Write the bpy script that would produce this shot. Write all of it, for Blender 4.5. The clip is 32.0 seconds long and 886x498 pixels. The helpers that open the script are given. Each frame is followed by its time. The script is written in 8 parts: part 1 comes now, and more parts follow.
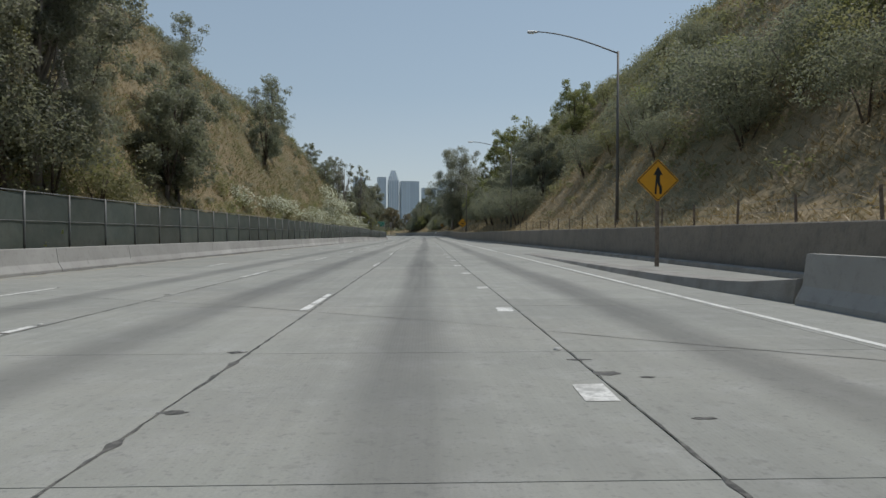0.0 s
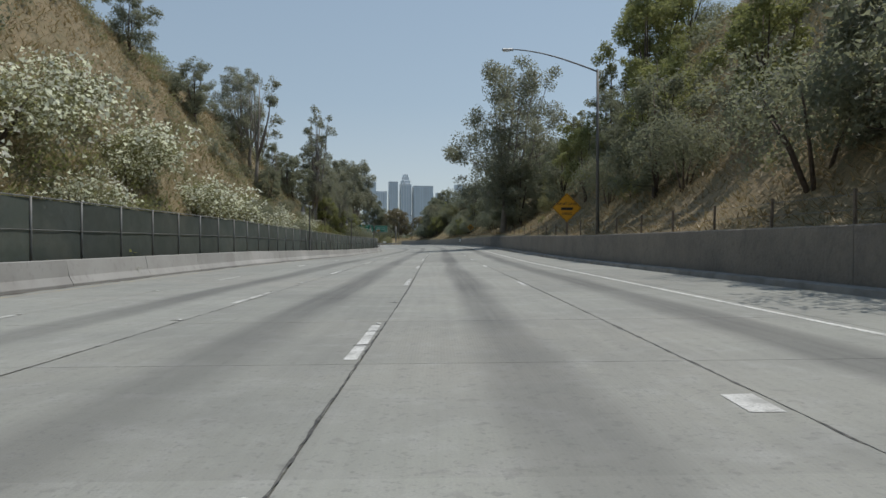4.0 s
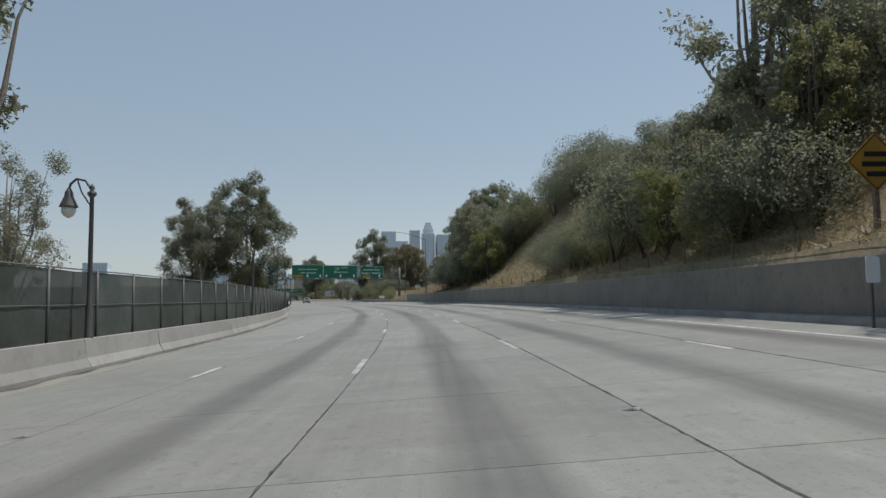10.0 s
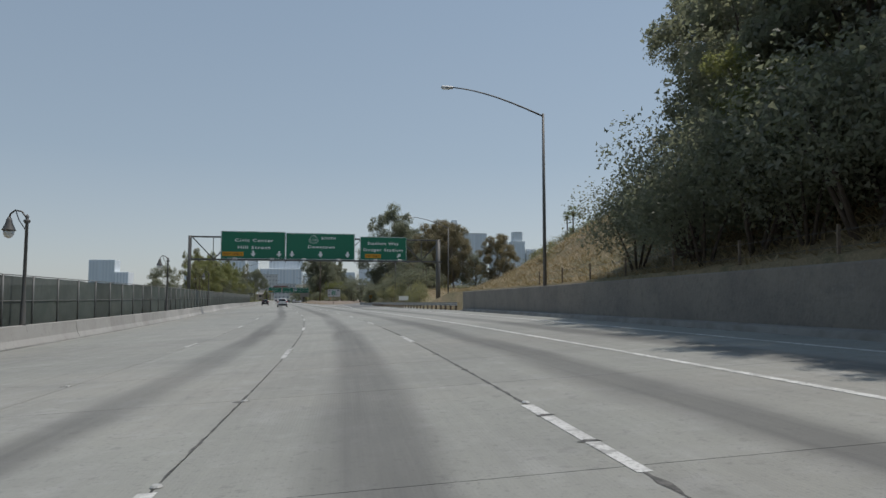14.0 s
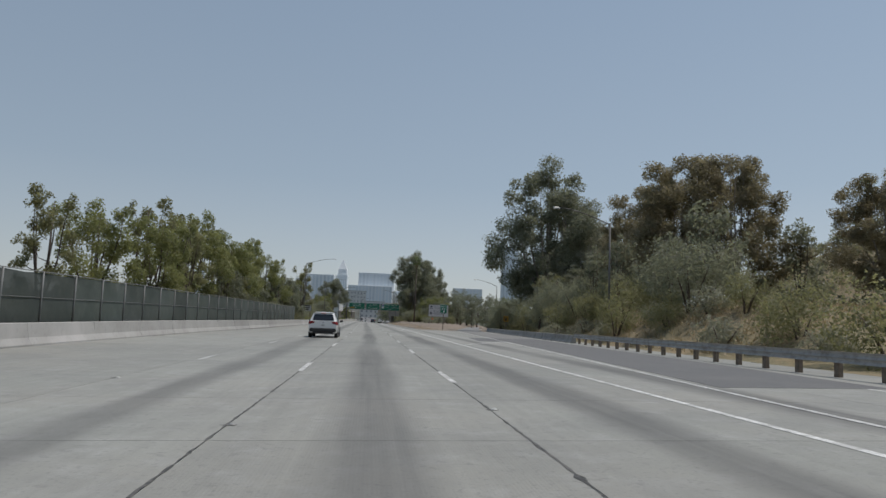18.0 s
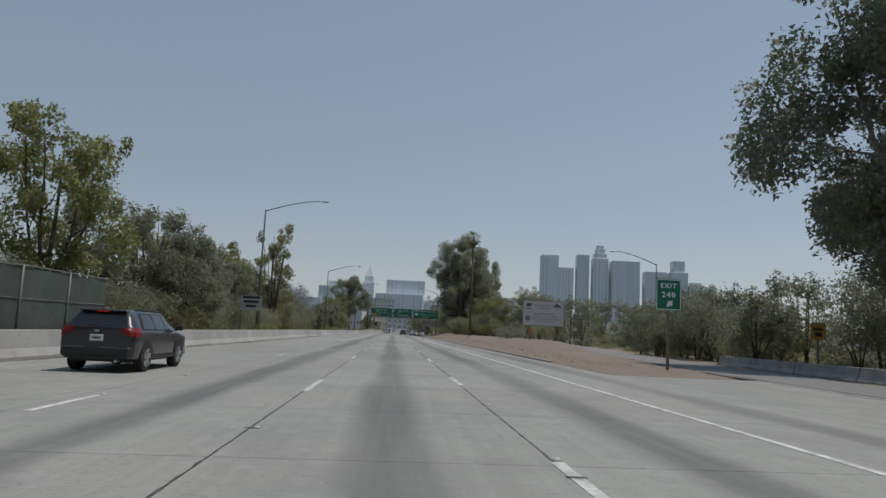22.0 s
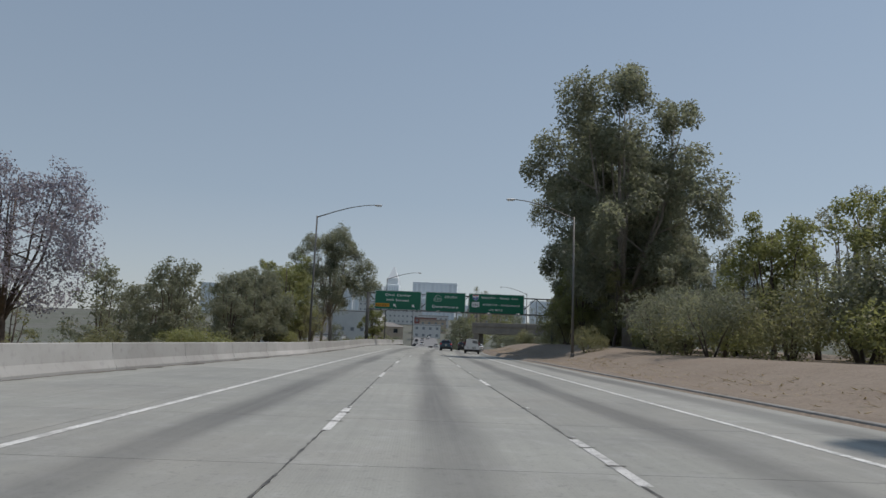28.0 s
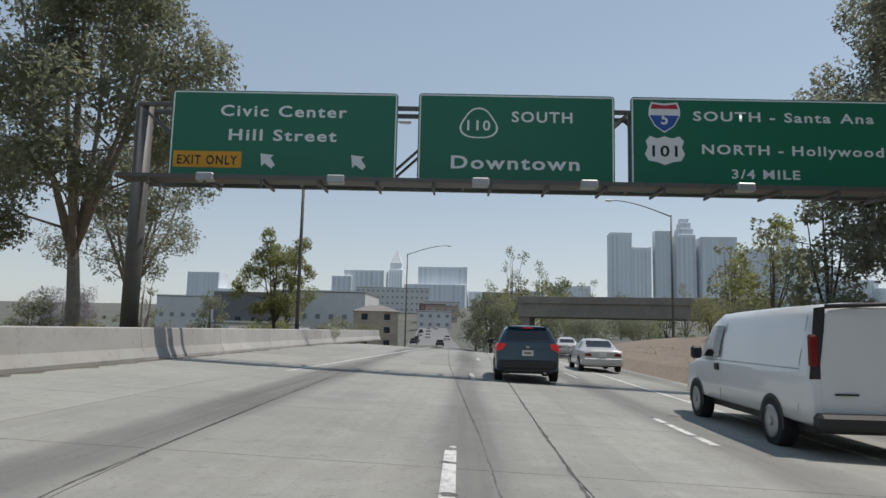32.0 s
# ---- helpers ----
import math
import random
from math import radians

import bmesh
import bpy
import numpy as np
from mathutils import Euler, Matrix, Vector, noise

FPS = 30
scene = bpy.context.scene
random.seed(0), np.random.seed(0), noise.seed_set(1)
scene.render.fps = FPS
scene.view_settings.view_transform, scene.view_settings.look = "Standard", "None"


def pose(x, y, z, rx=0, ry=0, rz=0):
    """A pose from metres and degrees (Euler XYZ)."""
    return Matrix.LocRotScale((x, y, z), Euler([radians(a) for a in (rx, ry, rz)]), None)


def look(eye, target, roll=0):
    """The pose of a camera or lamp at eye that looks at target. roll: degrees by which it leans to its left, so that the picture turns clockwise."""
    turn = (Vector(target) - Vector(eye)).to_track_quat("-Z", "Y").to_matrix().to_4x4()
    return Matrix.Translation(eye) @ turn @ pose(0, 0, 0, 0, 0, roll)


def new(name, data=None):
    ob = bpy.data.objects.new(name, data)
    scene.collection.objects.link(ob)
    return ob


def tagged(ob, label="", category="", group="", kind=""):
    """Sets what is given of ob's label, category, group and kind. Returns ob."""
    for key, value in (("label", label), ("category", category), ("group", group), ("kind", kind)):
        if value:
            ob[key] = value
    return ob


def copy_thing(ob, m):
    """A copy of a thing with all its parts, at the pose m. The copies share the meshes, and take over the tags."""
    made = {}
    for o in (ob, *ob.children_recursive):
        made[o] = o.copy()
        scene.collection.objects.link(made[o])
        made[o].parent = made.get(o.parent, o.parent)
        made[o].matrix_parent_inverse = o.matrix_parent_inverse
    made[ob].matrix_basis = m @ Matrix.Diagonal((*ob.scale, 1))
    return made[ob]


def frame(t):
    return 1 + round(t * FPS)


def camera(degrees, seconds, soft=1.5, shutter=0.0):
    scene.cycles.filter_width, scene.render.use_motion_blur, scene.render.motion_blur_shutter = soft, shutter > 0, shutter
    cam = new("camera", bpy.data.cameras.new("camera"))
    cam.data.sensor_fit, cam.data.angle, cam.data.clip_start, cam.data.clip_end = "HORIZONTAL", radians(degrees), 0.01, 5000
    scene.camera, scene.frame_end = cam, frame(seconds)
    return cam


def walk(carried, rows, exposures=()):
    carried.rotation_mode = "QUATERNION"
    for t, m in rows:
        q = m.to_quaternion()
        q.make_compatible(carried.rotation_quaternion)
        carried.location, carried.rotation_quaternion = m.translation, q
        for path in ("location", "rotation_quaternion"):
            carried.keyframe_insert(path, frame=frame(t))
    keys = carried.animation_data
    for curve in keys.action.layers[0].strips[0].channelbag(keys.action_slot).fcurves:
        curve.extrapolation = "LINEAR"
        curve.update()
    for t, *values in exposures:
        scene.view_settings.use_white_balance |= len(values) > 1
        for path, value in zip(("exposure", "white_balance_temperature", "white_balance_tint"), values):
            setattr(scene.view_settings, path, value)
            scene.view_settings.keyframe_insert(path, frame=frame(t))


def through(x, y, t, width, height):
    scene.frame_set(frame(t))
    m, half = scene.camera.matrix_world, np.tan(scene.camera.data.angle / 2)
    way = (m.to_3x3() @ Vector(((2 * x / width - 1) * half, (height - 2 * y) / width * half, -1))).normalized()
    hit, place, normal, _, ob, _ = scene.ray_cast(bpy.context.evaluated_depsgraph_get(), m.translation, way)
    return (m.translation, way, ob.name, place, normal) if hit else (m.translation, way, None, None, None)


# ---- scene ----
cam = camera(66.32, 32.0)
PATH = [
    (0.0, (3.70, -0.00, 1.34), (4.011, 9.989, 1.124), 0.03),
    (0.5, (3.72, 12.51, 1.34), (3.993, 22.506, 1.121), 0.09),
    (1.0, (3.74, 25.24, 1.34), (3.992, 35.238, 1.116), 0.18),
    (1.5, (3.75, 38.19, 1.34), (4.003, 48.189, 1.136), 0.27),
    (2.0, (3.73, 51.43, 1.34), (3.971, 61.422, 1.145), 0.28),
    (2.5, (3.67, 64.94, 1.34), (3.889, 74.933, 1.169), 0.28),
    (3.0, (3.57, 78.67, 1.34), (3.759, 88.664, 1.195), 0.22),
    (3.5, (3.42, 92.58, 1.34), (3.573, 102.574, 1.221), 0.10),
    (4.0, (3.23, 106.61, 1.34), (3.334, 116.613, 1.245), -0.09),
    (4.5, (3.01, 120.71, 1.34), (3.058, 130.706, 1.265), -0.30),
    (5.0, (2.77, 134.76, 1.34), (2.771, 144.764, 1.286), -0.44),
    (5.5, (2.51, 148.71, 1.34), (2.480, 158.706, 1.355), -0.38),
    (6.0, (2.25, 162.43, 1.34), (2.196, 172.428, 1.403), -0.24),
    (6.5, (1.99, 175.79, 1.34), (1.895, 185.787, 1.478), -0.14),
    (7.0, (1.74, 188.65, 1.34), (1.606, 198.645, 1.568), -0.15),
    (7.5, (1.49, 200.94, 1.34), (1.337, 210.931, 1.643), -0.20),
    (8.0, (1.25, 212.70, 1.34), (1.069, 222.696, 1.728), -0.29),
    (8.5, (1.00, 224.03, 1.34), (0.803, 234.014, 1.819), -0.35),
    (9.0, (0.71, 234.93, 1.34), (0.505, 244.913, 1.896), -0.40),
    (9.5, (0.35, 245.46, 1.34), (0.114, 255.439, 1.966), -0.49),
    (10.0, (-0.11, 255.75, 1.34), (-0.362, 265.726, 2.053), -0.60),
    (10.5, (-0.70, 265.95, 1.34), (-0.978, 275.914, 2.128), -0.73),
    (11.0, (-1.42, 276.18, 1.34), (-1.732, 286.144, 2.151), -0.82),
    (11.5, (-2.30, 286.55, 1.34), (-2.628, 296.510, 2.186), -0.78),
    (12.0, (-3.35, 297.12, 1.34), (-3.707, 307.077, 2.172), -0.64),
    (12.5, (-4.61, 307.93, 1.34), (-5.000, 317.892, 2.142), -0.47),
    (13.0, (-6.13, 319.08, 1.34), (-6.554, 329.045, 2.118), -0.30),
    (13.5, (-7.93, 330.58, 1.34), (-8.410, 340.543, 2.088), -0.17),
    (14.0, (-10.03, 342.30, 1.34), (-10.617, 352.255, 2.093), -0.02),
    (14.5, (-12.42, 354.09, 1.34), (-13.159, 364.031, 2.115), 0.16),
    (15.0, (-15.08, 365.88, 1.34), (-16.052, 375.797, 2.137), 0.44),
    (15.5, (-17.99, 377.58, 1.34), (-19.189, 387.475, 2.155), 0.77),
    (16.0, (-21.06, 389.15, 1.34), (-22.467, 399.020, 2.174), 1.09),
    (16.5, (-24.24, 400.57, 1.34), (-25.805, 410.409, 2.210), 1.41),
    (17.0, (-27.46, 411.81, 1.34), (-29.152, 421.621, 2.290), 1.74),
    (17.5, (-30.66, 422.82, 1.34), (-32.471, 432.605, 2.362), 2.08),
    (18.0, (-33.83, 433.56, 1.34), (-35.737, 443.321, 2.417), 2.40),
    (18.5, (-36.94, 444.02, 1.34), (-38.941, 453.757, 2.457), 2.67),
    (19.0, (-40.00, 454.22, 1.34), (-42.075, 463.936, 2.499), 2.85),
    (19.5, (-43.01, 464.19, 1.34), (-45.147, 473.889, 2.548), 2.87),
    (20.0, (-45.98, 473.94, 1.34), (-48.169, 483.616, 2.599), 2.81),
    (20.5, (-48.93, 483.55, 1.34), (-51.167, 493.207, 2.642), 2.70),
    (21.0, (-51.92, 493.19, 1.34), (-54.178, 502.848, 2.627), 2.65),
    (21.5, (-54.99, 503.00, 1.34), (-57.283, 512.655, 2.579), 2.66),
    (22.0, (-58.15, 513.00, 1.34), (-60.471, 522.647, 2.564), 2.77),
    (22.5, (-61.40, 523.13, 1.34), (-63.743, 532.772, 2.566), 2.89),
    (23.0, (-64.71, 533.41, 1.34), (-67.086, 543.050, 2.576), 2.97),
    (23.5, (-68.10, 543.87, 1.34), (-70.477, 553.500, 2.589), 2.92),
    (24.0, (-71.55, 554.51, 1.34), (-73.974, 564.129, 2.577), 2.79),
    (24.5, (-75.04, 565.31, 1.34), (-77.498, 574.929, 2.540), 2.70),
    (25.0, (-78.51, 576.18, 1.34), (-80.990, 585.795, 2.500), 2.63),
    (25.5, (-81.90, 586.94, 1.34), (-84.397, 596.562, 2.445), 2.60),
    (26.0, (-85.16, 597.39, 1.34), (-87.678, 607.006, 2.462), 2.56),
    (26.5, (-88.27, 607.42, 1.34), (-90.825, 617.012, 2.522), 2.49),
    (27.0, (-91.25, 617.02, 1.34), (-93.855, 626.588, 2.600), 2.40),
    (27.5, (-94.16, 626.33, 1.34), (-96.810, 635.875, 2.667), 2.30),
    (28.0, (-97.05, 635.57, 1.34), (-99.747, 645.104, 2.688), 2.22),
    (28.5, (-99.97, 644.91, 1.34), (-102.703, 654.436, 2.654), 2.18),
    (29.0, (-102.95, 654.45, 1.34), (-105.711, 663.979, 2.589), 2.16),
    (29.5, (-106.01, 664.30, 1.34), (-108.801, 673.828, 2.524), 2.10),
    (30.0, (-109.18, 674.56, 1.34), (-112.025, 684.082, 2.474), 2.07),
    (30.5, (-112.38, 685.11, 1.34), (-115.290, 694.608, 2.465), 2.06),
    (31.0, (-115.47, 695.58, 1.34), (-118.437, 705.058, 2.492), 1.97),
    (31.5, (-118.37, 705.77, 1.34), (-121.280, 715.269, 2.530), 1.69),
    (32.0, (-121.08, 715.67, 1.34), (-123.873, 725.196, 2.549), 1.34),
]
walk(cam, [(t, look(e, g, r)) for t, e, g, r in PATH],
     exposures=((0.0, 0.0, 6500, 10), (5.0, 0.08, 6500, 10), (9.0, 0.06, 6530, 10.5), (14.0, -0.05, 6570, 12), (19.0, -0.1, 6600, 13), (22.0, -0.2, 6600, 13), (25.0, -0.22, 6600, 13),
                (28.0, -0.06, 6620, 13.5), (30.0, 0.06, 6650, 13.5), (31.0, 0.1, 6650, 13), (32.0, 0.28, 6700, 13)))

# ---------------------------------------------------------------- light
SUN_EL, SUN_AZ = 69.0, -70.0          # degrees; azimuth from +y, to the right
world = bpy.data.worlds.new("world")
scene.world = world
world.use_nodes = True
wn = world.node_tree
sky = wn.nodes.new("ShaderNodeTexSky")
sky.sky_type = "NISHITA"
sky.sun_disc = False
sky.sun_elevation, sky.sun_rotation = radians(SUN_EL), radians(-SUN_AZ)
sky.altitude, sky.air_density, sky.dust_density, sky.ozone_density = 100.0, 1.0, 1.0, 1.5
# summer haze: a pale band at the horizon that turns blue-grey overhead, over the clear sky's own colour
coord = wn.nodes.new("ShaderNodeTexCoord")
height = wn.nodes.new("ShaderNodeSeparateXYZ")
wn.links.new(coord.outputs["Generated"], height.inputs[0])
haze = wn.nodes.new("ShaderNodeValToRGB")
haze.color_ramp.elements[0].position, haze.color_ramp.elements[0].color = 0.0, (3.05, 3.35, 3.47, 1)
haze.color_ramp.elements[1].position, haze.color_ramp.elements[1].color = 0.75, (1.32, 1.95, 2.74, 1)
_m = haze.color_ramp.elements.new(0.2)
_m.color = (2.1, 2.65, 3.08, 1)
wn.links.new(height.outputs["Z"], haze.inputs[0])
blend = wn.nodes.new("ShaderNodeMix")
blend.data_type = "RGBA"
blend.inputs["Factor"].default_value = 0.8
wn.links.new(sky.outputs[0], blend.inputs["A"])
aim = wn.nodes.new("ShaderNodeVectorMath")
aim.operation = "DOT_PRODUCT"
aim.inputs[1].default_value = (math.sin(radians(-SUN_AZ)), math.cos(radians(-SUN_AZ)), 0.0)
wn.links.new(coord.outputs["Generated"], aim.inputs[0])
gain = wn.nodes.new("ShaderNodeMath")
gain.operation, gain.inputs[1].default_value, gain.inputs[2].default_value = "MULTIPLY_ADD", 0.17, 0.99
wn.links.new(aim.outputs["Value"], gain.inputs[0])
glare = wn.nodes.new("ShaderNodeVectorMath")
glare.operation = "SCALE"
wn.links.new(haze.outputs[0], glare.inputs[0])
wn.links.new(gain.outputs[0], glare.inputs["Scale"])
wn.links.new(glare.outputs[0], blend.inputs["B"])
wn.nodes["Background"].inputs[1].default_value = 0.15
wn.links.new(blend.outputs["Result"], wn.nodes["Background"].inputs[0])
sun = new("sun", bpy.data.lights.new("sun", "SUN"))
sun.data.energy, sun.data.angle, sun.data.color = 2.75, radians(0.6), (1.0, 0.95, 0.88)
_a, _e = radians(SUN_AZ), radians(SUN_EL)
sun.matrix_world = look((0, 0, 60), (math.sin(_a) * math.cos(_e), -math.cos(_a) * math.cos(_e), 60 - math.sin(_e)))
scene.view_settings.exposure = 0.0

# ---------------------------------------------------------------- the road's line
# metres along, x, y of the reference lane's middle
ROAD = [(-80, -0.5, -79.9), (-40, -0.25, -39.95), (0.0, -0.08, 0.01), (38.2, 0.07, 38.22), (78.7, 0.4, 78.69), (120.7, 0.62, 120.71), (162.4, 0.59, 162.43), (200.9, 0.86, 200.93), (234.9, 0.83, 234.92), (266.0, -0.13, 265.97),
        (297.3, -2.77, 297.16), (331.1, -7.56, 330.62), (367.1, -14.71, 365.93), (403.0, -23.83, 400.66), (437.4, -33.72, 433.57), (469.4, -43.08, 464.14), (499.7, -51.94, 493.15), (531.1, -61.3, 523.12),
        (564.1, -71.2, 554.59), (598.1, -81.47, 587.05), (629.6, -90.76, 617.14), (658.8, -99.53, 645.0), (689.9, -108.86, 674.59), (722.4, -118.15, 705.76), (752.4, -125.9, 734.75), (790.0, -135.0, 771.2), (830.0, -144.2, 810.1)]
_r = np.array(ROAD)
_tan = np.gradient(_r[:, 1:], _r[:, 0], axis=0)
_tan /= np.linalg.norm(_tan, axis=1)[:, None]


def _curve(s):
    """Hermite curve through the knots, straight beyond them."""
    s = np.asarray(s, float)
    q = np.clip(s, _r[0, 0], _r[-1, 0])
    i = np.clip(np.searchsorted(_r[:, 0], q) - 1, 0, len(_r) - 2)
    h = _r[i + 1, 0] - _r[i, 0]
    u = ((q - _r[i, 0]) / h)[:, None]
    h = h[:, None]
    p = (2 * u**3 - 3 * u**2 + 1) * _r[i, 1:] + (u**3 - 2 * u**2 + u) * h * _tan[i] + (3 * u**2 - 2 * u**3) * _r[i + 1, 1:] + (u**3 - u**2) * h * _tan[i + 1]
    return p + (s - q)[:, None] * np.where((s < 0)[:, None], _tan[0], _tan[-1])


_ss = np.concatenate([np.arange(-3000, -120, 40.0), np.arange(-120, 1000, 1.0), np.arange(1000, 5001, 40.0)])
_xy = _curve(_ss)
_rx, _ry = _xy[:, 0], _xy[:, 1]
_g = np.gradient(_xy, _ss, axis=0)
_th = np.convolve(np.pad(np.arctan2(-_g[:, 0], _g[:, 1]), 8, mode="edge"), np.hanning(17) / np.hanning(17).sum(), "valid")


def tab(table, s):
    t = np.array(table, float)
    return np.interp(s, t[:, 0], t[:, 1])


BANK = [(-50, 0.0), (150, 0.01), (200, 0.05), (240, 0.06), (330, 0.058), (420, 0.03), (480, 0.012), (600, 0.0), (700, 0.0), (722, -0.012), (742, -0.04), (800, -0.05)]
LEFT = [(-200, -9.5), (60, -9.6), (150, -9.3), (180, -9.6), (215, -9.8), (250, -9.2), (295, -10.2), (345, -12.2), (390, -12.6), (440, -12.8), (490, -12.4), (515, -11.6), (545, -11.0), (570, -10.5), (670, -10.4), (700, -8.9), (740, -8.8), (900, -8.6)]
WALL = [(-200, 15.6), (40, 15.0), (90, 13.8), (150, 11.9), (180, 11.0), (225, 10.2), (330, 10.2), (370, 11.0), (405, 12.3)]
RAMP_L = [(425, 5.9), (450, 7.2), (470, 8.75), (493, 10.3), (520, 12.2), (550, 14.5), (570, 17.5), (600, 22.5), (650, 31.0), (700, 40.0), (800, 58.0)]
RAMP_R = [(395, 9.2), (415, 9.6), (450, 11.2), (475, 12.7), (496, 14.2), (542, 18.0), (570, 22.0), (600, 27.5), (650, 36.5), (700, 46.0), (800, 64.0)]
EDGE_R = [(-60, 9.2), (40, 9.2), (120, 8.7), (173, 8.4), (212, 8.1), (290, 8.0), (330, 8.5), (370, 9.1), (400, 9.3)]


def heading(s):
    return float(np.interp(s, _ss, _th))


def lift(s, d):
    return tab(BANK, s) * np.clip(d, -12.0, 17.0)


def at(s, d, z=0.0):
    """The world's place for metres along the road, to the right of its reference lane and above its surface."""
    h = heading(s)
    return Vector((np.interp(s, _ss, _rx) + math.cos(h) * d, np.interp(s, _ss, _ry) + math.sin(h) * d, float(lift(s, d)) + z))


def seat(s, d, z=0.0, turn=0.0):
    """The pose of a thing that faces along the road."""
    return Matrix.Translation(at(s, d, z)) @ Matrix.Rotation(heading(s) + radians(turn), 4, "Z")


# ---------------------------------------------------------------- materials
def material(name, colour, rough=0.8, metal=0.0, spots=(), bump=0.0, bump_scale=40.0, vary=0.0, island=0.0, coat=0.0, transmission=0.0):
    """spots: (scale, low, high, colour, amount) layers of noise over the base colour."""
    m = bpy.data.materials.new(name)
    m.use_nodes = True
    t = m.node_tree
    b = t.nodes["Principled BSDF"]
    b.inputs["Roughness"].default_value, b.inputs["Metallic"].default_value = rough, metal
    b.inputs["Coat Weight"].default_value = coat
    b.inputs["Transmission Weight"].default_value = transmission
    b.inputs["Base Color"].default_value = (*colour, 1)
    coords = t.nodes.new("ShaderNodeTexCoord").outputs["Object"]
    if spots == "world" or vary or island or spots:
        geo = t.nodes.new("ShaderNodeNewGeometry")
        coords = geo.outputs["Position"]
    last = None

    def rgb(c):
        n = t.nodes.new("ShaderNodeRGB")
        n.outputs[0].default_value = (*c, 1)
        return n.outputs[0]
    last = rgb(colour)
    for scale, low, high, c, amount in spots:
        n = t.nodes.new("ShaderNodeTexNoise")
        n.inputs["Scale"].default_value, n.inputs["Detail"].default_value, n.inputs["Roughness"].default_value = scale, 6.0, 0.6
        t.links.new(coords, n.inputs["Vector"])
        r = t.nodes.new("ShaderNodeMapRange")
        r.inputs["From Min"].default_value, r.inputs["From Max"].default_value, r.inputs["To Max"].default_value = low, high, amount
        t.links.new(n.outputs["Fac"], r.inputs["Value"])
        x = t.nodes.new("ShaderNodeMix")
        x.data_type = "RGBA"
        t.links.new(r.outputs["Result"], x.inputs["Factor"])
        t.links.new(last, x.inputs["A"])
        x.inputs["B"].default_value = (*c, 1)
        last = x.outputs["Result"]
    for kind, amount in (("object", vary), ("island", island)):
        if amount:
            src = t.nodes.new("ShaderNodeObjectInfo").outputs["Random"] if kind == "object" else geo.outputs["Random Per Island"]
            r = t.nodes.new("ShaderNodeMapRange")
            r.inputs["To Min"].default_value, r.inputs["To Max"].default_value = 1 - amount, 1 + amount
            t.links.new(src, r.inputs["Value"])
            h = t.nodes.new("ShaderNodeHueSaturation")
            t.links.new(r.outputs["Result"], h.inputs["Value"])
            t.links.new(last, h.inputs["Color"])
            last = h.outputs["Color"]
    t.links.new(last, b.inputs["Base Color"])
    if bump:
        n = t.nodes.new("ShaderNodeTexNoise")
        n.inputs["Scale"].default_value, n.inputs["Detail"].default_value = bump_scale, 5.0
        t.links.new(coords, n.inputs["Vector"])
        u = t.nodes.new("ShaderNodeBump")
        u.inputs["Strength"].default_value, u.inputs["Distance"].default_value = bump, 0.05
        t.links.new(n.outputs["Fac"], u.inputs["Height"])
        t.links.new(u.outputs["Normal"], b.inputs["Normal"])
    return m


def leaf_material(name, colour, vary=0.2, through=0.5):
    m = material(name, colour, 0.55, vary=vary, island=0.2)
    t = m.node_tree
    b = t.nodes["Principled BSDF"]
    out = t.nodes["Material Output"]
    x, tr = t.nodes.new("ShaderNodeMixShader"), t.nodes.new("ShaderNodeBsdfTranslucent")
    tr.inputs["Color"].default_value = (colour[0] * 1.75, colour[1] * 1.8, colour[2] * 1.45, 1)
    x.inputs[0].default_value = through
    t.links.new(b.outputs[0], x.inputs[1])
    t.links.new(tr.outputs[0], x.inputs[2])
    t.links.new(x.outputs[0], out.inputs["Surface"])
    return m


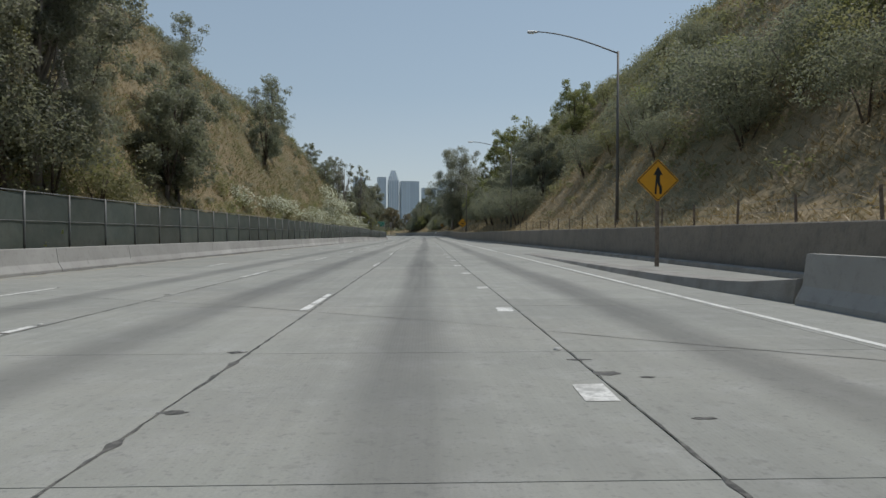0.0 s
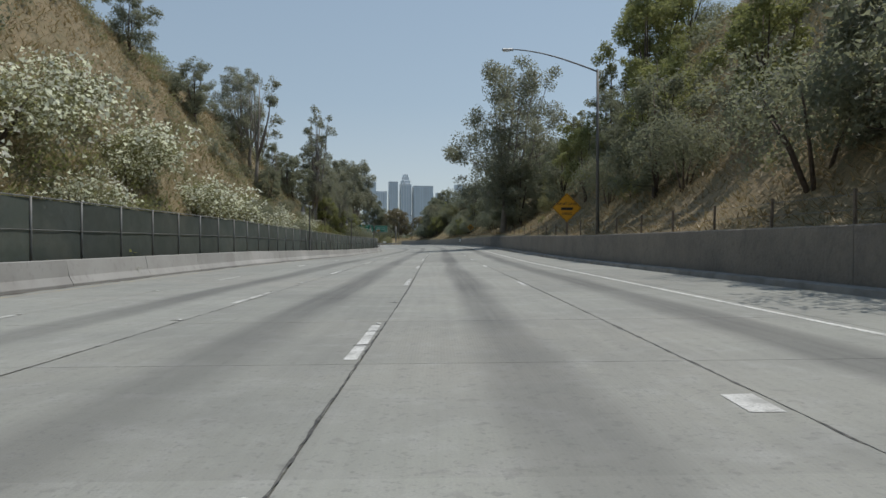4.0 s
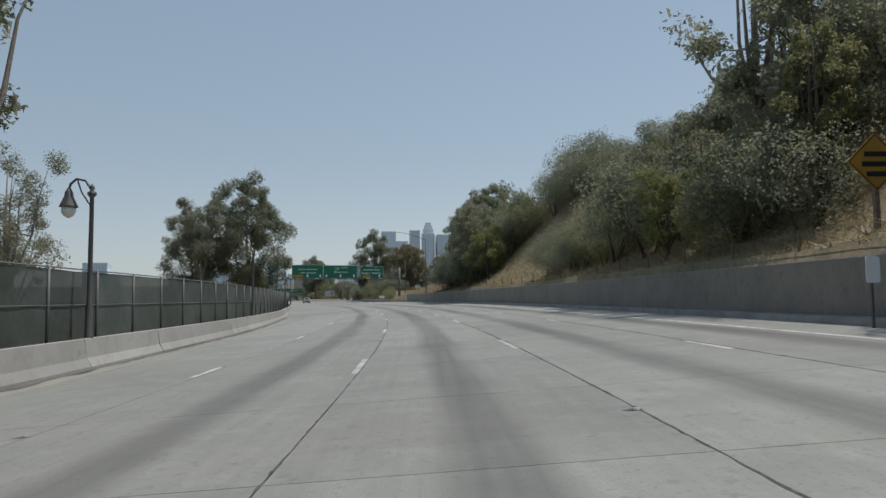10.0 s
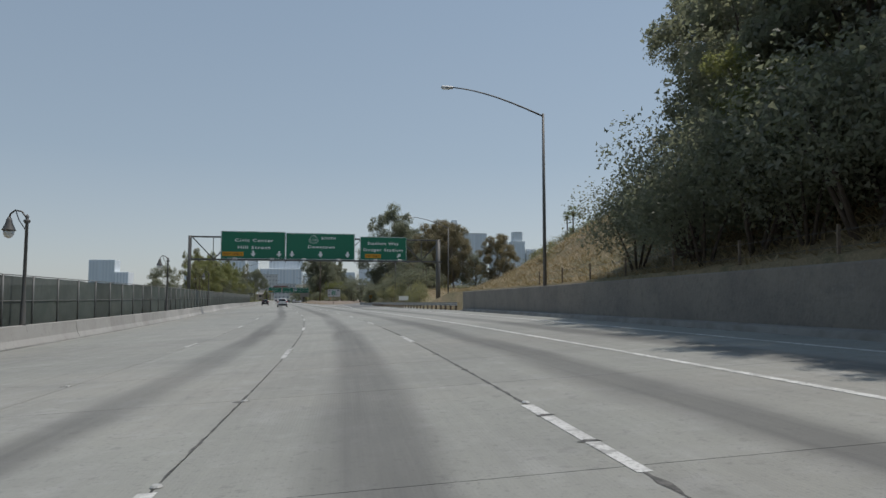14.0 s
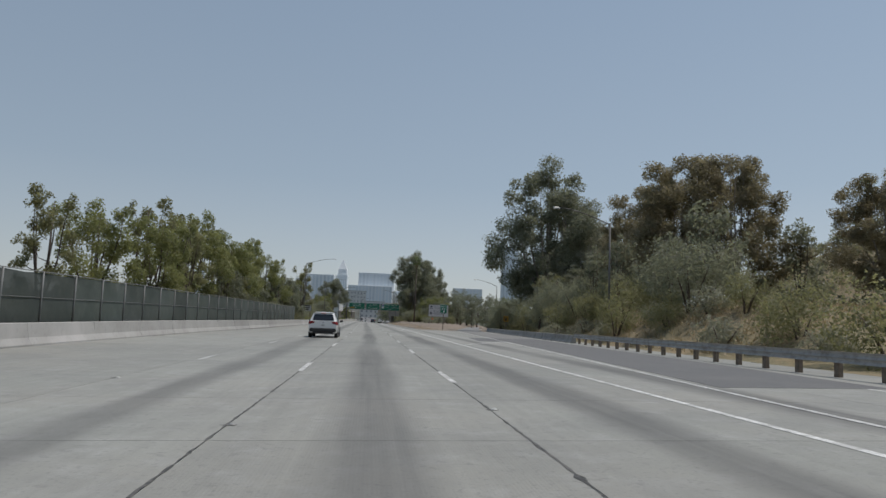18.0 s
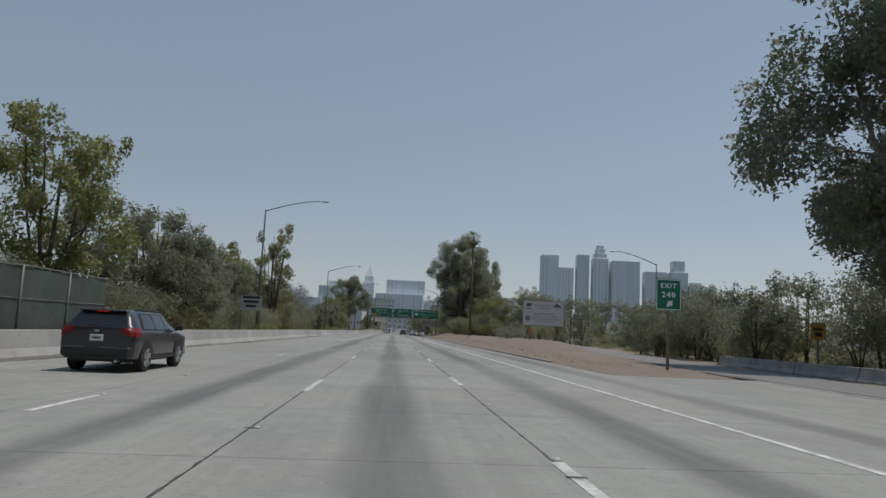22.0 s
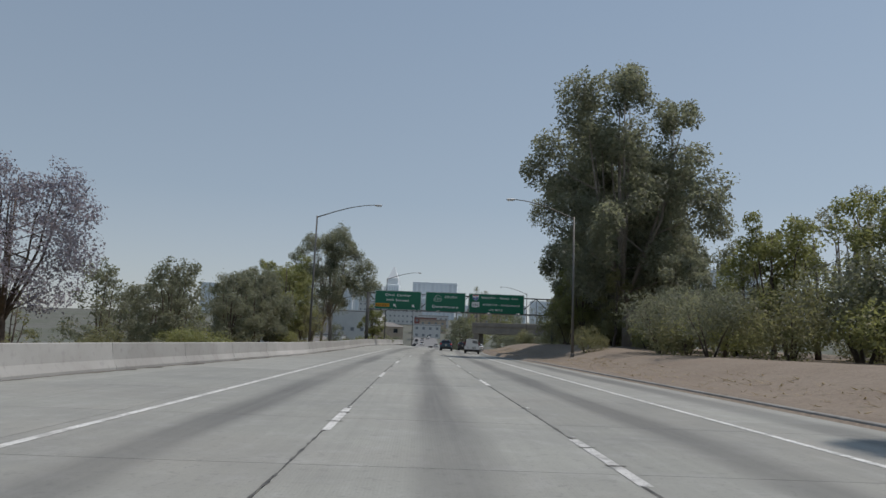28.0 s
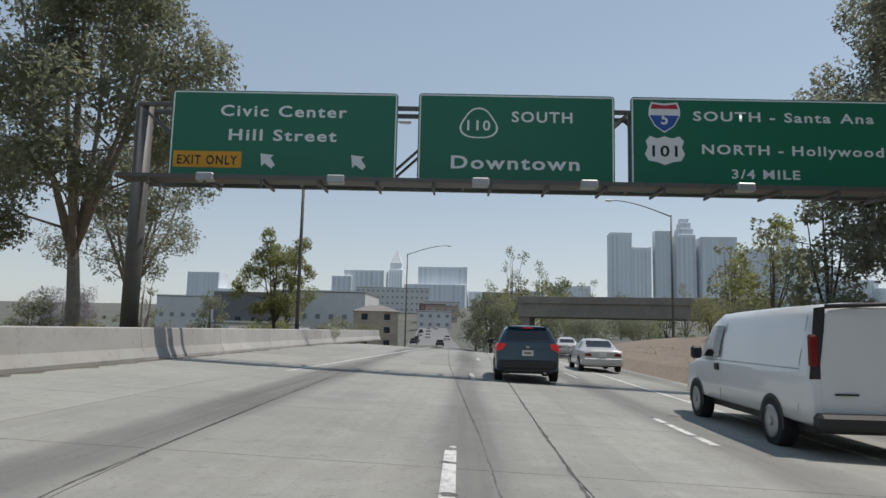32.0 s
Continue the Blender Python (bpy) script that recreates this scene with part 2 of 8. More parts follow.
def road_material():
    """Grooved concrete with darker oil-stained lane middles; the mesh carries metres across and along in its UV map."""
    m = material("road_concrete", (0.296, 0.302, 0.268), 0.85, spots=((0.12, 0.44, 0.62, (0.312, 0.303, 0.266), 0.7), (0.4, 0.42, 0.7, (0.225, 0.23, 0.21), 0.75), (1.8, 0.5, 0.72, (0.365, 0.365, 0.345), 0.6),
                 (5.0, 0.59, 0.66, (0.16, 0.16, 0.15), 0.38), (20.0, 0.56, 0.66, (0.17, 0.17, 0.16), 0.5), (70.0, 0.4, 0.7, (0.24, 0.24, 0.23), 0.55)), vary=0.05, bump=0.1, bump_scale=60)
    t = m.node_tree
    b = t.nodes["Principled BSDF"]
    base = b.inputs["Base Color"].links[0].from_socket
    uv = t.nodes.new("ShaderNodeUVMap")
    uv.uv_map = "lane"
    sep = t.nodes.new("ShaderNodeSeparateXYZ")
    t.links.new(uv.outputs[0], sep.inputs[0])

    def op(kind, a, c=None, e=None):
        n = t.nodes.new("ShaderNodeMath")
        n.operation = kind
        for i, v in enumerate((a, c, e)):
            if v is None:
                continue
            if isinstance(v, (int, float)):
                n.inputs[i].default_value = v
            else:
                t.links.new(v, n.inputs[i])
        return n.outputs[0]
    # wander of the stain's edges
    stretch = t.nodes.new("ShaderNodeMapping")
    stretch.inputs["Scale"].default_value = (0.9, 0.09, 1)
    t.links.new(uv.outputs[0], stretch.inputs["Vector"])
    n1 = t.nodes.new("ShaderNodeTexNoise")
    n1.inputs["Scale"].default_value, n1.inputs["Detail"].default_value = 1.0, 6.0
    t.links.new(stretch.outputs[0], n1.inputs["Vector"])
    shifted = op("ADD", sep.outputs[0], op("MULTIPLY", op("SUBTRACT", n1.outputs["Fac"], 0.5), 0.9))
    across = op("ABSOLUTE", op("SUBTRACT", op("FRACT", op("ADD", op("DIVIDE", shifted, 3.6), 0.5)), 0.5))     # 0 in a lane's middle, 0.5 on its lines
    r = t.nodes.new("ShaderNodeMapRange")
    r.interpolation_type = "SMOOTHSTEP"
    r.inputs["From Min"].default_value, r.inputs["From Max"].default_value, r.inputs["To Min"].default_value, r.inputs["To Max"].default_value = 0.045, 0.20, 1.0, 0.0
    t.links.new(across, r.inputs["Value"])
    n2 = t.nodes.new("ShaderNodeTexNoise")
    n2.inputs["Scale"].default_value, n2.inputs["Detail"].default_value = 0.05, 4.0
    t.links.new(uv.outputs[0], n2.inputs["Vector"])
    patch = t.nodes.new("ShaderNodeMapRange")
    patch.inputs["From Min"].default_value, patch.inputs["From Max"].default_value, patch.inputs["To Min"].default_value, patch.inputs["To Max"].default_value = 0.3, 0.62, 0.45, 1.0
    t.links.new(n2.outputs["Fac"], patch.inputs["Value"])
    # fine streaks drawn out along the lane
    drawn = t.nodes.new("ShaderNodeMapping")
    drawn.inputs["Scale"].default_value = (7.0, 0.16, 1)
    t.links.new(uv.outputs[0], drawn.inputs["Vector"])
    n3 = t.nodes.new("ShaderNodeTexNoise")
    n3.inputs["Scale"].default_value, n3.inputs["Detail"].default_value = 1.0, 5.0
    t.links.new(drawn.outputs[0], n3.inputs["Vector"])
    streak = t.nodes.new("ShaderNodeMapRange")
    streak.inputs["From Min"].default_value, streak.inputs["From Max"].default_value, streak.inputs["To Min"].default_value, streak.inputs["To Max"].default_value = 0.32, 0.68, 0.76, 1.15
    t.links.new(n3.outputs["Fac"], streak.inputs["Value"])
    worn = t.nodes.new("ShaderNodeHueSaturation")
    rub = t.nodes.new("ShaderNodeMapRange")
    rub.inputs["From Min"].default_value, rub.inputs["From Max"].default_value, rub.inputs["To Min"].default_value, rub.inputs["To Max"].default_value = 0.3, 0.7, 0.95, 1.05
    t.links.new(n3.outputs["Fac"], rub.inputs["Value"])
    t.links.new(rub.outputs["Result"], worn.inputs["Value"])
    t.links.new(base, worn.inputs["Color"])
    base = worn.outputs["Color"]
    inside = op("LESS_THAN", op("ABSOLUTE", op("SUBTRACT", sep.outputs[0], 1.8)), 7.4)
    fac = op("MULTIPLY", op("MULTIPLY", op("MULTIPLY", r.outputs["Result"], patch.outputs["Result"]), inside), op("MULTIPLY", streak.outputs["Result"], 0.74))
    x = t.nodes.new("ShaderNodeMix")
    x.data_type = "RGBA"
    t.links.new(fac, x.inputs["Factor"])
    t.links.new(base, x.inputs["A"])
    x.inputs["B"].default_value = (0.10, 0.10, 0.095, 1)
    # tone from slab to slab
    cell = t.nodes.new("ShaderNodeCombineXYZ")
    t.links.new(op("FLOOR", op("DIVIDE", op("ADD", sep.outputs[0], 1.8), 3.6)), cell.inputs[0])
    t.links.new(op("FLOOR", op("DIVIDE", sep.outputs[1], 13.8)), cell.inputs[1])
    wnz = t.nodes.new("ShaderNodeTexWhiteNoise")
    t.links.new(cell.outputs[0], wnz.inputs["Vector"])
    tone = t.nodes.new("ShaderNodeMapRange")
    tone.inputs["To Min"].default_value, tone.inputs["To Max"].default_value = 0.92, 1.07
    t.links.new(wnz.outputs["Value"], tone.inputs["Value"])
    hs = t.nodes.new("ShaderNodeHueSaturation")
    t.links.new(tone.outputs["Result"], hs.inputs["Value"])
    t.links.new(x.outputs["Result"], hs.inputs["Color"])
    # saw-cut grooves along the lanes
    groove = op("MULTIPLY", op("SINE", op("MULTIPLY", sep.outputs[0], 165.0)), 0.5)
    bmp = [n for n in t.nodes if n.bl_idname == "ShaderNodeBump"][0]
    height = bmp.inputs["Height"].links[0].from_socket
    t.links.new(op("ADD", height, op("MULTIPLY", groove, 0.25)), bmp.inputs["Height"])
    t.links.new(hs.outputs["Color"], b.inputs["Base Color"])
    return m


M = {}
M["road"] = road_material()
M["joint"] = material("joint_filler", (0.145, 0.142, 0.13), 0.9, spots=((5, 0.4, 0.7, (0.2, 0.19, 0.17), 0.7),))
M["tar"] = material("tar_seal", (0.045, 0.044, 0.041), 0.7, spots=((1.2, 0.45, 0.65, (0.15, 0.145, 0.13), 0.7), (14, 0.45, 0.62, (0.16, 0.155, 0.14), 0.8)))
M["asphalt"] = material("asphalt", (0.15, 0.152, 0.15), 0.9, spots=((0.5, 0.4, 0.7, (0.19, 0.188, 0.18), 0.7), (30, 0.4, 0.7, (0.10, 0.10, 0.10), 0.5)), bump=0.3, bump_scale=90)
M["asphalt_grey"] = material("worn_grey_asphalt", (0.215, 0.215, 0.205), 0.9, spots=((0.5, 0.4, 0.7, (0.25, 0.245, 0.23), 0.7), (30, 0.4, 0.7, (0.14, 0.14, 0.135), 0.5)), bump=0.3, bump_scale=90)
M["paint"] = material("road_paint_white", (0.66, 0.66, 0.63), 0.7, spots=((1.1, 0.47, 0.62, (0.40, 0.395, 0.37), 0.7), (5, 0.5, 0.62, (0.33, 0.33, 0.31), 0.85), (28, 0.5, 0.66, (0.29, 0.29, 0.27), 0.7)), vary=0.15)
M["paint_yellow"] = material("road_paint_yellow", (0.42, 0.35, 0.22), 0.75, spots=((1.5, 0.38, 0.56, (0.30, 0.285, 0.25), 0.95), (20, 0.5, 0.7, (0.3, 0.29, 0.26), 0.6)))
M["marker"] = material("pavement_marker_ceramic", (0.40, 0.40, 0.38), 0.5, vary=0.4)
M["barrier"] = material("barrier_concrete", (0.37, 0.365, 0.345), 0.85, spots=((0.6, 0.4, 0.7, (0.29, 0.28, 0.26), 0.7), (4, 0.55, 0.75, (0.2, 0.19, 0.18), 0.5), (0.12, 0.55, 0.62, (0.47, 0.46, 0.44), 0.6)), vary=0.1, bump=0.2, bump_scale=30)
M["wall"] = material("wall_concrete", (0.25, 0.225, 0.19), 0.9, spots=((0.5, 0.4, 0.7, (0.165, 0.15, 0.135), 0.7), (3.5, 0.5, 0.72, (0.12, 0.11, 0.10), 0.45), (14, 0.55, 0.7, (0.29, 0.27, 0.25), 0.5)), bump=0.7, bump_scale=9)
M["grit"] = material("gutter_grit", (0.13, 0.12, 0.10), 0.95, spots=((0.8, 0.42, 0.6, (0.055, 0.05, 0.043), 0.9), (25, 0.5, 0.7, (0.28, 0.26, 0.23), 0.6)))
M["kerb"] = material("kerb_concrete", (0.30, 0.29, 0.27), 0.9, spots=((1.2, 0.4, 0.7, (0.17, 0.16, 0.14), 0.8),), bump=0.3, bump_scale=25)
M["ground"] = material("dry_ground", (0.245, 0.19, 0.112), 0.95, spots=((0.07, 0.45, 0.6, (0.13, 0.125, 0.06), 0.85), (0.35, 0.45, 0.68, (0.27, 0.205, 0.115), 0.8), (0.9, 0.5, 0.68, (0.10, 0.10, 0.05), 0.7), (4, 0.48, 0.66, (0.085, 0.08, 0.042), 0.6), (14, 0.5, 0.68, (0.36, 0.285, 0.17), 0.55)), bump=0.45, bump_scale=7)
M["town"] = material("town_ground", (0.105, 0.107, 0.09), 0.95, spots=((0.02, 0.4, 0.6, (0.075, 0.09, 0.055), 0.8), (0.15, 0.45, 0.65, (0.16, 0.155, 0.14), 0.7)))
M["dirt"] = material("bare_dirt", (0.225, 0.185, 0.145), 0.95, spots=((0.5, 0.4, 0.65, (0.19, 0.15, 0.115), 0.8), (9, 0.5, 0.68, (0.34, 0.28, 0.22), 0.6), (3, 0.58, 0.7, (0.11, 0.10, 0.06), 0.6)), bump=0.8, bump_scale=14)
M["steel"] = material("galvanised_steel", (0.42, 0.43, 0.43), 0.5, 0.6, spots=((3, 0.4, 0.7, (0.3, 0.3, 0.3), 0.5),))
M["steel_dark"] = material("weathered_steel", (0.13, 0.13, 0.125), 0.6, 0.4, spots=((4, 0.5, 0.7, (0.2, 0.16, 0.12), 0.4),))
M["rail"] = material("weathered_guardrail_steel", (0.42, 0.41, 0.39), 0.6, 0.2, spots=((3, 0.45, 0.7, (0.16, 0.13, 0.10), 0.6),))
M["wood"] = material("weathered_wood", (0.21, 0.165, 0.125), 0.9, spots=((8, 0.45, 0.7, (0.09, 0.065, 0.045), 0.7),), bump=0.5, bump_scale=30)
M["sign_green"] = material("sign_green", (0.008, 0.16, 0.088), 0.45, spots=((0.4, 0.4, 0.7, (0.012, 0.135, 0.078), 0.5),))
M["sign_white"] = material("sign_white", (0.78, 0.80, 0.78), 0.5)
M["sign_yellow"] = material("sign_yellow", (0.70, 0.33, 0.012), 0.5, spots=((2, 0.4, 0.7, (0.6, 0.27, 0.015), 0.6),))
M["sign_yellow_old"] = material("sign_yellow_faded", (0.45, 0.24, 0.03), 0.7, spots=((1.2, 0.4, 0.7, (0.26, 0.15, 0.04), 0.7),))
M["sign_orange"] = material("sign_orange", (0.75, 0.16, 0.03), 0.5)
M["sign_blue"] = material("sign_blue", (0.03, 0.10, 0.38), 0.5)
M["sign_red"] = material("sign_red", (0.45, 0.03, 0.04), 0.5)
M["black"] = material("black_paint", (0.012, 0.012, 0.013), 0.5)
M["bark"] = material("eucalyptus_bark", (0.24, 0.21, 0.18), 0.9, spots=((2.0, 0.5, 0.68, (0.36, 0.33, 0.29), 0.7), (9, 0.5, 0.7, (0.14, 0.11, 0.085), 0.6)), bump=0.6, bump_scale=12)
M["bark_dark"] = material("dark_bark", (0.09, 0.07, 0.055), 0.95, spots=((5, 0.45, 0.65, (0.15, 0.12, 0.10), 0.7),), bump=0.8, bump_scale=10)
M["leaf_grey"] = leaf_material("grey_green_leaves", (0.195, 0.195, 0.155))
M["leaf_dark"] = leaf_material("dark_green_leaves", (0.172, 0.178, 0.135))
M["leaf_olive"] = leaf_material("olive_leaves", (0.182, 0.178, 0.1))
M["leaf_green"] = leaf_material("fresh_green_leaves", (0.19, 0.196, 0.088))
M["leaf_brown"] = leaf_material("rusty_leaves", (0.195, 0.168, 0.115))
M["leaf_lilac"] = leaf_material("lilac_blossom", (0.205, 0.19, 0.24))
M["flower"] = leaf_material("white_blossom", (0.62, 0.62, 0.58), 0.1)
M["grass"] = leaf_material("dry_grass_blades", (0.30, 0.235, 0.14), 0.0, 0.2)
M["grass_green"] = leaf_material("green_grass_blades", (0.14, 0.15, 0.055), 0.0, 0.2)
M["palm"] = leaf_material("palm_fronds", (0.10, 0.13, 0.055))
M["screen"] = material("fence_screen", (0.052, 0.068, 0.06), 0.85, spots=((0.8, 0.4, 0.7, (0.10, 0.112, 0.10), 0.6), (5, 0.5, 0.7, (0.045, 0.052, 0.046), 0.5)), vary=0.25)
M["fence_steel"] = material("dull_fence_steel", (0.20, 0.205, 0.20), 0.6, 0.2, spots=((4, 0.5, 0.7, (0.15, 0.13, 0.11), 0.5),))


def see_through(m, amount):
    t = m.node_tree
    x, tr = t.nodes.new("ShaderNodeMixShader"), t.nodes.new("ShaderNodeBsdfTransparent")
    x.inputs[0].default_value = amount
    t.links.new(t.nodes["Principled BSDF"].outputs[0], x.inputs[1])
    t.links.new(tr.outputs[0], x.inputs[2])
    t.links.new(x.outputs[0], t.nodes["Material Output"].inputs["Surface"])


see_through(M["screen"], 0.07)


# ---------------------------------------------------------------- builders
def mesh_of(name, verts, faces, mat, uv=None, smooth=False):
    me = bpy.data.meshes.new(name)
    me.from_pydata([tuple(v) for v in verts], [], faces)
    me.materials.append(mat)
    if uv is not None:
        layer = me.uv_layers.new(name="lane")
        idx = np.zeros(len(me.loops), dtype=np.int32)
        me.loops.foreach_get("vertex_index", idx)
        layer.data.foreach_set("uv", np.asarray(uv, dtype=np.float32)[idx].ravel())
    if smooth:
        me.polygons.foreach_set("use_smooth", [True] * len(me.polygons))
    me.update()
    return me


def part(name, me, mat=None, parent=None, label="", m=None, kind=""):
    """Links a mesh, or a bmesh, as one object under a thing."""
    if isinstance(me, bmesh.types.BMesh):
        bm, me = me, bpy.data.meshes.new(name)
        bm.to_mesh(bm and me)
        bm.free()
    if mat is not None and not me.materials:
        me.materials.append(mat)
    ob = new(name, me)
    if parent is not None:
        ob.parent = parent
    if m is not None:
        ob.matrix_basis = m
    return tagged(ob, label, kind=kind)


def thing(name, m, label, category, group="", kind=""):
    ob = new(name)
    ob.empty_display_size = 0.3
    ob.matrix_basis = m
    return tagged(ob, label, category, group, kind)


def boxes(*items, bevel=0.0):
    """One bmesh of boxes: (centre, size) or (centre, size, matrix)."""
    bm = bmesh.new()
    for c, size, *rot in items:
        mm = Matrix.Translation(c) @ (rot[0] if rot else Matrix()) @ Matrix.Diagonal((*size, 1))
        bmesh.ops.create_cube(bm, size=1.0, matrix=mm)
    if bevel:
        bmesh.ops.bevel(bm, geom=bm.edges[:], offset=bevel, segments=1, affect="EDGES")
    return bm


def tube(bm, pts, radii, seg=8, caps=True):
    """A tapered tube through points."""
    pts = [Vector(p) for p in pts]
    rings = []
    side = None
    for i, p in enumerate(pts):
        way = (pts[min(i + 1, len(pts) - 1)] - pts[max(i - 1, 0)]).normalized()
        if side is None:
            side = way.orthogonal().normalized()
        side = (side - way * side.dot(way)).normalized()
        up = way.cross(side)
        r = radii[i] if isinstance(radii, (list, tuple)) else radii
        rings.append([bm.verts.new(p + side * (r * math.cos(a)) + up * (r * math.sin(a))) for a in (2 * math.pi * k / seg for k in range(seg))])
    for a, b in zip(rings, rings[1:]):
        for k in range(seg):
            f = bm.faces.new((a[k], a[(k + 1) % seg], b[(k + 1) % seg], b[k]))
            f.smooth = True
    if caps:
        bm.faces.new(rings[0][::-1])
        bm.faces.new(rings[-1])
    return bm


def sweep(name, profile, s0, s1, step, mat, line=0.0, closed=True, caps=True, uv=False):
    """A profile of (offset to the right, height) drawn along the road; line: a table of metres to the right, or a number."""
    n = max(2, int(round((s1 - s0) / step)) + 1)
    S = np.linspace(s0, s1, n)
    verts, uvs, k = [], [], len(profile)
    for s in S:
        d0 = line if isinstance(line, (int, float)) else float(tab(line, s))
        for d, z in profile:
            verts.append(at(s, d0 + d, z))
            uvs.append((d0 + d, s))
    faces = []
    for i in range(n - 1):
        for j in range(k if closed else k - 1):
            a, b = i * k + j, i * k + (j + 1) % k
            faces.append((a, b, b + k, a + k))
    if closed and caps:
        faces.append(tuple(range(k))[::-1])
        faces.append(tuple(range((n - 1) * k, n * k)))
    return mesh_of(name, verts, faces, mat, uvs if uv else None)


def lettering(text, cap, width, mat, depth=0.004):
    """Letters as a mesh in the x-z plane facing -y, centred across, standing on z = 0; cap: height of capitals."""
    cu = bpy.data.curves.new("letters", "FONT")
    cu.body, cu.align_x, cu.size, cu.extrude, cu.resolution_u = text, "CENTER", 1.0, 0.0, 3
    cu.offset, cu.space_character = 0.022, 1.18
    ob = bpy.data.objects.new("letters", cu)
    scene.collection.objects.link(ob)
    dg = bpy.context.evaluated_depsgraph_get()
    me = bpy.data.meshes.new_from_object(ob.evaluated_get(dg))
    bpy.data.objects.remove(ob)
    co = np.zeros(len(me.vertices) * 3, dtype=np.float32)
    me.vertices.foreach_get("co", co)
    co = co.reshape(-1, 3)
    x0, x1 = co[:, 0].min(), co[:, 0].max()
    fx = width / (x1 - x0) if width else cap / 0.80
    out = np.stack([(co[:, 0] - (x0 + x1) / 2) * fx, np.full(len(co), -depth), co[:, 1] * cap / 0.80], -1)
    me.vertices.foreach_set("co", out.astype(np.float32).ravel())
    me.materials.clear()
    me.materials.append(mat)
    me.update()
    return me


def plate(w, h, depth, corner=0.12, seg=4):
    """A rounded plate in the x-z plane, standing on z = 0, its face at y = 0 and its back at y = depth."""
    bm = bmesh.new()
    ring = []
    for cx, cz, a0 in ((w / 2 - corner, h - corner, 0), (-w / 2 + corner, h - corner, 90), (-w / 2 + corner, corner, 180), (w / 2 - corner, corner, 270)):
        for i in range(seg + 1):
            a = radians(a0 + 90 * i / seg)
            ring.append((cx + corner * math.cos(a), cz + corner * math.sin(a)))
    f = [bm.verts.new((x, 0, z)) for x, z in ring]
    b = [bm.verts.new((x, depth, z)) for x, z in ring]
    bm.faces.new(f[::-1])
    bm.faces.new(b)
    for i in range(len(ring)):
        j = (i + 1) % len(ring)
        bm.faces.new((f[i], f[j], b[j], b[i]))
    bmesh.ops.recalc_face_normals(bm, faces=bm.faces[:])
    return bm


def rim(w, h, band, corner=0.12, inset=0.0, y=-0.003):
    """A thin rounded frame on a plate's face."""
    bm = bmesh.new()

    def ring(k):
        pts = []
        c = max(corner - k, 0.02)
        for cx, cz, a0 in ((w / 2 - k - c, h - k - c, 0), (-w / 2 + k + c, h - k - c, 90), (-w / 2 + k + c, k + c, 180), (w / 2 - k - c, k + c, 270)):
            for i in range(5):
                a = radians(a0 + 22.5 * i)
                pts.append(bm.verts.new((cx + c * math.cos(a), y, cz + c * math.sin(a))))
        return pts
    o, n = ring(inset), ring(inset + band)
    for i in range(len(o)):
        j = (i + 1) % len(o)
        bm.faces.new((o[j], o[i], n[i], n[j]))
    return bm


def flat(points, y=-0.004):
    """A flat polygon in the x-z plane."""
    bm = bmesh.new()
    bm.faces.new([bm.verts.new((x, y, z)) for x, z in points])
    bmesh.ops.recalc_face_normals(bm, faces=bm.faces[:])
    return bm


rng = np.random.default_rng(5)


def leaf_mesh(name, clumps, per, size, mat, slim=0.45, seed=0, droop=0.0, shell=0.55):
    """Many small leaves in clumps (x, y, z, rx, ry, rz)."""
    g = np.random.default_rng(seed)
    c = np.repeat(np.asarray(clumps, float), per, axis=0)
    n = len(c)
    v = g.normal(size=(n, 3))
    v /= np.linalg.norm(v, axis=1)[:, None]
    r = shell + (1.04 - shell) * g.random(n) ** 0.6 + np.where(g.random(n) < 0.1, 0.22 * g.random(n), 0.0)     # some leaves stray
    lump = 1 + 0.22 * np.sin(v[:, 0] * 5 + c[:, 0] * 3) * np.cos(v[:, 1] * 4 + c[:, 1] * 2 + v[:, 2] * 5)
    p = c[:, :3] + v * c[:, 3:6] * (r * lump)[:, None]
    face = g.normal(size=(n, 3)) * 0.6 + v * 0.4 + np.array((0, 0, 0.5))     # leaves of a clump look outwards and up
    a = g.normal(size=(n, 3)) + v * 0.3
    a[:, 2] -= droop
    b = np.cross(a, face)
    b /= np.linalg.norm(b, axis=1)[:, None]
    a = np.cross(face, b)
    a /= np.linalg.norm(a, axis=1)[:, None]
    L = size * (0.6 + 0.8 * g.random(n))[:, None]
    q = np.stack([p + b * L * slim * 0.62 - a * L * 0.4, p + a * L * 0.6, p - b * L * slim * 0.62 - a * L * 0.4], 1).reshape(-1, 3)
    me = bpy.data.meshes.new(name)
    me.vertices.add(3 * n)
    me.vertices.foreach_set("co", q.astype(np.float32).ravel())
    me.loops.add(3 * n)
    me.loops.foreach_set("vertex_index", np.arange(3 * n, dtype=np.int32))
    me.polygons.add(n)
    me.polygons.foreach_set("loop_start", np.arange(0, 3 * n, 3, dtype=np.int32))
    me.materials.append(mat)
    me.update(calc_edges=True)
    return me

# ---------------------------------------------------------------- ground
HILL_L = [(-300, 20), (-40, 22), (60, 25), (150, 24.5), (180, 21), (207, 18), (244, 10), (258, 6), (280, 0.5), (320, -1.0), (5000, -1.0)]
HILL_R = [(-300, 24), (150, 25), (165, 24), (190, 19.8), (215, 18.8), (260, 19.5), (300, 18.6), (325, 17.3), (350, 18), (382, 15), (402, 10.5), (424, 3), (440, 0.3), (5000, 0.3)]


def smooth(x):
    x = np.clip(x, 0, 1)
    return x * x * (3 - 2 * x)


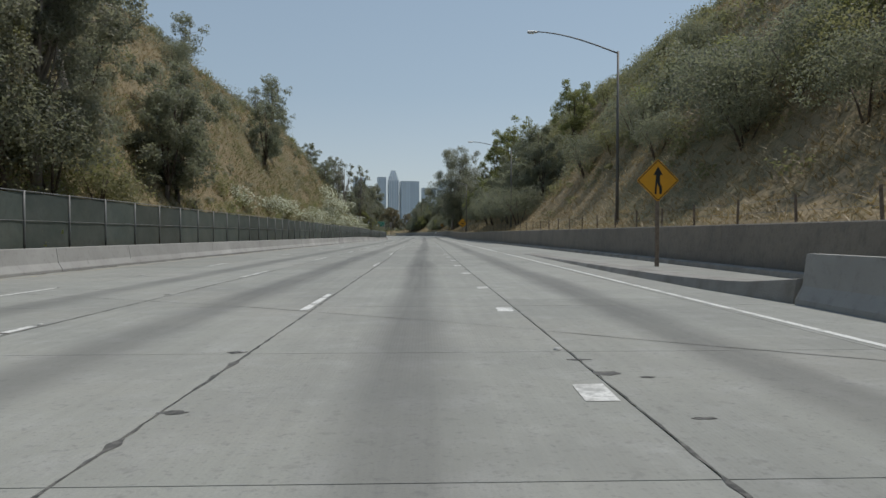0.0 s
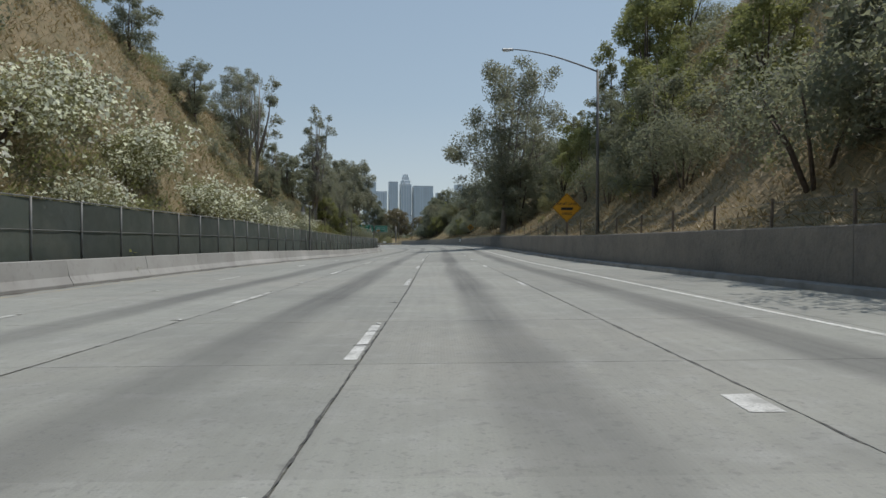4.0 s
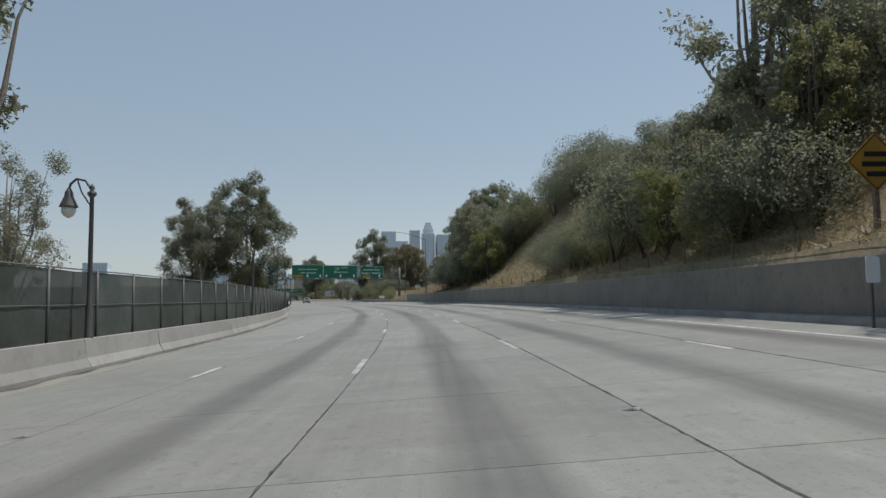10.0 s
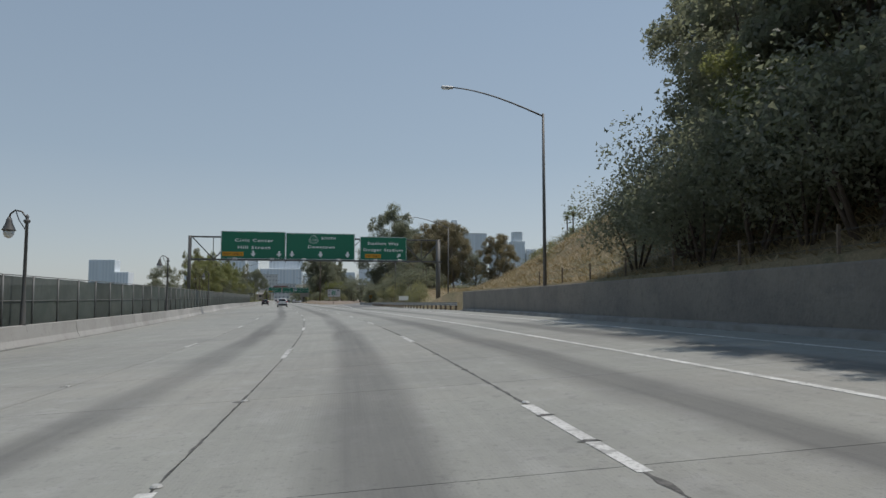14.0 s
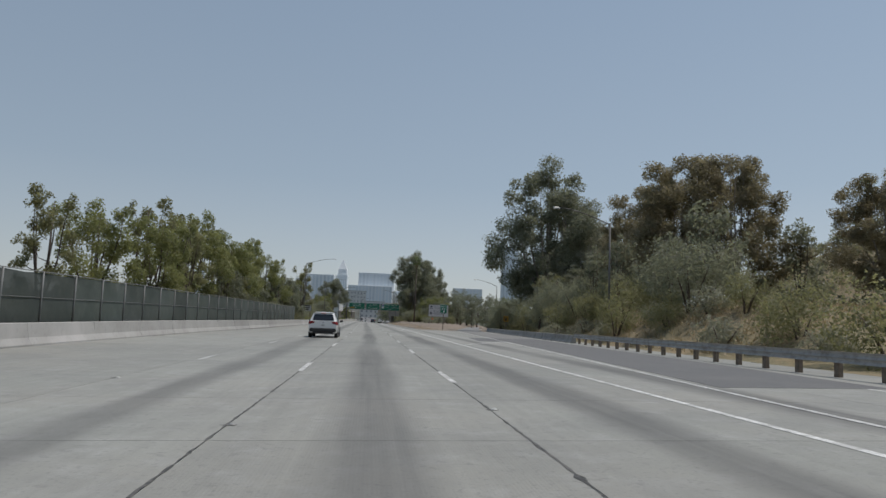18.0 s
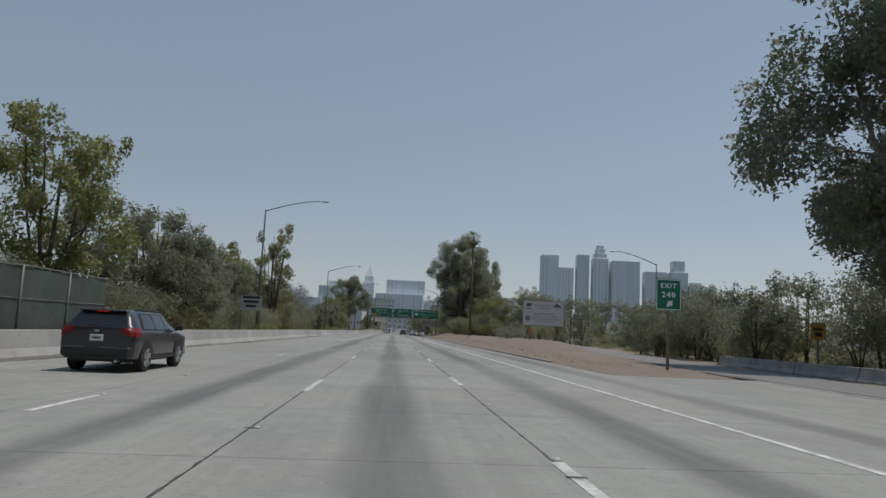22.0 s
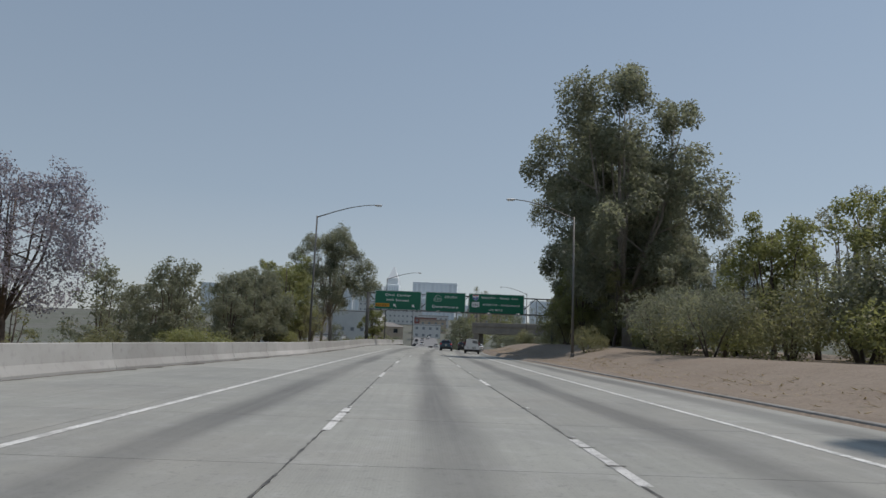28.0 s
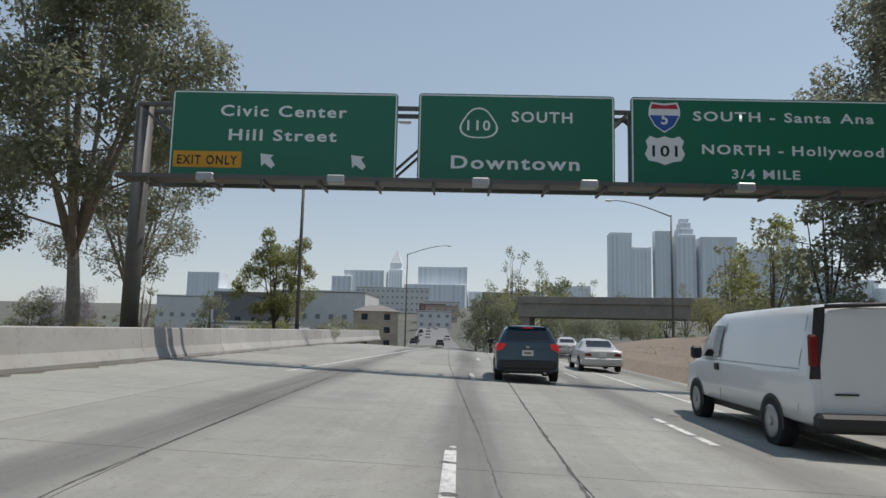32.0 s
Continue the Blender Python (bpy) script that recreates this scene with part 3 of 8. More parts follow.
def paved_right(s):
    s = np.asarray(s, float)
    return np.where(s < 404, tab(WALL, s), np.where(s < 546, tab(RAMP_R, s) + 3.4, 8.4))


def relief(s, d):
    """The ground's height."""
    s, d = np.broadcast_arrays(np.asarray(s, float), np.asarray(d, float))
    left, right = tab(LEFT, s), paved_right(s)
    z = lift(s, d) - 0.14
    # to the left: a cut slope first, a falling bank later
    x = left - 1.6 - d
    cut = tab(HILL_L, s) * smooth(x / 19.0) ** 0.8
    fall = -5.5 * smooth((x - 3) / 45) * smooth((s - 250) / 60) * (1 - smooth((s - 790) / 70)) - 2.0 * smooth((x - 6) / 25) * smooth((s - 730) / 40)
    z = np.where(x > 0, lift(s, left) * np.clip(1 - x / 20, 0, 1) + np.where(cut > 0, cut, 0) + fall - 0.1, z)
    # to the right: the cut slope above the wall
    y = d - tab(WALL, s) - 0.5
    h = tab(HILL_R, s)
    hill = 1.55 * np.clip(h / 8, 0, 1) + h * smooth(y / 24.0) ** 0.85 + lift(s, 17.0)
    z = np.where((y > 0) & (s < 440), np.maximum(hill * smooth((440 - s) / 30), z), z)
    # beyond the exit ramp: a mound and a hill farther off
    w = d - (tab(RAMP_R, s) + 5.0)
    mound = 3.6 * smooth(w / 7) * smooth((s - 455) / 30) * smooth((552 - s) / 30)
    far = 24 * smooth((d - 48) / 45) * smooth((s - 425) / 60) * smooth((600 - s) / 60)
    z = np.where((s >= 430) & (w > 0), z + np.maximum(mound, far), z)
    # the island between road and ramp
    isle = (s > 546) & (d > 8.4) & (d < tab(RAMP_L, s))
    z = np.where(isle, 0.14 + 0.9 * smooth((d - 9) / 6) * smooth((tab(RAMP_L, s) - d) / 4) * smooth((s - 560) / 30) + 0.5 * smooth((d - 9) / 8) * smooth((s - 690) / 30), z)
    # the town ahead climbs
    z = z + 30 * smooth((s - 900) / 700) - 2.5 * smooth((s - 770) / 80) * (1 - smooth((s - 900) / 300))
    rough = 0.35 * np.sin(s * 0.31 + d * 0.5) * np.cos(d * 0.37 - s * 0.13) + 0.5 * np.sin(s * 0.11 + 1.3 * np.sin(d * 0.09))
    on_hill = np.clip((z - 1.9) / 5, 0, 1) * (s < 700)
    return z + rough * on_hill


def ground_at(s, d, z=0.0):
    p = at(s, d)
    p.z = float(relief(s, d)) + z
    return p


GS = np.concatenate([[-3000, -1200, -500, -250, -150, -100], np.arange(-70, 830, 3.0), [840, 860, 880, 910, 950, 1000, 1060, 1130, 1200, 1300, 1400, 1500, 1650, 1900, 2400, 3500, 5000]])
GD = np.concatenate([[-4000, -1800, -900, -500, -300, -200, -140, -100, -75, -60, -52, -46], np.arange(-41, -6.9, 1.4), [-5, 0, 5, 7.9, 8.5], np.arange(9.2, 44, 1.4), [46, 52, 60, 75, 95, 120, 160, 220, 320, 500, 900, 1800, 4000]])
gs, gd = np.meshgrid(GS, GD, indexing="ij")
# the foot of the slope follows the back of the wall
for row in range(len(GS)):
    if -110 <= GS[row] <= 445:
        back = float(tab(WALL, GS[row]))
        k = int(np.searchsorted(GD, 12.0))
        gd[row] = np.interp(GD, [8.5, GD[k - 1], GD[k], 46.0], [8.5, back + 0.12, back + 0.55, 46.0], left=np.nan, right=np.nan)
        gd[row] = np.where(np.isnan(gd[row]), GD, gd[row])
gth = np.interp(gs, _ss, _th)
far_th = gth + (radians(9.0) - gth) * smooth((np.abs(gd) - 80) / 250)
gx = np.interp(gs, _ss, _rx) + np.cos(far_th) * gd
gy = np.interp(gs, _ss, _ry) + np.sin(far_th) * gd
gz = relief(gs, gd)
gv = np.stack([gx, gy, gz], -1).reshape(-1, 3)
nd = len(GD)
gi = (np.arange(len(GS) - 1)[:, None] * nd + np.arange(nd - 1)[None, :]).ravel()
gf = np.stack([gi, gi + 1, gi + 1 + nd, gi + nd], -1)
ground = new("ground", mesh_of("ground", gv.tolist(), gf.tolist(), M["ground"], smooth=True))
ground.data.materials.append(M["town"])
ground.data.materials.append(M["dirt"])
mid_s, mid_d = (gs[:-1, :-1] + gs[1:, 1:]) / 2, (gd[:-1, :-1] + gd[1:, 1:]) / 2
which = np.where((mid_s > 812) | (mid_d < -70) | ((mid_s > 600) & (mid_d > 62)), 1, 0)
which = np.where((mid_s > 546) & (mid_s < 812) & (mid_d > 8) & (mid_d < 62), 2, which)
ground.data.polygons.foreach_set("material_index", which.ravel().astype(np.int32))
tagged(ground, "dry brown grassy cut slopes and roadside earth", "ground", kind="structure")

# ---------------------------------------------------------------- road
n_s = np.arange(-70, 861, 3.0)
verts, faces, uvs = [], [], []
for s in n_s:
    a, b = float(tab(LEFT, s)) - 0.5, float(paved_right(s)) + (0.3 if s < 404 else 0.0)
    for k in range(7):
        d = a + (b - a) * k / 6
        verts.append(at(s, d, -0.016 - 2.5 * float(smooth((s - 770) / 80))))
        uvs.append((d, s))
faces = [(i * 7 + k, i * 7 + k + 1, i * 7 + k + 8, i * 7 + k + 7) for i in range(len(n_s) - 1) for k in range(6)]
road = new("road", mesh_of("road", verts, faces, M["joint"]))
tagged(road, "worn grey grooved concrete freeway with dark oil-stained lanes", "road", kind="structure")


def strip(name, d, width, s0, s1, mat, parent, label="", z=0.005, step=3.0, kind=""):
    """A painted or poured band along the road, 2 mm thick."""
    w = width / 2
    return part(name, sweep(name, [(-w, z - 0.003), (-w, z), (w, z), (w, z - 0.003)], s0, s1, step, mat, d), parent=parent, label=label, kind=kind)


strip("edge_line", EDGE_R, 0.13, -60, 400, M["paint"], road, "solid white edge line, scuffed")
strip("edge_line", RAMP_R, 0.13, 402, 760, M["paint"], road, "solid white edge line of the exit ramp")
strip("lane_line", 5.4, 0.14, 340, 790, M["paint"], road, "solid white line, scuffed", 0.006)
strip("edge_line", RAMP_L, 0.14, 428, 560, M["paint"], road, "solid white line beside the gore", 0.009)
strip("lane_line", -5.05, 0.14, 592, 737, M["paint"], road, "solid white line", 0.006)
strip("lane_line", [(750, -4.85), (765, -3.96), (785, -2.8)], 0.13, 751, 785, M["paint"], road, "short stretch of white line", 0.006)
left_edge = [(s, d + 0.75) for s, d in LEFT]
strip("edge_line", left_edge, 0.11, -60, 400, M["paint_yellow"], road, "worn yellow edge line")
strip("edge_line", [(s, d + 2.2) for s, d in LEFT], 0.11, 400, 560, M["paint_yellow"], road, "worn yellow edge line")
ramp = part("ramp_surface", sweep("ramp_surface", [(0.35, -0.004), (0.35, 0.007), (4.6, 0.007), (4.6, -0.004)], 452, 498, 4, M["asphalt"], RAMP_L), parent=road, label="dark asphalt exit ramp")
part("ramp_surface", sweep("ramp_surface", [(0.35, -0.004), (0.35, 0.007), (4.6, 0.007), (4.6, -0.004)], 498, 790, 4, M["asphalt_grey"], RAMP_L), parent=road, label="worn grey asphalt exit ramp")
patch_d = [(s_, float(tab(RAMP_L, s_)) - 1.0) for s_ in range(484, 500, 2)]
part("asphalt_patch", sweep("asphalt_patch", [(-0.9, 0.001), (-0.9, 0.004), (1.3, 0.004), (1.3, 0.001)], 487, 497.5, 2, M["asphalt"], patch_d), parent=road, label="dark asphalt patch in the gore")
for s0 in range(466, 540, 12):
    a, b = 5.7, float(tab(RAMP_L, s0 + 8)) - 0.2
    me = mesh_of("gore_stripe", [at(s0, a, 0.005), at(s0 + 0.25, a, 0.005), at(s0 + 8.25, b, 0.005), at(s0 + 8, b, 0.005)], [(0, 3, 2, 1)], M["paint"])
    if s0 in (478, 502, 526):
        part("gore_stripe", me, parent=road)


def dashes(anchors, first, last):
    """Far ends of 3.66 m dashes about 14.63 m apart that pass through the anchors."""
    out = []
    s = anchors[0]
    while s > first:
        out.append(s)
        s -= 14.63
    for a, b in zip(anchors, anchors[1:]):
        n = max(1, round((b - a) / 14.63))
        out += [a + (b - a) * k / n for k in range(1, n + 1)]
    s = anchors[-1] + 14.63
    while s < last:
        out.append(s)
        s += 14.63
    return sorted(set(round(v, 2) for v in out))


LINES = {-5.4: dashes([178.2, 215.8, 245.8, 286.7, 335.5, 369.6, 418.9, 475.5, 533, 554.4], -50, 566), -1.8: dashes([39.3, 153.7, 203.8, 219.6, 235.3, 250.9, 272.2, 287.6, 319.6, 333.4, 363.5, 426, 474.6, 491.1, 538.4, 554.7, 597.8, 613, 662.4], -50, 695),
         1.8: dashes([15.1, 31.6, 63.6, 144.4, 159.5, 177.2, 194.7, 211.2, 226.9, 242.6, 258, 292.4, 306.2, 336, 351, 366.7, 413.2, 429.1, 482.2, 497.7, 527.9, 541.5, 594.5, 610.1, 659.1, 704.3], -50, 706), 5.4: dashes([10.2, 36.2, 144.4, 170.7, 212.3], -50, 336)}
# the painted lanes drift to the right of the joints near the end
SHIFT = {-1.8: [(690, 0), (706, 0.42), (722, 1.3), (740, 1.5), (790, 3.0)], 1.8: [(690, 0), (706, 0.1), (742, 1.4), (753, 1.9), (790, 2.9)]}
LINES[-1.8] += [707.2, 722.5, 740.6, 755.5, 770]
LINES[1.8] += [726, 745.4, 760, 774]
# the joints veer to the left there
VEER = {-1.8: [(720, 0), (738, -1.35), (758, -1.8), (790, -2.4)], 1.8: [(718, 0), (738, -0.85), (752, -0.6), (790, -0.3)], 0.0: [(726, 0.45), (738, 0.22), (742, 0.12), (760, -0.65), (790, -1.5)]}
DRIFT = [(38, 0), (55, -0.33), (78, -0.33), (105, -0.05), (120, 0)]
dot = bmesh.new()
bmesh.ops.create_cone(dot, cap_ends=True, segments=10, radius1=0.05, radius2=0.035, depth=0.016, matrix=Matrix.Translation((0, 0, 0.010)))
dot_mesh = bpy.data.meshes.new("pavement_marker")
dot.to_mesh(dot_mesh)
dot.free()
dot_mesh.materials.append(M["marker"])
rnd = random.Random(3)
for d, ends in LINES.items():
    for e in ends:
        if d == 5.4 and e < 116:
            continue          # worn to short stubs there
        w = 0.068
        d0 = d
        d = d0 + (float(tab(SHIFT[d0], e)) if d0 in SHIFT else 0.0) - (float(tab([(230, 0.13), (320, 0.02), (500, -0.03)], e)) if abs(d0) < 2 else 0.1) + (float(tab(DRIFT, e)) if d0 == 1.8 else 0.0) + (float(tab([(430, 0), (475, 0.4)], e)) if d0 < -5 else 0.0)
        back = 3.2 if abs(d0) < 5 else 2.3
        v = [at(e - back, d - w + rnd.uniform(-.02, .02), 0.005), at(e - back, d + w, 0.005), at(e - back * .6, d + w, 0.005), at(e, d + w, 0.005), at(e, d - w + rnd.uniform(-.02, .02), 0.005), at(e - back * .53, d - w, 0.005)]
        part("lane_dash", mesh_of("lane_dash", v, [(0, 1, 2, 3, 4, 5)], M["paint"]), parent=road)
        for k in ((-2.1, -0.75) if abs(d0) < 2 else ()):
            # scars across the dash where markers were scraped off
            ring = [(0.13 * math.cos(a) * rnd.uniform(.5, 1.2), 0.07 * math.sin(a) * rnd.uniform(.4, 1.3)) for a in (i * math.pi / 5 for i in range(10))]
            part("tar_patch", mesh_of("tar_patch", [at(e + k + y, d + x, 0.0062) for x, y in ring], [tuple(range(10))], M["tar"]), parent=road)
        for k in (0.15,):
            part("pavement_marker", dot_mesh, parent=road, m=Matrix.Translation(at(e + k, d + 0.02, 0.006)))
        if e < 700:
            # dark scuffs where markers were torn off
            q = e + rnd.uniform(4, 8)
            ring = [(0.12 * math.cos(a) * rnd.uniform(.6, 1.2), 0.08 * math.sin(a) * rnd.uniform(.5, 1.3)) for a in (i * math.pi / 5 for i in range(10))]
            part("tar_patch", mesh_of("tar_patch", [at(q + y, d + x, 0.0035) for x, y in ring], [tuple(range(10))], M["tar"]), parent=road)
            part("pavement_marker", dot_mesh, parent=road, m=Matrix.Translation(at(q, d + 0.05, 0.006)))
        d = d0

# short worn stubs of the old lane line near the start
for k in range(23):
    m, o = -11.2 + 5.6 * k + rnd.uniform(-.4, .4), 5.2 + rnd.uniform(-.04, .04)
    part("lane_dash", mesh_of("lane_dash", [at(m, o - .15, .005), at(m, o + .13, .005), at(m + .62, o + .15, .005), at(m + .6, o - .13, .005)], [(0, 1, 2, 3)], M["paint"]), parent=road)
    if k % 3 == 0:
        part("pavement_marker", dot_mesh, parent=road, m=Matrix.Translation(at(m + 2.4, o + .1, 0.006)))

# tar-sealed joints beside the lane lines, with ragged edges
for d, s0, s1, width in ((-1.8, -40, 790, 0.014), (1.8, -40, 790, 0.017), (5.4, -40, 330, 0.013), (0.0, 726, 790, 0.012)):
    verts, faces = [], []
    S = np.arange(s0, s1, 0.16)
    for i, s in enumerate(S):
        w = width * (0.2 + 1.5 * rnd.random() ** 1.4) * (1.9 if rnd.random() < 0.06 else 1) * (0.65 + 0.5 * math.sin(s * 0.043 + d) ** 2)
        o = 0.012 * math.sin(s * 0.21) + rnd.uniform(-.009, .009)
        o += float(tab(DRIFT, s)) if d == 1.8 else 0.0
        o += float(tab(VEER[d], s)) if d in VEER else 0.0
        verts += [at(s, d + o - w, 0.0042), at(s, d + o + w, 0.0042)]
    faces = [(2 * i, 2 * i + 1, 2 * i + 3, 2 * i + 2) for i in range(len(S) - 1)]
    part("joint_seal", mesh_of("joint_seal", verts, faces, M["tar"]), parent=road, kind="stuff", label="ragged tar-filled joint")


# a skewed construction joint and worn tar spots at the start
verts = []
for i in range(46):
    d = -9.0 + 18.2 * i / 45
    w = .012 * (0.5 + rnd.random())
    m = float(np.interp(d, [-9.0, -6.1, 0.1, 4.2, 6.9, 9.3], [17.9, 16.0, 12.8, 10.2, 8.1, 6.4])) + rnd.uniform(-.01, .01)
    verts += [at(m - w, d, 0.0036), at(m + w, d, 0.0036)]
part("joint_seal", mesh_of("joint_seal", verts, [(2 * i, 2 * i + 1, 2 * i + 3, 2 * i + 2)[::-1] for i in range(45)], M["tar"]), parent=road, label="dark skewed joint across the lanes")
for m, d, a, b in ((6.4, 5.5, .16, .10), (7.1, 5.4, .14, .05), (6.2, 5.85, .09, .04), (4.8, 5.8, .10, .04), (5.1, 1.9, .12, .06), (302.8, -.62, .3, .14), (302.95, -.35, .26, .1), (213.5, 3.1, .25, .09), (302.6, -1.0, .12, .05)):
    ring = [(a * math.cos(q) * rnd.uniform(.7, 1.15), b * math.sin(q) * rnd.uniform(.6, 1.2)) for q in (i * math.pi / 7 for i in range(14))]
    part("tar_patch", mesh_of("tar_patch", [at(m + y, d + x, 0.0038) for x, y in ring], [tuple(range(14))], M["tar"]), parent=road)


# dirt gathered along the foot of the barrier and of the wall
for line, side, s0, s1 in ((LEFT, 1, -58, 790), (WALL, -1, -58, 402)):
    verts = []
    S = np.arange(s0, s1, 0.5)
    for s in S:
        a = float(tab(line, s)) + side * (0.02 if side > 0 else 0.22)
        verts += [at(s, a, 0.004), at(s, a + side * (0.06 + 0.3 * rnd.random() ** 2 + 0.12 * math.sin(s * 0.09) ** 2), 0.004)]
    part("gutter_dirt", mesh_of("gutter_dirt", verts, [(2 * i, 2 * i + 1, 2 * i + 3, 2 * i + 2) if side > 0 else (2 * i + 1, 2 * i, 2 * i + 2, 2 * i + 3) for i in range(len(S) - 1)], M["grit"]), parent=road, kind="stuff", label="dark grit and dirt in the gutter")


# ---------------------------------------------------------------- left: barrier and screened fence
barrier = thing("median_barrier", Matrix(), "long pale concrete safety barrier in cast segments, stained", "barrier", kind="structure")
PROFILE = [(0.0, -0.05), (0.0, 0.08), (-0.14, 0.33), (-0.22, 0.86), (-0.25, 0.88), (-0.40, 0.88), (-0.43, 0.86), (-0.45, 0.1), (-0.5, -0.05)]
s = -60.0
while s < 795:
    e = s + 6.1
    part("barrier_segment", sweep("barrier_segment", [(x + rnd.uniform(-.012, .012) * (z > 0), z) for x, z in PROFILE], s + 0.012, e - 0.012, 3.05, M["barrier"], LEFT), parent=barrier)
    s = e
fence = thing("screened_fence", Matrix(), "chain-link fence with dark green privacy screen on steel posts", "fence", kind="structure")
s, step = -58.0, 3.05
post_bm = tube(bmesh.new(), [(0, 0, 0), (0, 0, 2.12)], 0.04, 8)
post_mesh = bpy.data.meshes.new("fence_post")
post_bm.to_mesh(post_bm and post_mesh)
post_bm.free()
post_mesh.materials.append(M["fence_steel"])
while s < 548:
    d0, d1 = float(tab(LEFT, s)) - 0.75, float(tab(LEFT, s + step)) - 0.75
    part("fence_post", post_mesh, parent=fence, m=Matrix.Translation(at(s, d0, 0.80)))
    a, b = at(s, d0, 2.9), at(s + step, d1, 2.9)
    part("top_rail", tube(bmesh.new(), [a, b], 0.022, 6), M["fence_steel"], fence)
    part("mid_rail", tube(bmesh.new(), [at(s, d0, 1.86), at(s + step, d1, 1.86)], 0.014, 5), M["fence_steel"], fence)
    p, q = at(s, d0 - 0.03, 0.72), at(s + step, d1 - 0.03, 0.72)
    up = Vector((0, 0, 2.14))
    sag = Vector((0.03, 0, -0.05 * rnd.random()))
    part("screen_panel", mesh_of("screen_panel", [p, q, q + up, (p + q) / 2 + up + sag, p + up], [(0, 1, 2, 3, 4)], M["screen"]), parent=fence)
    s += step

# ---------------------------------------------------------------- right: retaining wall, gutter kerb, wire fence, guard rail
wall_east = thing("wall_right", Matrix(), "rough brownish concrete retaining wall below the slope", "retaining wall", kind="structure")
s = -60.0
while s < 400:
    e = min(s + 12.2, 402)
    part("wall_panel", sweep("wall_panel", [(0.0, -0.3), (0.0, 1.62), (0.03, 1.66), (0.34, 1.66), (0.37, 1.62), (0.4, -0.3)], s + 0.01, e - 0.01, 4, M["wall"], WALL), parent=wall_east)
    s = e
    if e >= 402:
        break
kerb = part("gutter_kerb", sweep("gutter_kerb", [(-0.55, -0.1), (-0.5, 0.16), (-0.45, 0.18), (-0.02, 0.18), (-0.02, -0.1)], -60, 400, 4, M["kerb"], WALL))
tagged(kerb, "low stained concrete kerb at the foot of the wall", "kerb", kind="structure")
kerb2 = part("island_kerb", sweep("island_kerb", [(0.0, -0.05), (0.02, 0.09), (0.05, 0.11), (0.22, 0.11), (0.25, -0.05)], 556, 800, 4, M["kerb"], 8.3))
tagged(kerb2, "worn concrete kerb along the dirt island", "kerb", kind="structure")
wire = thing("wire_fence", Matrix(), "low wire fence with thin wooden stakes above the wall", "fence", kind="structure")
stake = boxes(((0, 0, 0.55), (0.07, 0.07, 1.1)))
stake_mesh = bpy.data.meshes.new("stake")
stake.to_mesh(stake_mesh)
stake.free()
stake_mesh.materials.append(M["wood"])
for k in range(105):
    s = -40 + 4.1 * k
    if s > 385:
        break
    part("stake", stake_mesh, parent=wire, m=Matrix.Translation(at(s, float(tab(WALL, s)) + 0.7, 1.5)) @ Matrix.Rotation(radians(rnd.uniform(-5, 5)), 4, "X"))
for z in (2.05, 2.45):
    part("wire", sweep("wire", [(0.69, z), (0.70, z + 0.012), (0.71, z)], -40, 385, 8, M["steel_dark"], WALL), parent=wire)

RAIL = [(404, 12.1), (418, 11.8), (432, 11.9), (446, 12.6), (460, 13.3), (475, 14.4), (488, 15.4)]
rail = thing("guard_rail", Matrix(), "weathered steel guard rail on wooden posts beside the ramp", "guard rail", kind="structure")
W_BEAM = [(0.0, 0.42), (0.06, 0.48), (0.06, 0.53), (0.0, 0.58), (0.06, 0.63), (0.06, 0.68), (0.0, 0.74), (0.015, 0.74), (0.075, 0.68), (0.075, 0.63), (0.02, 0.58), (0.075, 0.53), (0.075, 0.48), (0.015, 0.42)]
part("rail_beam", sweep("rail_beam", W_BEAM, 404, 488, 2, M["rail"], RAIL), parent=rail)
gp = boxes(((0, 0, 0.26), (0.15, 0.2, 0.96)), bevel=0.01)
gp_mesh = bpy.data.meshes.new("rail_post")
gp.to_mesh(gp_mesh)
gp.free()
gp_mesh.materials.append(M["wood"])
for s in np.arange(405, 488, 1.95):
    part("rail_post", gp_mesh, parent=rail, m=seat(s, float(tab(RAIL, s)) + 0.2, 0))
BAR2 = [(488, 15.7), (500, 16.5), (512, 17.4), (526, 18.3), (545, 20.2), (560, 22.2), (600, 29.0)]
b2 = thing("ramp_barrier", Matrix(), "pale concrete barrier segments along the exit ramp", "barrier", kind="structure")
s = 488.2
while s < 565:
    part("barrier_segment", sweep("barrier_segment", [(-x - 0.5, z * 0.7) for x, z in PROFILE][::-1], s + 0.02, s + 6.0, 3, M["kerb"], BAR2), parent=b2)
    s += 6.1
# barrier end beside the merging on-ramp
b3 = thing("ramp_end_barrier", Matrix(), "pale concrete barrier end beside the on-ramp", "barrier", kind="structure")
for s in (-18.0, -11.9, -5.8, 0.3, 6.4):
    part("barrier_segment", sweep("barrier_segment", [(-0.35, -0.05), (-0.33, 0.1), (-0.2, 0.35), (-0.12, 0.95), (0.12, 0.95), (0.2, 0.35), (0.33, 0.1), (0.35, -0.05)], s, s + 6.08, 3, M["barrier"], 11.05), parent=b3)
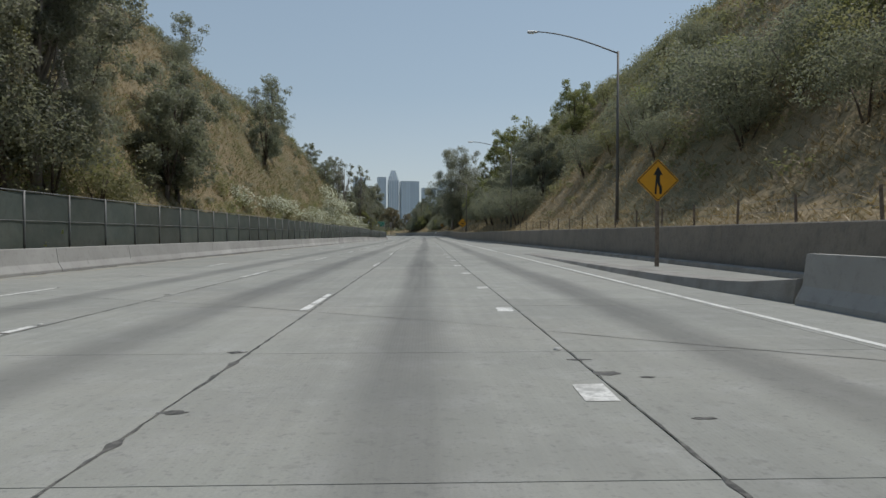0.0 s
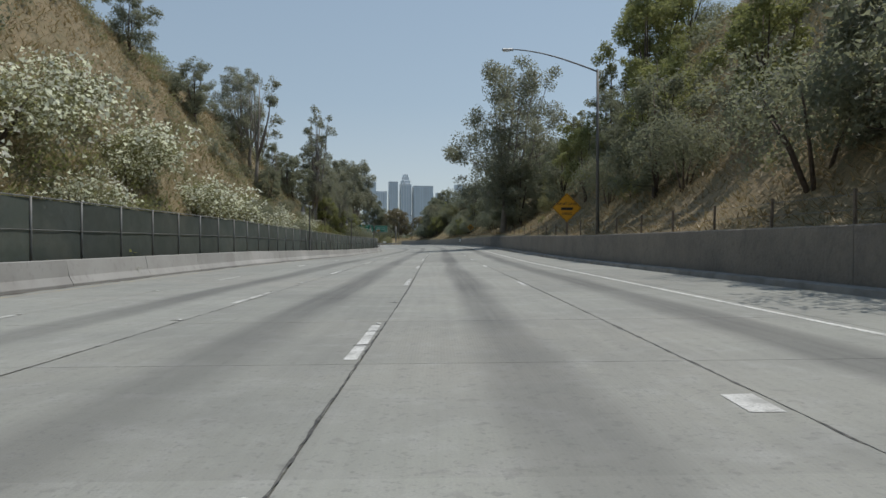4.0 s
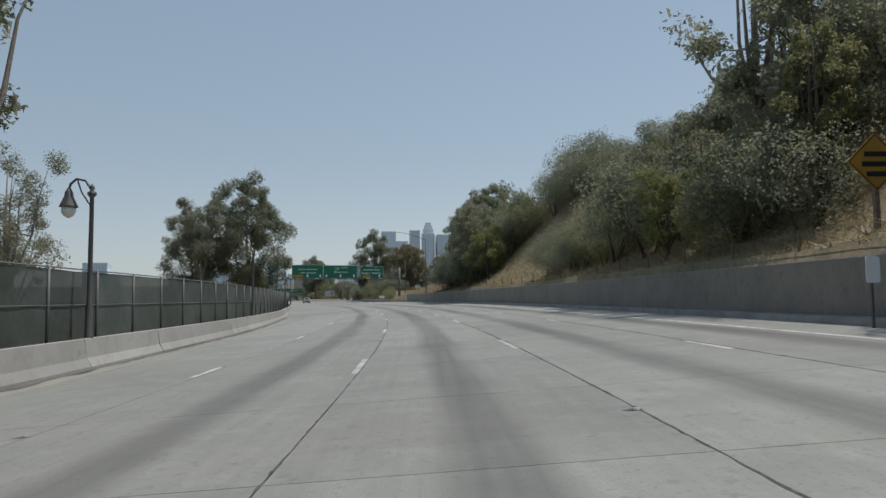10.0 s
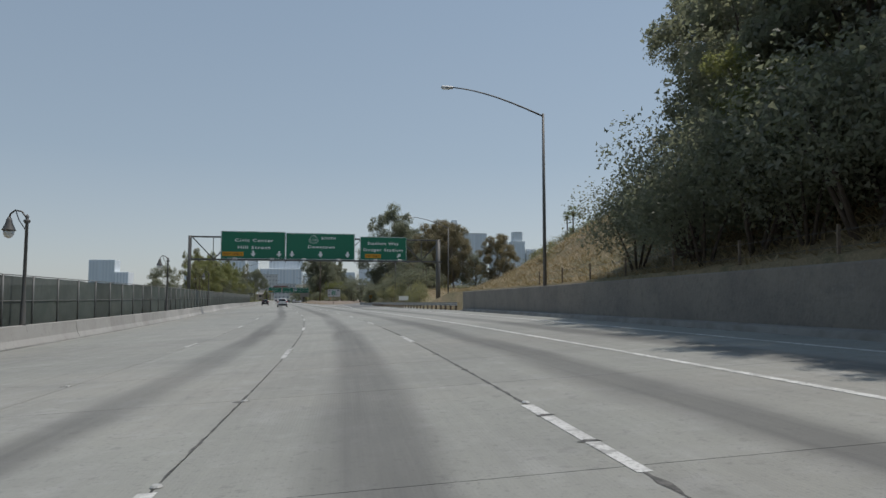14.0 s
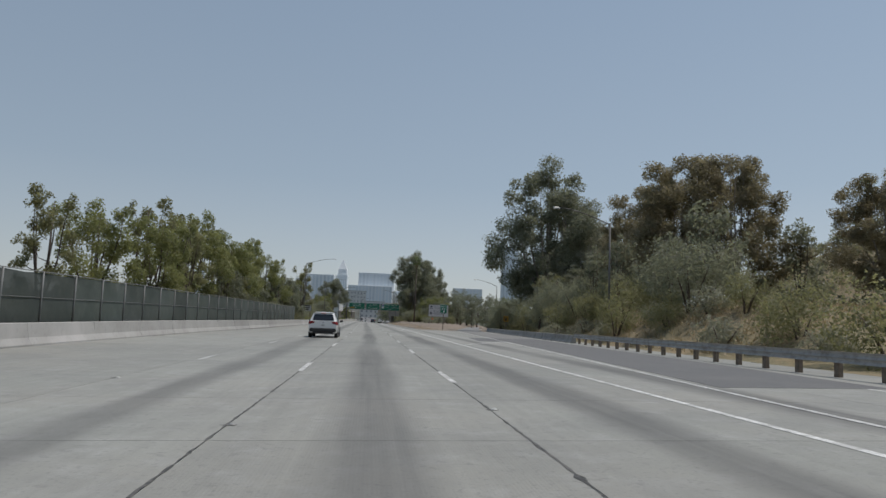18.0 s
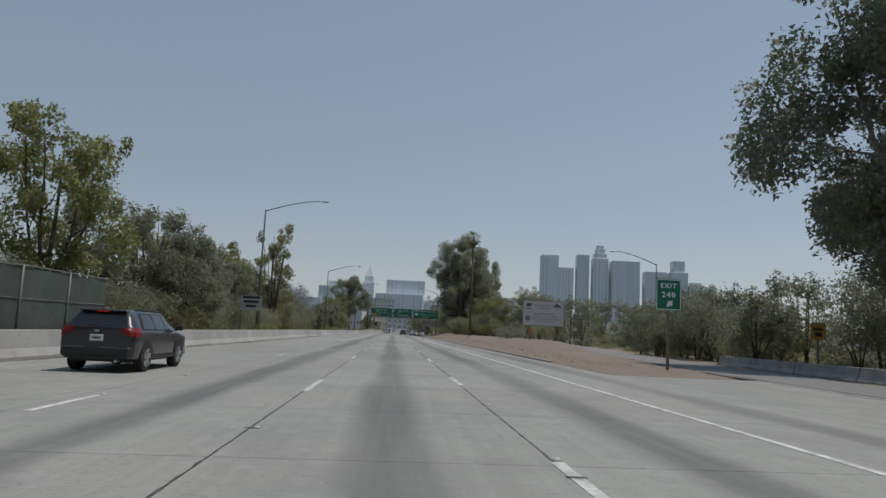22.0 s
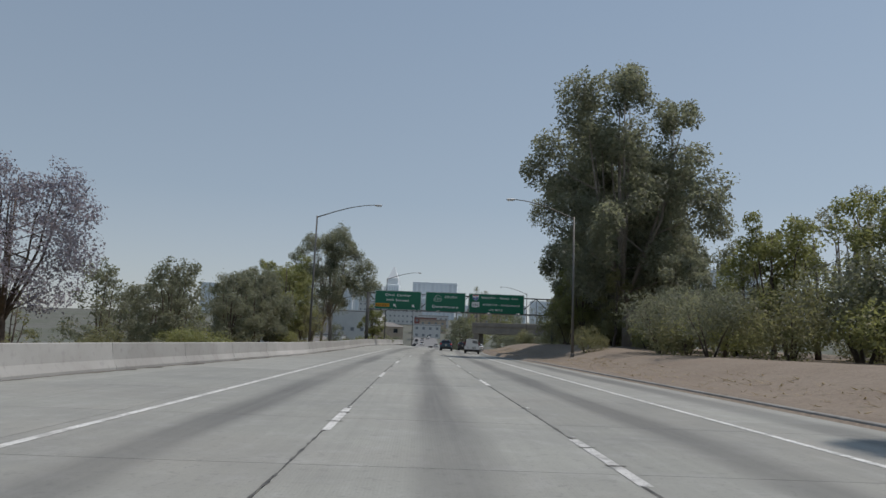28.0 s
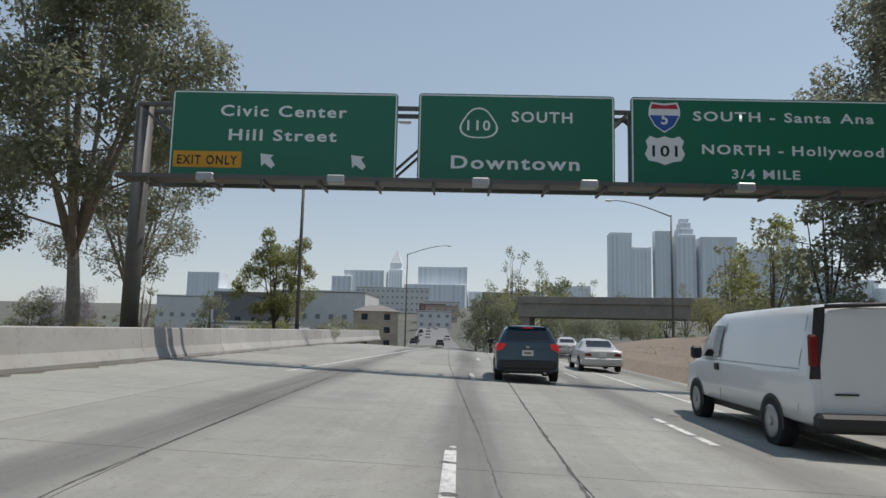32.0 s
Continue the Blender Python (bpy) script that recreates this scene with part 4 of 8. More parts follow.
# the kerb that runs on from it, high at the barrier and low farther on
verts, KH = [], [(12.6, .46), (14.5, .28), (18, .2), (30, .12), (44, .03)]
KS = np.concatenate([np.arange(12.6, 20, .8), np.arange(20, 45, 3.0)])
for s in KS:
    k, h = float(tab([(12.6, 10.75), (16, 10.4), (22, 10.2), (70, 10.3)], s)), float(tab(KH, s))
    verts += [at(s, k - .02, -.02), at(s, k + .06, h), at(s, k + .14, h + .015), at(s, k + .75, h + .02), at(s, k + .9, -.02)]
faces = [(5 * i + j, 5 * i + j + 1, 5 * i + j + 6, 5 * i + j + 5) for i in range(len(KS) - 1) for j in range(4)] + [(0, 4, 3, 2, 1), tuple(5 * (len(KS) - 1) + j for j in range(5))]
gore_kerb = part("gore_kerb", mesh_of("gore_kerb", verts, faces, M["kerb"]))
tagged(gore_kerb, "worn raised concrete kerb running on from the barrier end", "kerb", kind="structure")


# ---------------------------------------------------------------- street lamps
def street_lamp(m, height, arm, label):
    """A tapered steel pole with a curved arm to the left of its heading (-x)."""
    t = thing("street_lamp", m, label, "street lamp", "street lamps")
    part("pole", tube(bmesh.new(), [(0, 0, 0), (0, 0, height * 0.5), (0, 0, height)], [0.12, 0.095, 0.07], 10), M["steel_dark"], t)
    pts, n = [], 8
    for i in range(n + 1):
        u = i / n
        pts.append((-arm * u, 0, height - 0.15 + 1.4 * math.sin(u * math.pi / 2 * 0.93)))
    part("arm", tube(bmesh.new(), pts, [0.055 - 0.02 * i / n for i in range(n + 1)], 8), M["steel_dark"], t)
    bm = boxes(((-arm - 0.3, 0, height + 1.22), (0.72, 0.26, 0.13)), bevel=0.05)
    head = part("lamp_head", bm, M["steel"], t)
    part("lens", boxes(((-arm - 0.38, 0, height + 1.14), (0.4, 0.2, 0.05)), bevel=0.015), M["sign_white"], head)
    part("base_plate", boxes(((0, 0, 0.04), (0.4, 0.4, 0.08)), ((0, 0, 0.2), (0.26, 0.26, 0.3)), bevel=0.015), M["steel_dark"], t)
    return t


def lamp_seat(s, d, z, side):
    return Matrix.Translation(Vector((*at(s, d).xy, z))) @ Matrix.Rotation(heading(s) + (0 if side > 0 else math.pi), 4, "Z")


LAMPS = [(45, 16.6, 13.6, 5.4, 1), (95.1, 15.7, 13.15, 5.4, 1), (149.5, 12.9, 12.4, 5.4, 1), (380.1, 11.7, 12.3, 5.4, 1), (433.5, 18.6, 11.5, 5.0, 1), (500, 22.5, 11.6, 5.0, 1), (598.9, 31.0, 10.8, 5.0, 1),
         (592.4, -14.0, 13.45, 5.9, -1), (653.1, -13.1, 12.3, 5.6, -1), (713.2, -11.0, 12.9, 5.5, -1), (771, -9.6, 12.3, 5.5, -1), (828, -9.3, 12.3, 5.5, -1),
         (702.4, 11.4, 11.7, 4.8, 1), (792, 17.5, 12.0, 5.0, 1)]
for s, d, h, arm, side in LAMPS:
    z = float(relief(s, d)) - 0.08
    street_lamp(lamp_seat(s, d, z, side), h - z - 0.1, arm, "dark steel street lamp with one curved arm beside the freeway")

# rings of tyre marks across the lanes
for cd, cs, r0 in ((3.45, 30.75, 0.98), (-0.45, 30.8, 1.0), (7.3, 30.9, 1.05)):
    for k, (r, a0, span) in enumerate(((r0, 0, 360), (r0 * .93, 40, 330), (r0 * 1.03, 200, 250))):
        pts = [radians(a0 + span * i / 48) for i in range(49)]
        v = []
        for a in pts:
            for w in (-.007, .007):
                v.append(at(cs + .05 * k + (r + w) * math.sin(a), cd + .06 * k + (r + w) * math.cos(a), 0.0045 + .0004 * k))
        part("tyre_mark", mesh_of("tyre_mark", v, [(2 * i, 2 * i + 1, 2 * i + 3, 2 * i + 2) for i in range(48)], M["tar"]), parent=road, label="thin curved black tyre mark")

# ---------------------------------------------------------------- overhead sign gantries
def arrow(x, z, size, turn):
    """A white lane arrow pointing down, turned by degrees."""
    pts = [(0, -0.5), (0.42, 0.02), (0.2, 0.02), (0.13, 0.45), (-0.13, 0.45), (-0.2, 0.02), (-0.42, 0.02)]
    c, s_ = math.cos(radians(turn)), math.sin(radians(turn))
    return flat([(x + size * (px * c - pz * s_), z + size * (px * s_ + pz * c)) for px, pz in pts])


def shield(x, z, r):
    pts = [(x + r * (1.0 + 0.12 * math.cos(3 * a + math.pi / 2)) * math.cos(a), z + r * 0.86 * (1 + 0.1 * math.cos(3 * a + math.pi / 2)) * math.sin(a)) for a in (2 * math.pi * i / 24 for i in range(24))]
    return pts


def wording(text, cap, width, mat, parent, m):
    """A line of words on a sign, each word a part, centred on m and as wide as given."""
    words = text.split()
    size = [max(v.co.x for v in me.vertices) * 2 for me in (lettering(word, cap, None, mat) for word in words)]
    gap = cap * 0.62
    k = width / (sum(size) + gap * (len(words) - 1))
    x = -width / 2
    for word, wide in zip(words, size):
        part("word", lettering(word, cap, wide * k, mat), parent=parent, m=m @ Matrix.Translation((x + wide * k / 2, 0, 0)))
        x += (wide + gap) * k


def sign_panel(parent, x, z, w, h, rows, y=-0.42):
    """A green panel whose lower left corner stands at (x, z); rows: what stands on it, in metres from that corner."""
    m = Matrix.Translation((x + w / 2, y, z))
    p = part("sign_panel", plate(w, h, 0.06), M["sign_green"], parent, "green reflective sign panel with white border", m)
    part("border", rim(w, h, 0.045, inset=0.03), M["sign_white"], p)
    for row in rows:
        kind = row[0]
        if kind == "text":
            _, text, cx, base, cap, width = row
            wording(text, cap, width, M["sign_white"], p, Matrix.Translation((cx - w / 2, -0.002, base)))
        elif kind == "tab":
            _, text, cx, base, tw, th = row
            q = part("exit_tab", plate(tw, th, 0.012, 0.04), M["sign_yellow"], p, "yellow exit-only tab", Matrix.Translation((cx - w / 2, -0.014, base)))
            wording(text, th * 0.62, tw * 0.88, M["black"], q, Matrix.Translation((0, 0, th * 0.2)))
        elif kind == "arrow":
            _, cx, cz, size, turn = row
            part("arrow", arrow(cx - w / 2, cz, size, turn), M["sign_white"], p)
        elif kind == "state":
            _, text, cx, cz, r = row
            part("route_shield", flat(shield(cx - w / 2, cz, r), -0.005), M["sign_white"], p, "green route shield with white outline")
            part("route_face", flat(shield(cx - w / 2, cz, r * 0.9), -0.008), M["sign_green"], p)
            part("lettering", lettering(text, r * 0.62, r * 1.25, M["sign_white"]), parent=p, m=Matrix.Translation((cx - w / 2, -0.008, cz - r * 0.33)))
        elif kind == "interstate":
            _, text, cx, cz, r = row
            pts = [(-0.95, 0.55), (-0.8, 0.95), (0, 0.85), (0.8, 0.95), (0.95, 0.55), (0.98, 0.1), (0.6, -0.6), (0, -1.0), (-0.6, -0.6), (-0.98, 0.1)]
            o = cx - w / 2
            part("route_shield", flat([(o + r * 1.08 * a, cz + r * 1.08 * b) for a, b in pts], -0.005), M["sign_white"], p)
            part("route_face", flat([(o + r * a, cz + r * b) for a, b in pts if b < 0.5] + [(o + 0.97 * r, cz + 0.4 * r), (o - 0.97 * r, cz + 0.4 * r)][:0], -0.007), M["sign_blue"], p)
            part("route_head", flat([(o - 0.93 * r, cz + 0.55 * r), (o + 0.93 * r, cz + 0.55 * r), (o + 0.78 * r, cz + 0.88 * r), (o, cz + 0.78 * r), (o - 0.78 * r, cz + 0.88 * r)], -0.007), M["sign_red"], p)
            part("lettering", lettering(text, r * 0.85, None, M["sign_white"]), parent=p, m=Matrix.Translation((o, -0.006, cz - r * 0.5)))
        elif kind == "us":
            _, text, cx, cz, r = row
            o = cx - w / 2
            pts = [(-1.3, 0.6), (-1.0, 0.95), (-0.5, 0.8), (0, 0.95), (0.5, 0.8), (1.0, 0.95), (1.3, 0.6), (1.15, 0.2), (1.35, -0.3), (1.1, -0.75), (0.5, -0.85), (0, -1.05), (-0.5, -0.85), (-1.1, -0.75), (-1.35, -0.3), (-1.15, 0.2)]
            part("route_shield", flat([(o + r * a, cz + r * b) for a, b in pts], -0.005), M["sign_white"], p)
            part("lettering", lettering(text, r * 0.85, r * 1.7, M["black"]), parent=p, m=Matrix.Translation((o, -0.006, cz - r * 0.45)))
    return p


def gantry(m, x0, x1, z0, z1, posts, label):
    """A truss from x0 to x1 between heights z0 and z1; posts: (x, radius)."""
    g = thing("sign_gantry", m, label, "sign gantry", "overhead gantries")
    for x, r in posts:
        part("post", tube(bmesh.new(), [(x, 0, -0.3), (x, 0, z1 + 0.1)], r, 14), M["steel_dark"], g)
        part("footing", boxes(((x, 0, 0.0), (1.0, 1.0, 0.5)), bevel=0.05), M["kerb"], g)
    for z in (z0, z1):
        for y in (-0.22, 0.55):
            part("chord", boxes((((x0 + x1) / 2, y, z), (x1 - x0, 0.13, 0.13)), bevel=0.012), M["steel_dark"], g)
    n = max(4, int((x1 - x0) / 2.4))
    for i in range(n):
        xa, xb = x0 + (x1 - x0) * i / n, x0 + (x1 - x0) * (i + 1) / n
        for y in (-0.22, 0.55):
            za, zb = (z0, z1) if i % 2 else (z1, z0)
            part("diagonal", tube(bmesh.new(), [(xa, y, za), (xb, y, zb)], 0.045, 6), M["steel_dark"], g)
        part("upright", boxes(((xa, -0.22, (z0 + z1) / 2), (0.08, 0.08, z1 - z0))), M["steel_dark"], g)
        for z in (z0, z1):
            part("brace", boxes(((xa, 0.165, z), (0.07, 0.7, 0.07))), M["steel_dark"], g)
    # walkway with lights below the panels
    part("walkway", boxes((((x0 + x1) / 2, -1.0, z0 - 0.16), (x1 - x0, 0.68, 0.05))), M["steel_dark"], g)
    for y in (-1.37, -0.63):
        part("walkway_rail", boxes((((x0 + x1) / 2, y, z0 - 0.12), (x1 - x0, 0.05, 0.12))), M["steel_dark"], g)
    for i in range(int((x1 - x0) / 1.7)):
        x = x0 + 1.0 + 1.7 * i
        part("bracket", boxes(((x, -0.7, z0 - 0.24), (0.06, 1.5, 0.08)), ((x, -1.42, z0 - 0.3), (0.06, 0.06, 0.22))), M["steel_dark"], g)
    return g


def sign_light(g, x, z):
    part("sign_light", boxes(((x, -1.35, z), (0.52, 0.3, 0.26)), bevel=0.04), M["steel"], g, "pale sign light housing")


ga = gantry(seat(429.6, 0, 0, -2.7), -14.4, 16.4, 6.35, 9.1, ((-14.6, 0.2), (16.1, 0.3)), "dark steel truss gantry carrying three green exit signs")
sign_panel(ga, -10.95, 6.4, 7.7, 3.4, [("text", "Civic Center", 3.95, 2.12, 0.42, 4.6), ("text", "Hill Street", 3.95, 1.25, 0.42, 3.9), ("tab", "EXIT ONLY", 1.45, 0.34, 2.5, 0.52),
           ("arrow", 3.85, 0.66, 0.8, 0), ("arrow", 6.95, 0.66, 0.8, 0)])
sign_panel(ga, -3.2, 6.4, 8.5, 3.3, [("state", "110", 3.35, 2.5, 0.56), ("text", "SOUTH", 5.2, 2.55, 0.36, 1.75), ("text", "Downtown", 4.35, 1.42, 0.42, 3.3),
           ("arrow", 0.75, 0.66, 0.8, 0), ("arrow", 4.25, 0.66, 0.8, 0), ("arrow", 7.6, 0.66, 0.8, 0)])
sign_panel(ga, 5.95, 6.4, 5.95, 3.0, [("text", "Stadium Way", 2.95, 1.98, 0.40, 4.0), ("text", "Dodger Stadium", 2.95, 1.15, 0.40, 5.0), ("tab", "EXIT ONLY", 1.65, 0.28, 2.0, 0.5), ("arrow", 4.95, 0.62, 0.7, 135)])
for x in (-9.2, -4.8, -1.0, 3.3, 7.8, 10.9):
    sign_light(ga, x, 6.35)
gb = gantry(seat(753.8, 0, 0, 1.0), -10.6, 18.0, 5.9, 8.35, ((-10.5, 0.26), (18.0, 0.26)), "grey steel truss gantry carrying three green guide signs")
sign_panel(gb, -9.45, 5.85, 7.15, 2.92, [("text", "Civic Center", 3.55, 2.1, 0.40, 4.0), ("text", "Hill Street", 3.55, 1.32, 0.40, 3.4), ("tab", "EXIT ONLY", 1.22, 0.42, 2.15, 0.52),
           ("arrow", 3.1, 0.68, 0.62, -135), ("arrow", 5.95, 0.68, 0.62, -135)])
sign_panel(gb, -1.65, 5.8, 6.15, 3.0, [("state", "110", 1.9, 2.02, 0.58), ("text", "SOUTH", 3.88, 2.12, 0.38, 1.9), ("text", "Downtown", 3.05, 0.60, 0.46, 4.0)])
sign_panel(gb, 5.0, 5.75, 8.5, 3.05, [("interstate", "5", 1.05, 2.42, 0.47), ("us", "101", 1.05, 1.36, 0.46), ("text", "SOUTH - Santa Ana", 4.75, 2.32, 0.34, 5.6), ("text", "NORTH - Hollywood", 5.0, 1.26, 0.34, 5.6), ("text", "3/4 MILE", 4.15, 0.5, 0.32, 2.1)])
for x in (-7.9, -4.0, 0.3, 3.5, 8.1, 12.5):
    sign_light(gb, x, 5.75)


# ---------------------------------------------------------------- roadside signs
def post_sign(m, w, h, z, mat, label, name="road_sign", diamond=False, post=0.05, posts=(0,)):
    t = thing(name, m, label, "road sign")
    for x in posts:
        part("post", boxes(((x, 0.08, (z + h * 0.5) / 2 - 0.2), (post * 2, post * 2, z + h * 0.5 + 0.4)), bevel=0.01), M["wood"] if post > 0.055 else M["steel_dark"], t)
    mm = Matrix.Translation((0, 0, z))
    if diamond:
        mm = Matrix.Translation((0, 0, z + h / 2)) @ Matrix.Rotation(radians(45), 4, "Y") @ Matrix.Translation((0, 0, -w / 2))
        h = w
    p = part("panel", plate(w, h, 0.02, 0.07), mat, t, m=mm)
    return t, p, mm


merge, p, mm = post_sign(seat(27, 13.15, 0.05), 1.22, 1.72, 2.55, M["sign_yellow"], "yellow diamond merge sign with black arrow on a wooden post", diamond=True, post=0.07)
part("border", rim(1.22, 1.22, 0.03, 0.07, 0.03), M["black"], p)
part("symbol", flat([(0, 0.55), (0.2, 0.2), (0.08, 0.22), (0.08, -0.1), (0.16, -0.25), (0.16, -0.55), (0.06, -0.55), (0.05, -0.3), (-0.03, -0.12), (-0.06, -0.55), (-0.14, -0.55), (-0.08, 0.22), (-0.2, 0.2)], -0.006), M["black"], p,
     m=Matrix.Translation((0, 0, 0.61)) @ Matrix.Rotation(radians(-45), 4, "Y"))


def worded_diamond(s, d, z, base, words, label, mat, k=1.0):
    t, q, mm = post_sign(seat(s, d, base), 1.22 * k, 1.72 * k, z, mat, label, diamond=True, post=0.07)
    part("border", rim(1.22 * k, 1.22 * k, 0.03, 0.07, 0.03), M["black"], q)
    for i, (text, width) in enumerate(words):
        piv = Matrix.Translation((0, -0.003, 0.61 * k)) @ Matrix.Rotation(radians(-45), 4, "Y") @ Matrix.Translation((0, 0, (0.15 - 0.29 * i) * k)) @ Matrix.Scale(k, 4)
        if text:
            wording(text, 0.17, width, M["black"], q, piv)
        else:
            part("word_bar", flat([(-width / 2, 0), (width / 2, 0), (width / 2, 0.15), (-width / 2, 0.15)], -0.006), M["black"], q, m=piv)
    return t


worded_diamond(158, 12.6, 2.15, 0.5, (("RIGHT LANE", 1.15), ("", 0.7), ("AHEAD", 0.62)), "faded yellow diamond warning sign with black wording", M["sign_yellow"], 1.3)
worded_diamond(274.5, 12.6, 2.6, 0.9, (("", 0.7), ("", 0.85), ("", 0.6)), "dusty yellow diamond warning sign among bushes", M["sign_yellow_old"])
t, p, mm = post_sign(seat(551, 12.6, 0.1), 1.2, 1.45, 2.7, M["sign_green"], "small green exit number sign on a steel post", post=0.06)
part("border", rim(1.2, 1.45, 0.035, 0.07, 0.02), M["sign_white"], p)
part("lettering", lettering("EXIT", 0.25, 0.75, M["sign_white"]), parent=p, m=Matrix.Translation((0, 0, 1.03)))
part("lettering", lettering("240", 0.28, 0.65, M["sign_white"]), parent=p, m=Matrix.Translation((0, 0, 0.6)))
part("arrow", arrow(0.05, 0.3, 0.4, 135), M["sign_white"], p)
t, p, mm = post_sign(seat(559, 25.0, 0.0), 0.95, 1.0, 1.9, M["sign_yellow_old"], "orange-yellow ramp speed sign on a post", post=0.06)
part("word_bar", flat([(-0.3, 0.55), (0.3, 0.55), (0.3, 0.7), (-0.3, 0.7)]), M["black"], p)
part("word_bar", flat([(-0.22, 0.2), (0.22, 0.2), (0.22, 0.45), (-0.22, 0.45)]), M["black"], p)
# the white information board on the dirt island
bb = thing("information_board", seat(594.7, 16.6, 0.9), "white information board with dark wording on two wooden posts", "sign board")
for x in (-1.45, 1.45):
    part("post", boxes(((x, 0.12, 1.5), (0.16, 0.16, 4.0)), bevel=0.01), M["wood"], bb)
M["board_white"] = material("board_dusty_white", (0.56, 0.55, 0.55), 0.6, spots=((0.9, 0.4, 0.7, (0.5, 0.48, 0.47), 0.6),))
M["board_dark"] = material("board_grey_ink", (0.10, 0.11, 0.13), 0.6)
M["board_ink"] = material("board_faded_ink", (0.34, 0.335, 0.335), 0.6)
p = part("board", plate(4.6, 2.75, 0.06, 0.05), M["board_white"], bb, m=Matrix.Translation((0, 0, 1.7)))
part("border", rim(4.6, 2.75, 0.035, 0.05, 0.0), M["steel_dark"], p)
for x, z, w, h in ((-.14, 2.24, 1.85, .08), (-.14, 2.07, 1.85, .05), (0, 1.85, 1.4, .1), (.22, .96, 2.85, .11), (.28, .69, 3.05, .11), (.12, .44, 2.1, .1), (1.45, 1.82, .5, .05)):
    part("word_bar", flat([(x - w / 2, z), (x + w / 2, z), (x + w / 2, z + h), (x - w / 2, z + h)]), M["board_ink"], p)
wording("HIGHWAY REPAIR", 0.2, 2.4, M["board_dark"], p, Matrix.Translation((0, -.002, 1.22)))
part("emblem", flat([(.98, 2.1), (2.02, 2.1), (1.5, 2.55)]), M["board_dark"], p, "dark triangular emblem")
part("emblem", flat([(-2.02, 2.08), (-1.5, 2.08), (-1.27, 2.42), (-1.85, 2.45)]), M["board_dark"], p, "slanted dark emblem")
part("word_bar", flat([(-1.95, 1.8), (-1.35, 1.8), (-1.35, 1.9), (-1.95, 1.9)]), M["board_dark"], p)
part("emblem", flat([(-1.73 + .28 * math.cos(a), .8 + .28 * math.sin(a)) for a in (2 * math.pi * k / 20 for k in range(20))]), M["board_dark"], p, "round dark emblem")
part("emblem_swirl", flat([(-1.73 + .05 * math.cos(a) + .09 * math.cos(2 * a), .8 + .12 * math.sin(a)) for a in (2 * math.pi * k / 16 for k in range(16))], -.006), M["board_white"], p)
part("reflector", plate(.42, .42, .02, .2), M["sign_orange"], bb, "round orange reflector plate", Matrix.Translation((-1.3, 0, .95)))
# left: white sign before the trees
M["sign_dull"] = material("weathered_board", (0.42, 0.42, 0.4), 0.85, spots=((.15, .3, .7, (.34, .34, .32), .6),))
t, p, mm = post_sign(seat(581.5, -12.5, 0.0), 1.9, 1.3, 2.5, M["sign_dull"], "dull white exit notice board on posts before bushes", post=0.06, posts=(-0.8, 0.8))
for i, w in enumerate((1.5, 1.3, 0.9)):
    part("word_bar", flat([(-w / 2, 1.05 - 0.38 * i), (w / 2, 1.05 - 0.38 * i), (w / 2, 1.25 - 0.38 * i), (-w / 2, 1.25 - 0.38 * i)]), M["black"], p)
# wall marker and call box
t, p, mm = post_sign(seat(270.5, 9.5, 0), 0.32, 0.6, 1.0, M["sign_white"], "small white marker plate on a thin post by the wall", name="marker_post", post=0.03)
t, p, mm = post_sign(seat(449, 15.2, 0), 1.5, 0.65, 1.0, M["sign_white"], "small white plate on a post behind the guard rail", post=0.04)
t, p, mm = post_sign(seat(628, 12.0, 0.6), 0.16, 0.3, 1.0, M["wood"], "thin wooden stake in the dirt island", name="marker_post", post=0.03)


# ---------------------------------------------------------------- old lanterns behind the left fence
def lantern(m):
    t = thing("lantern_post", m, "dark ornate lantern post with a hanging bell lamp", "street lamp", "lantern posts")
    part("post", tube(bmesh.new(), [(0, 0, 0.6), (0, 0, 0.66), (0, 0, 1.5), (0, 0, 1.6), (0, 0, 4.7), (0, 0, 4.78), (0, 0, 4.84), (0, 0, 4.9), (0, 0, 4.98), (0, 0, 5.1)], [0.13, 0.11, 0.1, 0.075, 0.06, 0.13, 0.13, 0.05, 0.08, 0.02], 10), M["steel_dark"], t)
    pts = [(0, 0, 4.55), (0.03, 0, 4.95), (0.2, 0, 5.2), (0.45, 0, 5.25), (0.62, 0, 5.1), (0.66, 0, 4.95)]
    part("scroll_arm", tube(bmesh.new(), [(-x, y, z) for x, y, z in pts], 0.035, 8), M["steel_dark"], t)
    part("brace", tube(bmesh.new(), [(0, 0, 4.4), (-0.3, 0, 4.85), (-0.42, 0, 5.2)], 0.022, 6), M["steel_dark"], t)
    bell = part("bell", tube(bmesh.new(), [(-0.66, 0, 4.98), (-0.66, 0, 4.85), (-0.66, 0, 4.72), (-0.66, 0, 4.45), (-0.66, 0, 4.42)], [0.05, 0.11, 0.13, 0.25, 0.26], 14), M["steel_dark"], t)
    part("globe", tube(bmesh.new(), [(-0.66, 0, 4.42), (-0.66, 0, 4.28), (-0.66, 0, 4.16), (-0.66, 0, 4.1)], [0.2, 0.2, 0.13, 0.03], 12), M["sign_white"], bell)
    return t


first = None
for s in (173.5, 206.4, 239.7, 276, 303.2, 341, 373, 404, 439):
    m = seat(s, float(tab(LEFT, s)) - 0.34, 0.27)
    if first is None:
        first = lantern(m)
    else:
        copy_thing(first, m)

